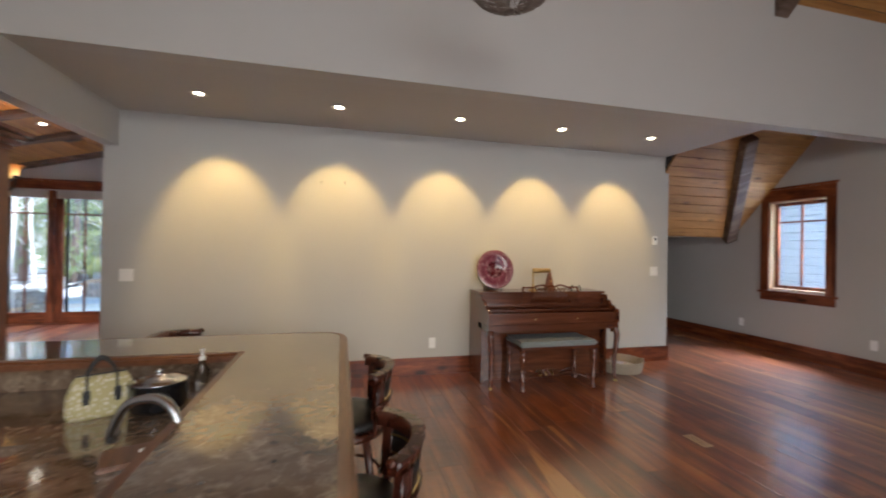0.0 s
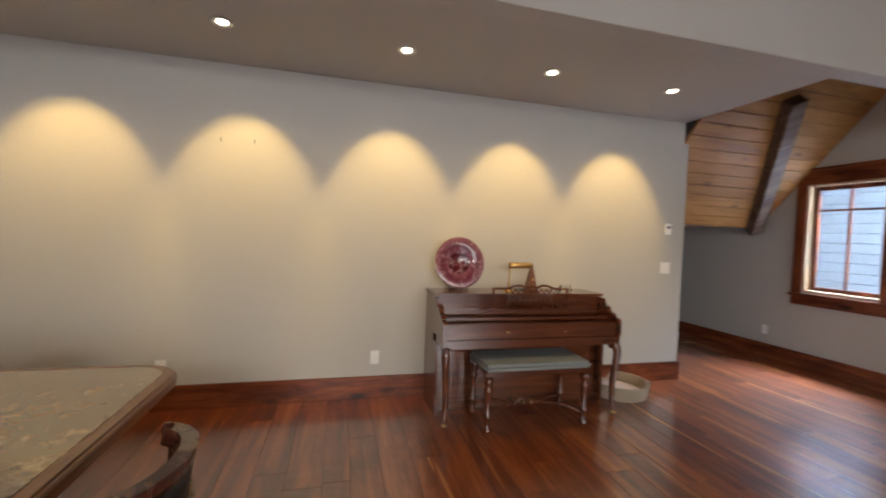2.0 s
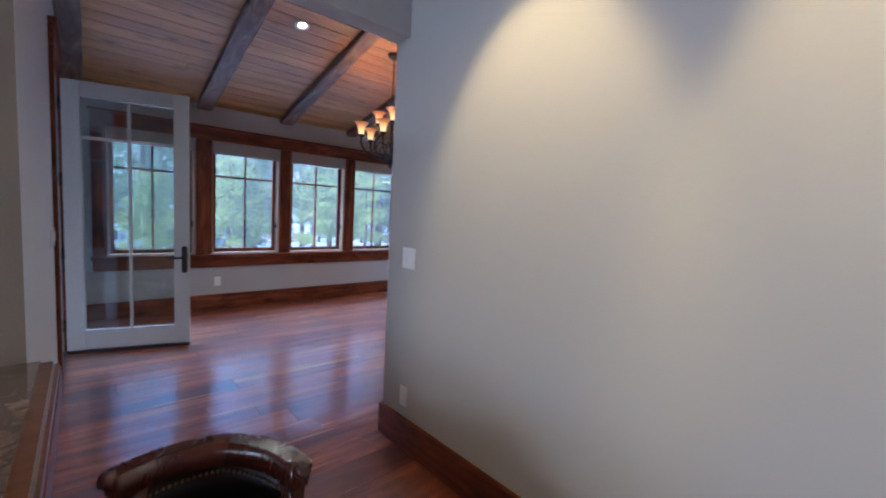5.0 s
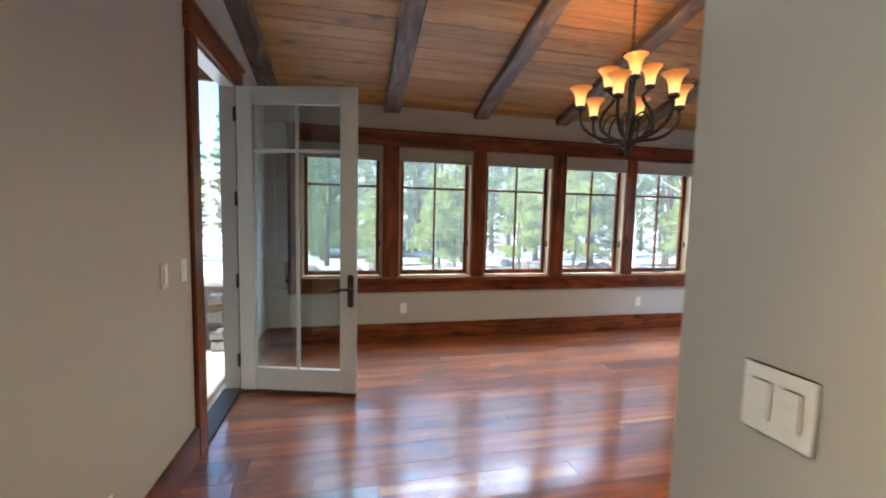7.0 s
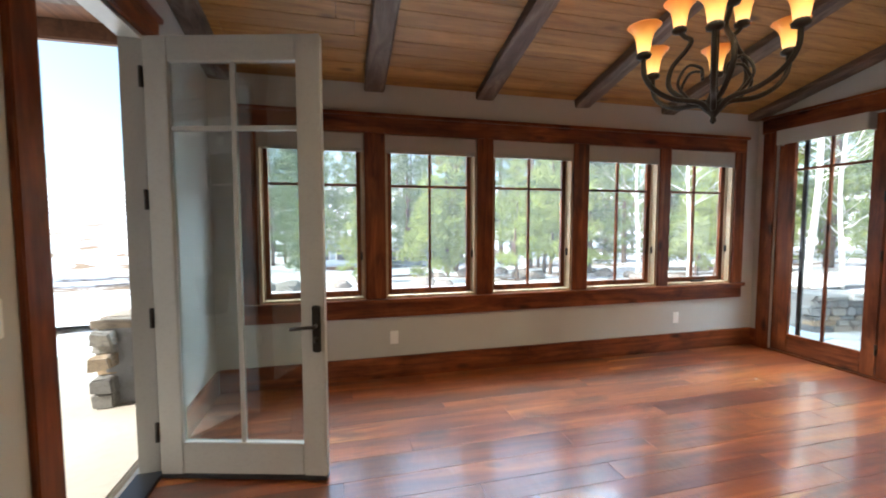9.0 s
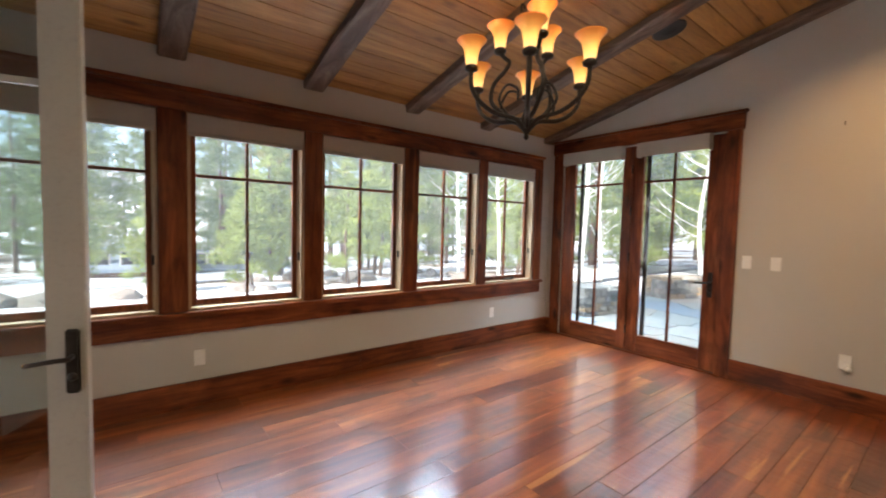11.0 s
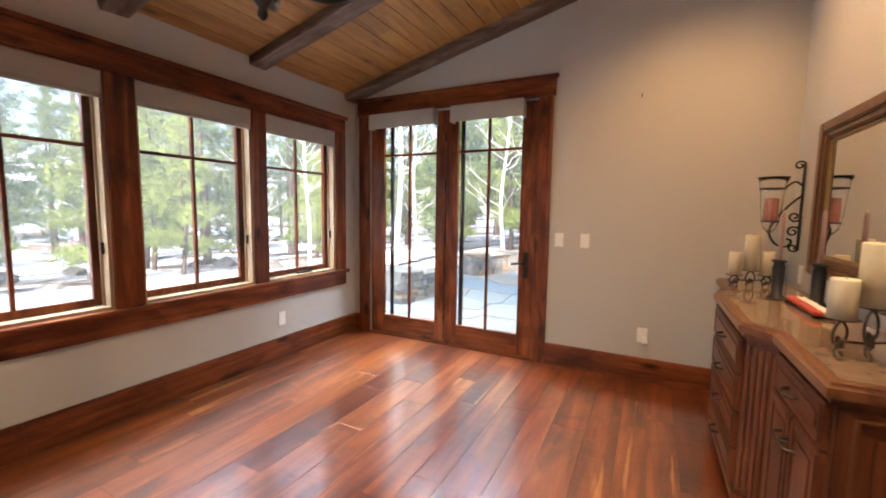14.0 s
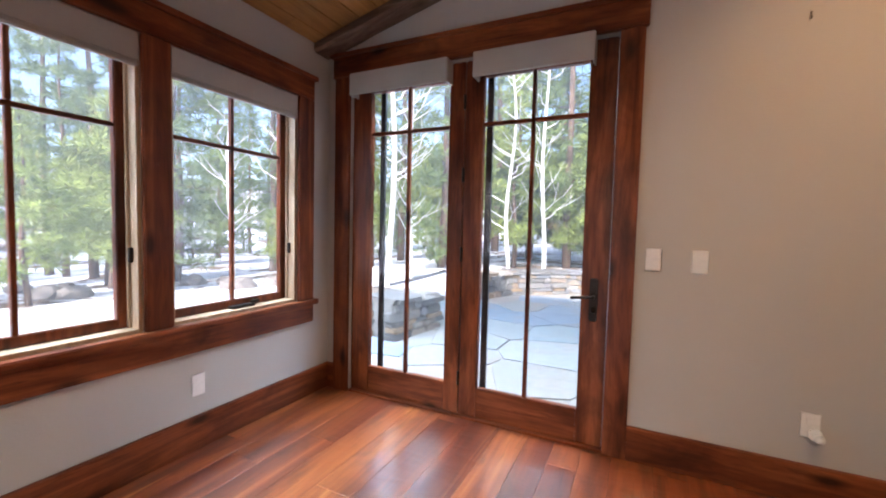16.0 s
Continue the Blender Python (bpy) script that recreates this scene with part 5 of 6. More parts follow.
def island():
    t = thing("kitchen_island", "raised stone ledge with a wooden edge over a lower kitchen counter", "kitchen island")
    o = [(-1.60, 2.10), (-0.17, 2.10), (-0.17, 0.45), (0.43, 0.45), *arc(0.25, 2.45, 0.18, 0, 90), (-1.60, 2.63)]
    i = [(-1.60, 2.145), (-0.125, 2.145), (-0.125, 0.45), (0.38, 0.45), *arc(0.245, 2.445, 0.135, 0, 90), (-1.60, 2.585)]
    part("wooden_edge", prism(o, LZ - 0.045, LZ - 0.001, 0.014), EDGE_WOOD, t, "rounded maple-coloured wooden edge")
    part("stone_top", prism(i, LZ - 0.02, LZ + 0.0015), GRANB, t, "polished mottled brown granite")
    part("ledge_wall", boxes((-1.60, 0.10, 2.24, 2.34, 0, LZ - 0.045), (0.0, 0.10, 0.45, 2.24, 0, LZ - 0.045)), CAB_WOOD, t)
    part("splash", boxes((-1.60, -0.02, 2.225, 2.24, 0.60, LZ - 0.045), (-0.018, 0.0, 0.45, 2.225, 0.60, LZ - 0.045)), GRANB, t)
    part("lower_counter", boxes((-1.60, -0.02, 1.55, 2.225, 0.56, 0.60), (-0.75, -0.02, 1.12, 1.55, 0.56, 0.60), (-0.16, -0.02, 0.55, 1.12, 0.56, 0.60), (-0.75, -0.62, 0.55, 1.12, 0.56, 0.60), (-0.75, -0.02, 0.45, 0.55, 0.56, 0.60), bev=0.003), GRANB, t)
    part("sink_basin", boxes((-0.62, -0.60, 0.55, 1.12, 0.40, 0.585), (-0.18, -0.16, 0.55, 1.12, 0.40, 0.585), (-0.60, -0.18, 0.55, 0.57, 0.40, 0.585), (-0.60, -0.18, 1.10, 1.12, 0.40, 0.585), (-0.60, -0.18, 0.57, 1.10, 0.39, 0.41)), BLACK, t, "dark composite sink basin")
    part("cabinet_front", boxes((-1.58, -0.73, 1.60, 2.20, 0.0, 0.56), (-0.73, -0.02, 0.46, 1.15, 0.0, 0.38), (-0.73, -0.02, 1.15, 2.2, 0.0, 0.555)), CAB_WOOD, t)
    return t


island()
CHROME = plain("brushed_steel", (0.55, 0.56, 0.58), (0.48, 0.49, 0.52), 0.22, 40, 1.0, 0.05)
fc = thing("faucet", "brushed steel gooseneck faucet at the sink", "faucet", Matrix.Translation((-0.135, 1.20, 0.60)) @ Matrix.Scale(1.12, 4))
part("base", lathe([(0.03, 0), (0.03, 0.01), (0.018, 0.03), (0.016, 0.06)], 16), CHROME, fc)
part("spout", sweep(smooth_line([(0, 0, 0.05), (0, 0, 0.16), (-0.05, 0.02, 0.22), (-0.14, 0.04, 0.21), (-0.19, 0.055, 0.13), (-0.195, 0.056, 0.09)], 6), 0.014, 10), CHROME, fc)
part("handle", sweep([(0.0, -0.02, 0.055), (0.01, -0.07, 0.085)], 0.008, 8), CHROME, fc)
sb1 = thing("soap_bottle", "clear plastic soap bottle with a pump", "bottle", Matrix.Translation((-0.30, 2.0, 0.60)))
b1 = part("bottle", lathe([(0.03, 0), (0.032, 0.01), (0.032, 0.13), (0.014, 0.16), (0.013, 0.18)], 18), GLASS, sb1)
b1.visible_shadow = False
part("pump", lathe([(0.015, 0.178), (0.015, 0.195), (0.006, 0.2), (0.006, 0.225), (0.014, 0.23), (0.004, 0.236)], 12), WHITE, sb1)
ENAMEL = plain("black_enamel", (0.012, 0.012, 0.014), (0.02, 0.02, 0.022), 0.12, 8, 0, 0.02)
cn = thing("cooking_pot", "black enamel pot with a steel lid on the counter", "pot", Matrix.Translation((-0.44, 1.86, 0.60)))
part("pot", lathe([(0.10, 0), (0.115, 0.015), (0.118, 0.12), (0.122, 0.125), (0.11, 0.12), (0.10, 0.02), (0.003, 0.015)], 28), ENAMEL, cn)
ld = part("lid", lathe([(0.12, 0.125), (0.118, 0.132), (0.06, 0.148), (0.012, 0.152), (0.012, 0.165), (0.018, 0.175), (0.003, 0.18)], 28), CHROME, cn, "domed steel lid")
BAG, bnt, bpr = nodes_of("yellow_floral_canvas")
bv = coords(bnt)
bvo = bnt.nodes.new("ShaderNodeTexVoronoi")
bvo.inputs["Scale"].default_value = 48
bnt.links.new(bv.outputs[0], bvo.inputs["Vector"])
bnt.links.new(mix(bnt, (0.50, 0.44, 0.22), (0.72, 0.68, 0.55), ramp(bnt, bvo.outputs["Distance"], [(0.25, (1, 1, 1)), (0.45, (0, 0, 0))]).outputs[0]), bpr.inputs["Base Color"])
bpr.inputs["Roughness"].default_value = 0.8


def handbag():
    t = thing("handbag", "yellow floral canvas handbag with dark leather handles", "handbag", Matrix.Translation((-0.66, 1.84, 0.60)) @ Matrix.Rotation(0.5, 4, "Z") @ Matrix.Diagonal((0.74, 0.9, 1.0, 1)))
    bm = bmesh.new()
    rings = []
    for z, w, d in ((0.0, 0.16, 0.075), (0.02, 0.17, 0.08), (0.09, 0.165, 0.07), (0.15, 0.14, 0.045), (0.175, 0.12, 0.02)):
        rings.append([bm.verts.new((w * math.copysign(abs(math.cos(a)) ** 0.5, math.cos(a)), d * math.copysign(abs(math.sin(a)) ** 0.6, math.sin(a)), z)) for a in [6.28318 * k / 24 for k in range(24)]])
    for a, b in zip(rings, rings[1:]):
        for k in range(24):
            bm.faces.new((a[k], a[(k + 1) % 24], b[(k + 1) % 24], b[k])).smooth = True
    bm.faces.new(rings[0])
    bm.faces.new(rings[-1])
    part("body", bm, BAG, t)
    for s in (-1, 1):
        part("handle", sweep(smooth_line([(-0.07, 0.055 * s, 0.11), (-0.065, 0.035 * s, 0.19), (0, 0.03 * s, 0.25), (0.065, 0.035 * s, 0.19), (0.07, 0.055 * s, 0.11)], 6), 0.007, 7), LEATHER, t, "dark leather handle")
        part("patch", box(-0.09, -0.055, 0.066 * s - 0.008, 0.066 * s + 0.008, 0.06, 0.125, bev=0.004), LEATHER, t)
        part("patch", box(0.055, 0.09, 0.066 * s - 0.008, 0.066 * s + 0.008, 0.06, 0.125, bev=0.004), LEATHER, t)
    part("zip", box(-0.12, 0.12, -0.006, 0.006, 0.172, 0.18, bev=0.003), LEATHER, t)
    return t


handbag()

# tall kitchen cabinet beside the opening
kc = thing("wall_cabinet", "stained wood kitchen cabinet with a stepped crown standing on the ledge", "cabinet")
part("body", box(-1.62, -1.36, 1.75, 2.38, LZ + 0.002, 1.86, bev=0.004), CAB_WOOD, kc)
for k in range(4):
    part("crown_step", box(-1.62, -1.35 + 0.025 * k, 1.72, 2.385 + 0.014 * k, 1.862 + 0.026 * k, 1.886 + 0.026 * k, bev=0.006), CAB_WOOD, kc)
part("door", box(-1.358, -1.34, 1.78, 2.34, LZ + 0.03, 1.83, bev=0.004), CAB_WOOD, kc)


def counter_stool(x, y, turn, label):
    """A swivel stool; it faces along its own +y."""
    t = thing("counter_stool", label, "stool", pose(x, y, 0, 0, 0, turn), "counter stools")
    part("seat_cushion", lathe([(0.003, 0.445), (0.19, 0.445), (0.215, 0.46), (0.215, 0.48), (0.19, 0.505), (0.10, 0.515), (0.003, 0.517)], 32), LEATHER, t, "round black leather cushion")
    part("seat_ring", lathe([(0.19, 0.405), (0.222, 0.412), (0.226, 0.44), (0.20, 0.448), (0.18, 0.44)], 32), STOOL_WOOD, t)
    R = 0.228
    pt = lambda a, z, r=R: (r * math.sin(radians(a)), -r * math.cos(radians(a)), z)
    # curved back: top rail, lower rail, posts and a leather panel
    bm = bmesh.new()

    def band(a0, a1, z0f, z1f, r0, r1, n=16):
        rows = []
        for k in range(n + 1):
            a = a0 + (a1 - a0) * k / n
            u = abs(2 * k / n - 1)
            rows.append([bm.verts.new(pt(a, z, r)) for z, r in ((z0f(u), r0), (z1f(u), r0 + 0.012), (z1f(u), r1 + 0.012), (z0f(u), r1))])
        for p, q in zip(rows, rows[1:]):
            for k in range(4):
                bm.faces.new((p[k], p[(k + 1) % 4], q[(k + 1) % 4], q[k])).smooth = k in (0, 2)
        bm.faces.new(rows[0])
        bm.faces.new(rows[-1])

    band(-57, 57, lambda u: 0.70 - 0.012 * u, lambda u: 0.752 - 0.014 * u, R - 0.022, R + 0.022, 28)
    part("top_rail", bm, STOOL_WOOD, t, "glossy curved wooden top rail")
    bm = bmesh.new()
    band(-50, 50, lambda u: 0.555 - 0.01 * u, lambda u: 0.592, R - 0.018, R + 0.014, 28)
    part("lower_rail", bm, STOOL_WOOD, t)
    bm = bmesh.new()
    band(-41, 41, lambda u: 0.590, lambda u: 0.702 - 0.02 * u, R - 0.012, R + 0.010, 24)
    back = part("back_pad", bm, LEATHER, t, "black leather back panel")
    bm = bmesh.new()
    for k in range(25):
        a = -39.5 + 79 * k / 24
        for z in (0.598, 0.682 - 0.02 * abs(2 * k / 24 - 1)):
            bmesh.ops.create_icosphere(bm, subdivisions=1, radius=0.0045, matrix=Matrix.Translation(pt(a, z, R - 0.010)))
            bmesh.ops.create_icosphere(bm, subdivisions=1, radius=0.0045, matrix=Matrix.Translation(pt(a, z, R + 0.012)))
    tagged(part("nailheads", bm, BRASS, back, "brass nailhead trim"), kind="stuff")
    for s in (-1, 1):
        bm = bmesh.new()
        band(40 * s, 52 * s, lambda u: 0.505, lambda u: 0.694, R - 0.0185, R + 0.0165, 6)
        part("stile", bm, STOOL_WOOD, t, "broad curved side stile of the back")
        part("back_post", sweep(smooth_line([pt(47 * s, 0.42, 0.205), pt(46.5 * s, 0.46, 0.22), pt(46 * s, 0.52, R)], 4), 0.022, 8, None, 1.0, 0.7), STOOL_WOOD, t)
        part("finial", sweep([pt(56 * s, 0.728, R + 0.004), pt(61 * s, 0.735, R + 0.010)], 0.021, 8, None, 0.6), STOOL_WOOD, t)
    for k in range(4):
        a = 45 + 90 * k
        part("leg", sweep([pt(a, 0.41, 0.15), pt(a, 0.2, 0.19), pt(a, 0.0, 0.225)], 0.022, 8, None, 0.75), STOOL_WOOD, t)
    part("foot_ring", sweep([pt(6.0 * 60 * k / 28, 0.17, 0.195) for k in range(29)], 0.010, 7), STOOL_WOOD, t)
    return t


counter_stool(-0.62, 2.83, 238, "swivel stool with a curved wooden back and black leather, turned aside")
counter_stool(0.41, 1.90, 90, "swivel stool with a curved wooden back pulled up to the ledge")
counter_stool(0.41, 1.08, 90, "swivel stool with a curved wooden back pulled up to the ledge")

# twig pendant in the tall space
TWIG = plain("grey_twig", (0.26, 0.22, 0.18), (0.16, 0.13, 0.10), 0.85, 20, 0, 0.5, 90)
pd = thing("pendant_lamp", "grey woven twig pendant lamp on a dark rod", "pendant lamp", Matrix.Translation((1.20, 1.60, 2.62)))
part("rod", sweep([(0, 0, 0.25), (0, 0, 1.2), (0, 0, 2.17)], 0.008, 8), IRON, pd)
rq = random.Random(4)
bm = bmesh.new()
for k in range(90):
    a, b = rq.random() * 6.283, rq.uniform(0.4, 1.5)
    pts = []
    for j in range(6):
        u = -1.35 + 2.7 * j / 5 + rq.uniform(-0.12, 0.12)
        pts.append((0.25 * math.cos(u) * math.cos(a + b * j / 5), 0.25 * math.cos(u) * math.sin(a + b * j / 5), 0.16 + 0.17 * math.sin(u)))
    sweep(pts, 0.0035, 4, bm, 0.6)
tagged(part("twig_shade", bm, TWIG, pd, "woven shade of grey twigs"), kind="stuff")

cb = thing("cutting_board", "reddish wooden cutting board leaning flat beside the sink", "cutting board", pose(-0.31, 1.36, 0.602, 0, 0, 20))
part("board", box(-0.11, 0.11, -0.08, 0.08, 0, 0.018, bev=0.005), EDGE_WOOD, cb)
pa = thing("paper_towel", "folded white paper towel on the cutting board", "paper towel", pose(-0.25, 1.36, 0.6205, 0, 0, 35))
part("sheet", box(-0.05, 0.05, -0.04, 0.04, 0, 0.008, bev=0.003), WHITE, pa)

# ---- outside ----


def lie(x, y):
    """Height of the ground."""
    z = -0.06
    if x < -7.5:
        z -= min((-7.5 - x) * 0.075, 3.4)
        z += max(0.0, (-55 - x)) * 0.10
    if y > 15:
        z += min((y - 15) * 0.012, 1.2)
    if y < -9:
        z -= min((-9 - y) * 0.03, 1.0)
    d = math.hypot(x, y - 3)
    return z + 0.22 * min(max(d - 11, 0) / 12, 1) * noise.noise((x * 0.13, y * 0.13, 0.0)) + (max(d - 140, 0) * 0.02)


GROUND, tnt, tpr = nodes_of("snow_and_needles")
tv = coords(tnt)
t1, t2, t3 = noise_node(tnt, tv, 0.22, 5, 0.6, 0.6), noise_node(tnt, tv, 3.0, 5, 0.65), noise_node(tnt, tv, 22, 4)
soil = ramp(tnt, t2.outputs[0], [(0.3, (0.085, 0.05, 0.03)), (0.5, (0.20, 0.13, 0.085)), (0.7, (0.26, 0.21, 0.14))]).outputs[0]
soil = mix(tnt, soil, (0.10, 0.10, 0.05), ramp(tnt, t3.outputs[0], [(0.5, (0, 0, 0)), (0.7, (0.6, 0.6, 0.6))]).outputs[0])
madd = tnt.nodes.new("ShaderNodeMath")
madd.operation = "MULTIPLY_ADD"
madd.inputs[1].default_value = 0.35
tnt.links.new(t2.outputs[0], madd.inputs[0])
tnt.links.new(t1.outputs[0], madd.inputs[2])
cover = ramp(tnt, madd.outputs[0], [(0.60, (0, 0, 0)), (0.67, (1, 1, 1))]).outputs[0]
tnt.links.new(mix(tnt, soil, (0.80, 0.82, 0.85), cover), tpr.inputs["Base Color"])
tpr.inputs["Roughness"].default_value = 0.9
bump(tnt, t2.outputs[0], tpr, 0.5, 0.08)


def axis(a, b, c):
    """Grid lines: fine near the house, coarse far off."""
    out, v = [0.0], 1.2
    while out[-1] < c:
        out.append(out[-1] + v)
        v *= 1.055
    return sorted({-q + a for q in out} | {q + a for q in out})


gx, gy = axis(-4, 0, 420), axis(5, 0, 420)
gvs = [(x, y, lie(x, y)) for y in gy for x in gx]
gfs = [(j * len(gx) + i, j * len(gx) + i + 1, (j + 1) * len(gx) + i + 1, (j + 1) * len(gx) + i) for j in range(len(gy) - 1) for i in range(len(gx) - 1)]
gme = bpy.data.meshes.new("ground")
gme.from_pydata(gvs, [], gfs)
gme.materials.append(GROUND)
tagged(new("ground", gme), "forest ground of brown needles with patches of old snow", "ground", kind="structure")
gme.shade_smooth()

# snow lying along the west front
SNOWM = plain("old_snow", (0.82, 0.84, 0.87), (0.74, 0.76, 0.80), 0.85, 2.0, 0, 0.5, 14)
bm = bmesh.new()
cols = []
for i in range(30):
    x = -8.2 - i * 0.42
    cols.append([bm.verts.new((x, -4 + j * 0.75, lie(x, -4 + j * 0.75) + 0.10 + 0.16 * noise.noise((x * 0.25, j * 0.2, 3)) - max(0, i - 9) * 0.03 * (1 + noise.noise((j * 0.35, 2, x * 0.2))))) for j in range(34)])
for a, b in zip(cols, cols[1:]):
    for j in range(33):
        bm.faces.new((a[j], a[j + 1], b[j + 1], b[j])).smooth = True
tagged(part("snow_bank", bm, SNOWM), "bank of old melting snow in front of the windows", "snow", kind="stuff")

BARK = wood("pine_bark", (0.05, 0.03, 0.02), (0.12, 0.075, 0.05), (0.2, 0.13, 0.09), "z", 0.9, 0.5, 0.0, bumps=1.0)
WBARK = wood("aspen_bark", (0.30, 0.28, 0.25), (0.62, 0.60, 0.55), (0.72, 0.70, 0.66), "x", 0.8, 0.6, 0.0, bumps=0.4)


def needles(name, a, b):
    m, nt, p = nodes_of(name)
    v, oi = coords(nt, (1, 1, 1), True)
    n = noise_node(nt, v, 1.6, 3)
    g = nt.nodes.new("ShaderNodeNewGeometry")
    c = mix(nt, a, b, g.outputs["Random Per Island"])
    c = mix(nt, c, tuple(q * 1.5 for q in b), ramp(nt, n.outputs[0], [(0.45, (0, 0, 0)), (0.7, (0.5, 0.5, 0.5))]).outputs[0])
    nt.links.new(c, p.inputs["Base Color"])
    p.inputs["Roughness"].default_value = 0.75
    p.inputs["Subsurface Weight"].default_value = 0.0
    return m


PINE = needles("pine_needles", (0.072, 0.108, 0.028), (0.145, 0.185, 0.048))
YOUNG = needles("young_pine_needles", (0.135, 0.175, 0.032), (0.235, 0.28, 0.058))


def clump(bm, c, r, rg, n=9):
    """A tuft of narrow needle blades round a point."""
    for _ in range(n):
        d = Vector((rg.gauss(0, 1), rg.gauss(0, 1), rg.gauss(0.25, 0.7))).normalized()
        s = d.orthogonal().normalized()
        s.rotate(Matrix.Rotation(rg.random() * 6.28, 3, d))
        w = r * rg.uniform(0.03, 0.062)
        l = r * rg.uniform(0.7, 1.25)
        a = c + d * (r * 0.05)
        bm.faces.new([bm.verts.new(a - s * w * 0.5), bm.verts.new(a + s * w * 0.5), bm.verts.new(a + d * l + s * w), bm.verts.new(a + d * l * 1.1), bm.verts.new(a + d * l - s * w)])


def conifer(height, bare, spread, seed, mat, dense=1.0, name="pine_tree", label="tall ponderosa pine with a ragged green crown"):
    rg = random.Random(seed)
    t = thing(name, label, "tree", Matrix.Translation((0, 0, -500)))
    r0 = height * 0.010 + 0.03
    pts = [(0.06 * math.sin(k * 1.3 + seed), 0.06 * math.cos(k * 0.9), height * k / 10 - (0.3 if k == 0 else 0)) for k in range(11)]
    part("trunk", sweep(pts, r0, 9, None, 0.12), BARK, t)
    limbs, crown = bmesh.new(), bmesh.new()
    z = height * bare
    while z < height * 0.985:
        u = (z / height - bare) / (1 - bare)
        L = spread * (1 - u) ** 0.75 * (0.55 + 0.45 * min(1, u * 5)) * rg.uniform(0.65, 1.15) + 0.08
        for _ in range(rg.choice((2, 3, 3, 4))):
            a = rg.random() * 6.283
            rise = rg.uniform(-0.12, 0.30)
            tip = Vector((math.cos(a) * L, math.sin(a) * L, z + rise * L))
            mid = Vector((math.cos(a) * L * 0.5, math.sin(a) * L * 0.5, z + rise * L * 0.35 - 0.04))
            sweep([(0, 0, z), mid, tip], max(0.012, r0 * 0.16 * (1 - u)), 4, limbs, 0.3)
            k = max(2, int(L / 0.34 * dense))
            for q in range(k):
                f = 0.3 + 0.72 * (q + rg.random()) / k
                base = Vector((0, 0, z)).lerp(tip, f)
                off = Vector((rg.gauss(0, 0.13), rg.gauss(0, 0.13), rg.gauss(0.02, 0.08))) * (0.5 + L * 0.5)
                clump(crown, base + off, rg.uniform(0.20, 0.36) * (0.7 + 0.02 * height), rg, 36)
        z += height * 0.028 * rg.uniform(0.7, 1.3) + 0.10
    tagged(part("limbs", limbs, BARK, t), kind="stuff")
    tagged(part("crown", crown, mat, t), kind="stuff")
    return t


def bare_aspen(height, seed):
    rg = random.Random(seed)
    t = thing("aspen_tree", "leafless aspen with a white trunk and fine bare branches", "tree", Matrix.Translation((0, 0, -500)))
    pts = [(0.09 * math.sin(k * 0.8 + seed), 0.07 * math.cos(k * 0.7 + seed), height * k / 12 - (0.3 if k == 0 else 0)) for k in range(13)]
    part("trunk", sweep(pts, 0.062, 9, None, 0.25), WBARK, t)
    bm = bmesh.new()
    for _ in range(26):
        k = rg.uniform(2.2, 11.5)
        p = Vector(pts[int(k)]).lerp(Vector(pts[int(k) + 1]), k % 1)
        a, L = rg.random() * 6.283, rg.uniform(0.6, 1.5) * (1.15 - k / 16)
        line = [p + Vector((math.cos(a + rg.uniform(-0.3, 0.3)) * L * f, math.sin(a + rg.uniform(-0.3, 0.3)) * L * f, L * 0.75 * f ** 1.3)) for f in (0, 0.25, 0.5, 0.75, 1)]
        sweep(line, 0.017, 5, bm, 0.25)
        for f in (2, 3):
            b = a + rg.choice((-0.8, 0.8))
            sweep([line[f], line[f] + Vector((math.cos(b) * L * 0.25, math.sin(b) * L * 0.25, L * 0.2)), line[f] + Vector((math.cos(b) * L * 0.45, math.sin(b) * L * 0.45, L * 0.45))], 0.008, 4, bm, 0.4)
    tagged(part("branches", bm, WBARK, t), kind="stuff")
    return t


def plant(proto, x, y, s, turn):
    return copy_thing_scaled(proto, x, y, s, turn)


def copy_thing_scaled(proto, x, y, s, turn):
    proto.scale = (s, s, s)
    c = copy_thing(proto, pose(x, y, lie(x, y) - 0.05, 0, 0, turn))
    proto.scale = (1, 1, 1)
    return c


TALL = [conifer(15, 0.10, 2.5, 1, PINE, 1.2), conifer(18, 0.16, 2.7, 2, PINE, 1.2), conifer(12, 0.05, 2.3, 3, PINE, 1.3)]
SMALL = [conifer(4.2, 0.10, 1.5, 4, YOUNG, 2.2, "young_pine", "bushy bright green young pine"), conifer(5.5, 0.16, 1.6, 5, YOUNG, 2.0, "young_pine", "bushy bright green young pine")]
ASPEN = [bare_aspen(8.5, 1), bare_aspen(7.5, 2)]

rt = random.Random(11)
spots = []
for k in range(900):
    a = rt.uniform(-0.75, 3.7)
    d = rt.uniform(17, 75) if k > 60 else rt.uniform(15, 32)
    x, y = -3.5 + d * -math.sin(a - 0.6), 5.0 + d * math.cos(a - 0.6)
    if x > 12 or y < -25 or (x > -9 and -6 < y < 14) or (y < 0.5 and d < 25) or (x < -9 and d < 55 and 0.15 < (y - 3.4) / (x + 1.4) < 0.62):
        continue
    if all(math.hypot(x - p, y - q) > 2.0 + d * 0.02 for p, q in spots):
        spots.append((x, y))
for x, y in spots[:135]:
    plant(rt.choice(TALL), x, y, rt.uniform(0.7, 1.2), rt.uniform(0, 360))
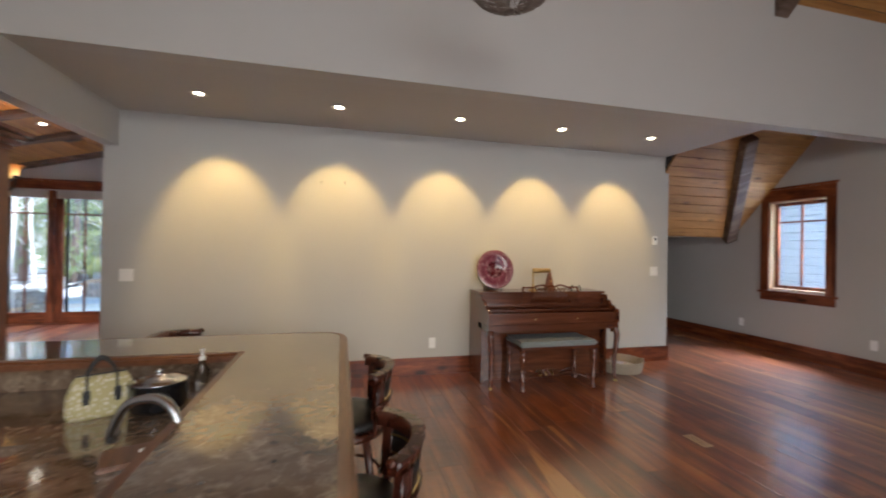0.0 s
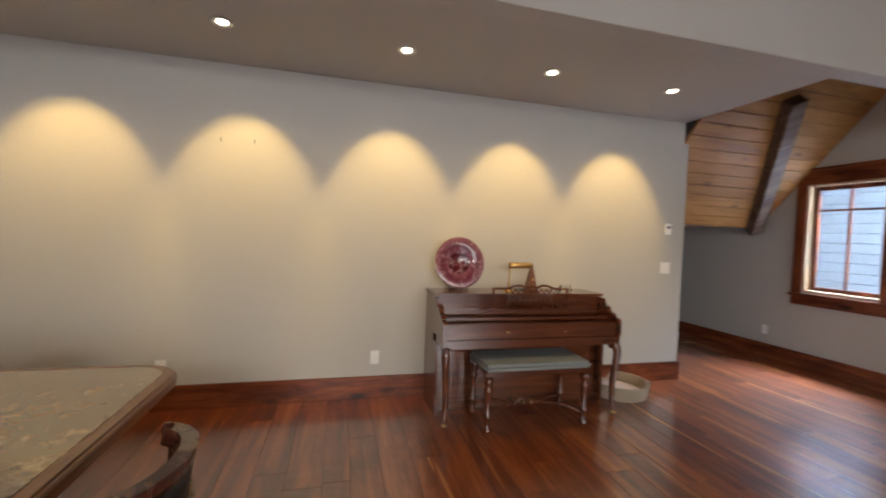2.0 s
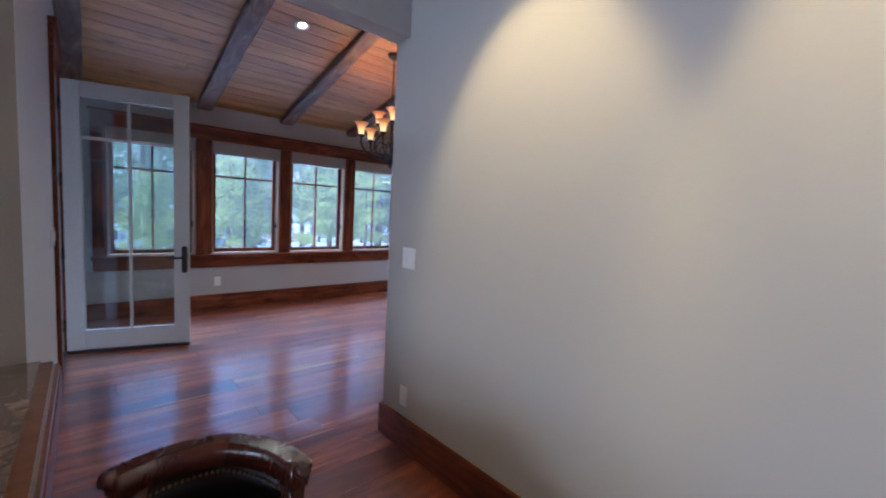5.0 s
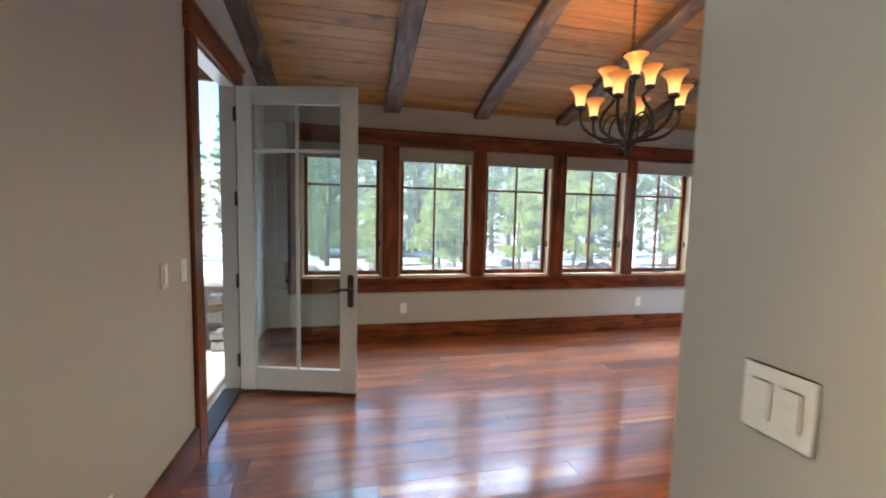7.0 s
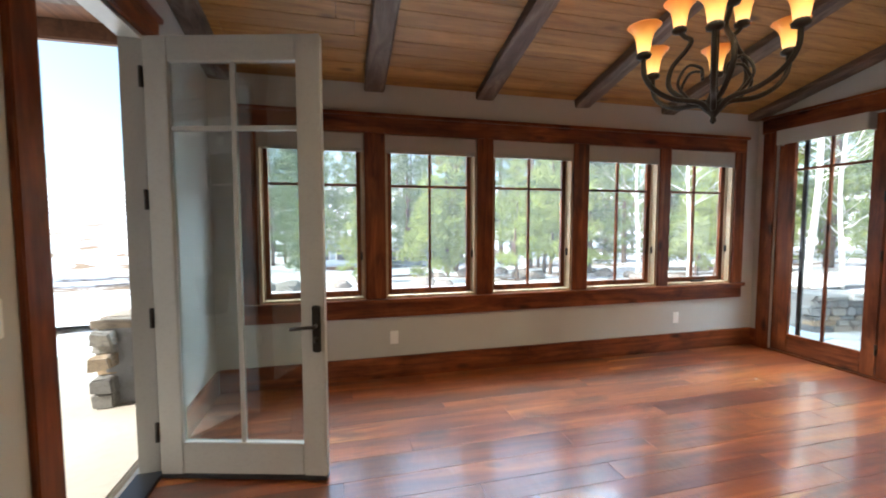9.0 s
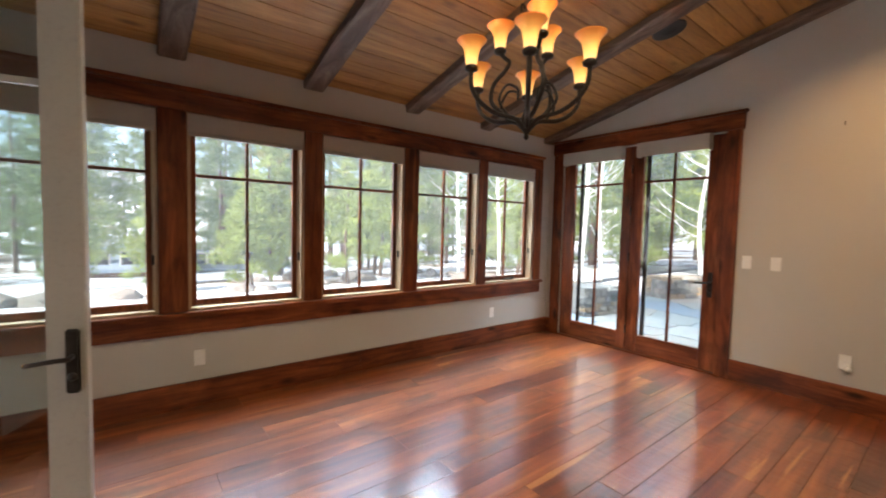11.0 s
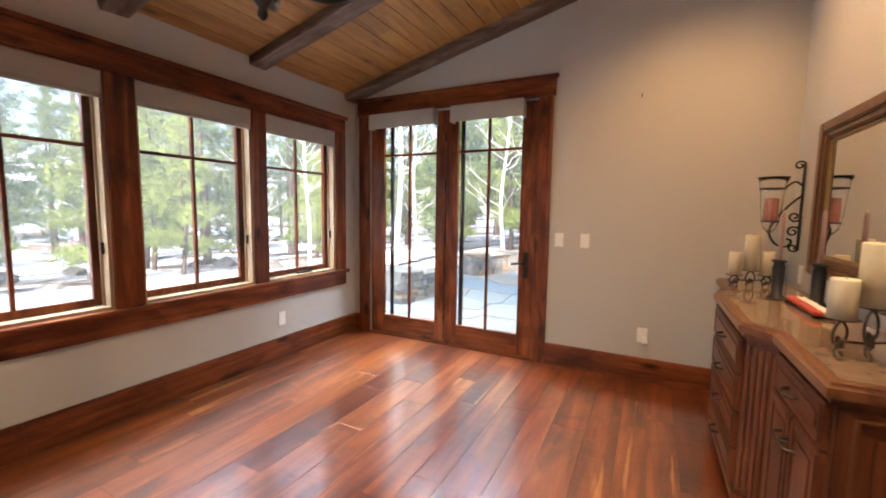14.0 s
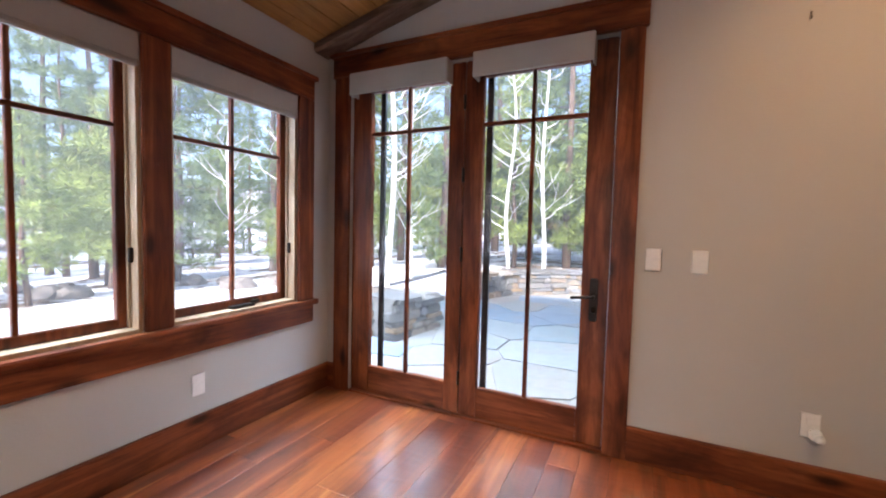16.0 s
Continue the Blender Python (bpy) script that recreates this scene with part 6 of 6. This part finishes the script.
for x, y, s, k in ((-14.7, 6.35, 0.85, 0), (-17.2, 7.6, 1.0, 1), (-14.2, 9.1, 0.72, 1), (-13.6, 10.9, 0.78, 1), (-16.4, 11.6, 1.0, 1), (-15.6, 4.2, 0.7, 0), (-11.6, 14.4, 0.8, 1), (-6.9, 18.2, 1.1, 1), (-4.6, 18.6, 1.0, 0), (-9.6, 19.5, 1.2, 1), (-5.6, 20.4, 1.2, 1), (-3.0, 19.4, 1.1, 1), (-18.5, 12.5, 1.1, 1), (-19.0, 4.9, 0.8, 0), (-13.0, 15.2, 0.9, 0), (-21, 9.0, 1.1, 0), (-22, 2.2, 0.9, 1), (-9.0, 17.5, 0.8, 0), (-2.2, 20.5, 0.9, 1), (-24, 15, 1.2, 1)):
    plant(SMALL[k], x, y, s, rt.uniform(0, 360))
for x, y, s, k in ((-7.75, 12.3, 1.05, 0), (-6.3, 15.6, 0.9, 1), (-5.45, 15.6, 0.95, 1), (-3.4, 16.6, 0.95, 0), (-11.5, 13.2, 0.9, 0), (-12.6, 12.4, 0.9, 1), (-8.3, 14.0, 0.85, 1)):
    plant(ASPEN[k], x, y, s, rt.uniform(0, 360))
for x, y, s in ((-8.6, 16.5, 0.9), (-5.4, 19.0, 1.0), (-1.4, 19.0, 0.9), (-11.6, 17.0, 0.9), (-7.3, 22, 1.1), (-3.4, 23, 1.1)):
    plant(TALL[2], x, y, s, rt.uniform(0, 360))
for p in TALL + SMALL + ASPEN:
    for o in (*p.children_recursive, p):
        bpy.data.objects.remove(o)

# boulders and low scrub in the snow
ROCK = plain("granite_rock", (0.28, 0.25, 0.22), (0.16, 0.13, 0.11), 0.85, 3, 0, 0.8, 20)
rr = random.Random(3)
for k in range(22):
    x, y = rr.uniform(-19, -11), rr.uniform(-1, 14)
    bm = bmesh.new()
    bmesh.ops.create_icosphere(bm, subdivisions=2, radius=1)
    s = rr.uniform(0.15, 0.42)
    for v in bm.verts:
        v.co *= s * (1 + 0.35 * noise.noise(v.co * 1.4 + Vector((k * 3, 0, 0))))
        v.co.z *= 0.65
    ob = tagged(part("boulder", bm, ROCK), "grey granite boulder in patchy snow", "boulder", "boulders")
    ob.location = (x, y, lie(x, y) + s * 0.2)


def cabin(x, y, z, w, d, h, turn, roof_mat, wall_mat, label):
    """A far house with a gabled roof."""
    t = thing("house", label, "house", pose(x, y, z, 0, 0, turn))
    part("wall", box(-w / 2, w / 2, -d / 2, d / 2, 0, h, bev=0.02), wall_mat, t)
    bm = bmesh.new()
    e, rz = 0.5, h + d * 0.30
    for s in (-1, 1):
        vs = [bm.verts.new((xx, yy, zz + dz)) for dz in (0, 0.14) for xx, yy, zz in ((-w / 2 - e, s * (d / 2 + e), h - 0.25), (w / 2 + e, s * (d / 2 + e), h - 0.25), (w / 2 + e, 0, rz), (-w / 2 - e, 0, rz))]
        for q in ((0, 1, 2, 3), (4, 5, 6, 7), (0, 1, 5, 4), (1, 2, 6, 5), (2, 3, 7, 6), (3, 0, 4, 7)):
            bm.faces.new([vs[k] for k in q])
    part("roof", bm, roof_mat, t)
    bm = bmesh.new()
    for s in (-1, 1):
        bm.faces.new([bm.verts.new((s * w / 2, -d / 2, h)), bm.verts.new((s * w / 2, d / 2, h)), bm.verts.new((s * w / 2, 0, rz))])
    part("gable", bm, wall_mat, t)
    for k in range(3):
        a = -w / 2 + w * (k + 0.5) / 3
        win = part("window", box(a - 0.5, a + 0.5, -d / 2 - 0.06, -d / 2 + 0.02, 1.0, 2.2, bev=0.01), DOORGREY, t)
        part("pane", box(a - 0.42, a + 0.42, -d / 2 - 0.075, -d / 2 - 0.05, 1.08, 2.12), BLACK, win)
    return t


SLATE = plain("blue_grey_roof", (0.20, 0.25, 0.31), (0.15, 0.19, 0.24), 0.6, 3, 0.1, 0.3, 12)
SIDING = wood("brown_siding", (0.10, 0.045, 0.025), (0.17, 0.075, 0.04), (0.23, 0.11, 0.06), "x", 0.7)
cabin(-31, 4.1, lie(-31, 4.1) - 0.6, 4.2, 3.0, 1.3, 75, SLATE, SIDING, "small brown cabin with a blue-grey roof downhill")
cabin(-32, 8.6, lie(-32, 8.6) - 0.9, 3.0, 2.6, 1.3, 60, SLATE, SIDING, "small brown cabin with a blue-grey roof downhill")
cabin(-6, 42, lie(-6, 42), 9, 7, 3.0, 8, SIDING, SIDING, "red-brown timber house among the trees")

wing = thing("side_wing", "grey lapped-siding wing of the house past the alcove window", "house")
GREYSID = plain("grey_siding", (0.36, 0.39, 0.43), (0.30, 0.33, 0.37), 0.7, 3, 0, 0.2, 30)
for k in range(26):
    part("siding_board", box(9.0, 9.12, 0.5, 10.5, -0.1 + 0.16 * k, 0.055 + 0.16 * k, m=Matrix.Translation((9.06, 0, 0.16 * k)) @ Matrix.Rotation(0.12, 4, "Y") @ Matrix.Translation((-9.06, 0, -0.16 * k))), GREYSID, wing)

# terrace: flagstones, low dry-stone walls
CONC = plain("pale_paving", (0.40, 0.35, 0.29), (0.34, 0.30, 0.25), 0.7, 1.5, 0, 0.3, 20)
FLAG, fnt, fpr = nodes_of("mixed_flagstone")
fv, foi = coords(fnt, (1, 1, 1), True)
f1, f2 = noise_node(fnt, fv, 1.6, 5, 0.6, 0.8), noise_node(fnt, fv, 14, 4, 0.6)
fcol = ramp(fnt, foi.outputs["Random"], [(0.0, (0.20, 0.26, 0.31)), (0.35, (0.27, 0.32, 0.35)), (0.6, (0.33, 0.31, 0.27)), (0.8, (0.22, 0.29, 0.30)), (1.0, (0.38, 0.36, 0.33))]).outputs[0]
fcol = mix(fnt, fcol, (0.36, 0.27, 0.18), ramp(fnt, f1.outputs[0], [(0.5, (0, 0, 0)), (0.72, (0.6, 0.6, 0.6))]).outputs[0])
fnt.links.new(mix(fnt, fcol, (0.13, 0.15, 0.17), ramp(fnt, f2.outputs[0], [(0.5, (0, 0, 0)), (0.8, (0.5, 0.5, 0.5))]).outputs[0]), fpr.inputs["Base Color"])
fpr.inputs["Roughness"].default_value = 0.65
bump(fnt, f2.outputs[0], fpr, 0.4, 0.01)

terr = struct("pavement", prism([(-9, 8.06), (1.5, 8.06), (1.5, 14.2), (-4.3, 14.1), (-5.6, 13.2), (-6.6, 12.0), (-9, 10.2)], -0.14, -0.045), CONC, "terrace of large blue-grey flagstones", "pavement")
rp = random.Random(9)


def clipped(poly, p, q):
    """The side of a polygon nearer to p than to q."""
    mid, n = (p + q) / 2, q - p
    out = []
    for a, b in zip(poly, poly[1:] + poly[:1]):
        da, db = (a - mid).dot(n), (b - mid).dot(n)
        if da <= 0:
            out.append(a)
        if da * db < 0:
            out.append(a + (b - a) * (da / (da - db)))
    return out


sites = [Vector((-8.2 + i * 0.85 + rp.uniform(-0.34, 0.34), 8.3 + j * 0.72 + rp.uniform(-0.3, 0.3))) for i in range(11) for j in range(9)]
for p in sites:
    cell = [p + Vector(d) for d in ((-0.9, -0.9), (0.9, -0.9), (0.9, 0.9), (-0.9, 0.9))]
    for q in sites:
        if q is not p and (q - p).length < 2.6 and cell:
            cell = clipped(cell, p, q)
    ring = [p + (v - p) * 0.978 for v in cell]
    if len(ring) < 3 or not all(8.06 < v.y < 14.0 - max(0, -4.5 - v.x) * 0.85 and -8.8 < v.x < 1.4 for v in ring):
        continue
    n = len(ring)
    top = -0.034 + rp.uniform(0, 0.008)
    vs = [(v.x, v.y, -0.05) for v in ring] + [(v.x, v.y, top) for v in ring]
    me = bpy.data.meshes.new("flagstone")
    me.from_pydata(vs, [], [tuple(range(n, 2 * n))] + [(k, (k + 1) % n, n + (k + 1) % n, n + k) for k in range(n)])
    me.materials.append(FLAG)
    new("flagstone", me).parent = terr

STONE, snt, spr = nodes_of("ledge_stone")
sv, soi = coords(snt, (1, 1, 1), True)
s1, s2 = noise_node(snt, sv, 5, 5, 0.6), noise_node(snt, sv, 30, 4)
sc = ramp(snt, soi.outputs["Random"], [(0.0, (0.14, 0.13, 0.12)), (0.35, (0.27, 0.25, 0.22)), (0.6, (0.36, 0.24, 0.13)), (0.8, (0.22, 0.22, 0.23)), (1.0, (0.42, 0.37, 0.30))]).outputs[0]
snt.links.new(mix(snt, sc, (0.09, 0.08, 0.07), ramp(snt, s1.outputs[0], [(0.5, (0, 0, 0)), (0.75, (0.7, 0.7, 0.7))]).outputs[0]), spr.inputs["Base Color"])
spr.inputs["Roughness"].default_value = 0.9
bump(snt, s2.outputs[0], spr, 0.6, 0.02)
CHIP = []
for k in range(6):
    bm = box(-0.5, 0.5, -0.5, 0.5, -0.5, 0.5, bev=0.09)
    for v in bm.verts:
        v.co += Vector((noise.noise(v.co * 1.7 + Vector((k, 0, 0))), noise.noise(v.co * 1.7 + Vector((0, k, 5))), noise.noise(v.co * 1.7 + Vector((9, 0, k))))) * 0.13
    me = bpy.data.meshes.new("stone")
    bm.to_mesh(me)
    bm.free()
    me.materials.append(STONE)
    CHIP.append(me)
rs = random.Random(21)


def stone_wall(line, h, thick, label, base=-0.05, name="stone_wall"):
    """Dry-stone courses along a line of (x, y), with a cap of slabs."""
    t = thing(name, label, "stone wall", kind="structure")
    for (xa, ya), (xb, yb) in zip(line, line[1:]):
        L = math.hypot(xb - xa, yb - ya)
        ang = math.degrees(math.atan2(yb - ya, xb - xa))
        z = base
        core = part("core", box(0, L, -thick * 0.38, thick * 0.38, 0, h - 0.05), STONE, t)
        core.matrix_world = pose(xa, ya, base, 0, 0, ang)
        while z < base + h - 0.07:
            ch = rs.choice((0.055, 0.07, 0.09, 0.11))
            ch = min(ch, base + h - 0.05 - z)
            s = -rs.random() * 0.1
            while s < L:
                w = rs.uniform(0.12, 0.36)
                for side in (-1, 1):
                    o = new("stone", rs.choice(CHIP))
                    c = pose(xa, ya, 0, 0, 0, ang) @ Vector((min(max(s + w / 2, 0.04), L - 0.02), side * (thick * 0.36 + rs.uniform(-0.012, 0.015)), z + ch / 2))
                    o.matrix_world = Matrix.Translation(c) @ Matrix.Rotation(radians(ang) + rs.uniform(-0.05, 0.05), 4, "Z") @ Matrix.Diagonal((w * 0.97, thick * 0.34, ch * 0.95, 1))
                    o.parent = t
                s += w
            z += ch
        s = 0
        while s < L - 0.02:
            w = min(rs.uniform(0.35, 0.6), L - s)
            o = new("cap_stone", rs.choice(CHIP))
            c = pose(xa, ya, 0, 0, 0, ang) @ Vector((s + w / 2, 0, base + h - 0.02))
            o.matrix_world = Matrix.Translation(c) @ Matrix.Rotation(radians(ang), 4, "Z") @ Matrix.Diagonal((w * 0.985, thick * 1.18, 0.07, 1))
            o.parent = t
            s += w
    return t


stone_wall([(-7.6, 9.78), (-6.05, 9.78)], 0.44, 0.42, "low dry-stone terrace wall with slab caps")
stone_wall([(-5.85, 9.25), (-5.74, 10.05)], 0.46, 0.46, "square dry-stone end pier of the terrace wall")
stone_wall([(-5.95, 12.2), (-5.6, 13.15), (-4.6, 13.95), (-3.0, 14.35), (-1.4, 14.3)], 0.45, 0.42, "low dry-stone terrace wall with slab caps")

# covered terrace on the south side
struct("terrace_slab", box(-6.8, -1.7, -3.4, 2.36, -0.12, -0.02, bev=0.01), CONC, "pale stone slab of the covered terrace", "pavement")
stone_wall([(-5.95, 1.95), (-5.42, 1.95)], 0.62, 0.42, "square dry-stone terrace pillar", -0.02, "stone_pillar")
CLAY = plain("grey_clay", (0.20, 0.18, 0.16), (0.14, 0.125, 0.11), 0.75, 10, 0, 0.3, 60)
stone_wall([(-2.42, 0.55), (-2.42, 1.72)], 0.36, 0.44, "low dry-stone bench against the terrace wall", -0.02, "stone_bench")
for x, y, z, s in ((-2.42, 1.0, 0.375, 0.85), (-2.42, 1.42, 0.375, 0.85), (-2.86, 1.62, -0.02, 1.0)):
    pt = thing("planter_pot", "tapered grey clay planter on the terrace", "planter", Matrix.Translation((x, y, z)) @ Matrix.Diagonal((s, s, s, 1)), "terrace planters")
    part("pot", lathe([(0.12, 0), (0.14, 0.01), (0.19, 0.40), (0.205, 0.41), (0.205, 0.45), (0.18, 0.45), (0.17, 0.40), (0.003, 0.39)], 26), CLAY, pt)
    part("rim", lathe([(0.195, 0.425), (0.215, 0.43), (0.215, 0.455), (0.195, 0.46)], 26), CLAY, pt)
kw = thing("window_7", "grey painted six-light window in the terrace wall", "window", kind="structure")
kx, ky0, ky1, kz0, kz1 = -1.793, 0.36, 1.62, 0.62, 2.18
part("window_frame", boxes((kx - 0.05, kx, ky0 - 0.07, ky0, kz0 - 0.07, kz1 + 0.07), (kx - 0.05, kx, ky1, ky1 + 0.07, kz0 - 0.07, kz1 + 0.07), (kx - 0.05, kx, ky0, ky1, kz0 - 0.07, kz0), (kx - 0.05, kx, ky0, ky1, kz1, kz1 + 0.07), bev=0.004), DOORGREY, kw)
for k in range(3):
    a, b = ky0 + 0.42 * k, ky0 + 0.42 * (k + 1)
    if k:
        part("muntin", box(kx - 0.035, kx - 0.008, a - 0.012, a + 0.012, kz0, kz1, bev=0.004), DOORGREY, kw)
    part("muntin", box(kx - 0.033, kx - 0.008, a + 0.012, b - 0.012, 1.79, 1.815, bev=0.004), DOORGREY, kw)
    for z0, z1 in ((kz0, 1.79), (1.815, kz1)):
        part("pane", box(kx - 0.016, kx - 0.006, a + 0.012, b - 0.012, z0, z1), ENAMEL, kw, "dark reflecting pane")
wl = thing("wall_lantern", "small dark iron wall lantern with frosted glass", "wall lamp", Matrix.Translation((kx, 0.62, 2.36)))
part("bracket", sweep(smooth_line([(0, 0, 0.06), (-0.05, 0, 0.10), (-0.10, 0, 0.08), (-0.10, 0, 0.05)], 4), 0.008, 6), IRON, wl)
part("cap", lathe([(0.075, 0.0), (0.078, 0.008), (0.02, 0.05), (0.006, 0.055)], 4, Matrix.Translation((-0.10, 0, 0))), IRON, wl)
part("glass", lathe([(0.03, -0.11), (0.035, -0.105), (0.058, 0.0)], 4, Matrix.Translation((-0.10, 0, 0))), WHITE, wl, "frosted glass body")
struct("terrace_roof", boxes((-5.1, -1.8, -0.6, 2.44, 2.62, 2.75), (-5.16, -5.1, -0.66, 2.44, 2.5, 2.75), (-5.1, -1.8, -0.66, -0.6, 2.5, 2.75), bev=0.01), SIDING, "dark timber roof over the terrace", "roof")
for x in (-4.5, -3.4, -2.4):
    struct("terrace_beam", box(x - 0.07, x + 0.07, -0.6, 2.44, 2.48, 2.62, bev=0.01), BEAM, "dark timber terrace beam", "beam")

# ---- floor planks ----


def plank_mesh(w, l, h=0.02, c=0.0008):
    g = 0.0007
    x, y = w / 2 - g, l / 2 - g
    vs = [(-x, -y, -h), (x, -y, -h), (x, y, -h), (-x, y, -h), (-x, -y, -c), (x, -y, -c), (x, y, -c), (-x, y, -c), (-x + c, -y + c, 0), (x - c, -y + c, 0), (x - c, y - c, 0), (-x + c, y - c, 0)]
    fs = [(8, 9, 10, 11), (4, 5, 9, 8), (5, 6, 10, 9), (6, 7, 11, 10), (7, 4, 8, 11), (0, 1, 5, 4), (1, 2, 6, 5), (2, 3, 7, 6), (3, 0, 4, 7)]
    return vs, fs


rnd = random.Random(5)
floor = struct("floor", boxes((-1.7, 6.9, -4.6, 8.05, -0.12, -0.022), (-5.4, -1.7, 2.56, 8.05, -0.12, -0.022), (-4.315, -3.565, 2.44, 2.56, -0.12, -0.003)), BLACK, "floor of wide glossy walnut planks", "floor")
LENGTHS = (0.75, 1.05, 1.4, 1.8, 2.3)
cache, rest_v, rest_f, count = {}, [], [], 0
x = WX
while x < 6.75:
    w = rnd.choice((0.15, 0.178, 0.2, 0.2))
    dining = x + w / 2 < -1.70
    y0, y1 = (SY, NY) if dining else (-4.45, PY if x < 4.4 else 7.6)
    if x + w / 2 > 6.30:
        y1 = 2.62
    y = y0 - rnd.random() * 0.9
    while y < y1:
        l = rnd.choice(LENGTHS)
        a, b = max(y, y0), min(y + l, y1)
        y += l
        if b - a < 0.004:
            continue
        near = dining or (a < PY and b > 2.0 and x < 4.6) or (b > 1.2 and x > 0.5)
        key = (w, round(b - a, 3))
        if near and count < 300:
            if key not in cache:
                me = bpy.data.meshes.new("plank")
                me.from_pydata(*[plank_mesh(*key)[0], [], plank_mesh(*key)[1]])
                me.materials.append(FLOOR_WOOD)
                cache[key] = me
            ob = new("plank", cache[key])
            ob.location = (x + w / 2, (a + b) / 2, (rnd.random() - 0.5) * 0.0002)
            ob.parent = floor
            count += 1
        else:
            vs, fs = plank_mesh(*key)
            o = len(rest_v)
            rest_v += [(v[0] + x + w / 2, v[1] + (a + b) / 2, v[2]) for v in vs]
            rest_f += [tuple(k + o for k in f) for f in fs]
    x += w
me = bpy.data.meshes.new("planks")
me.from_pydata(rest_v, [], rest_f)
me.materials.append(FLOOR_WOOD)
rest = new("planks", me)
rest.parent = floor
tagged(rest, kind="stuff")
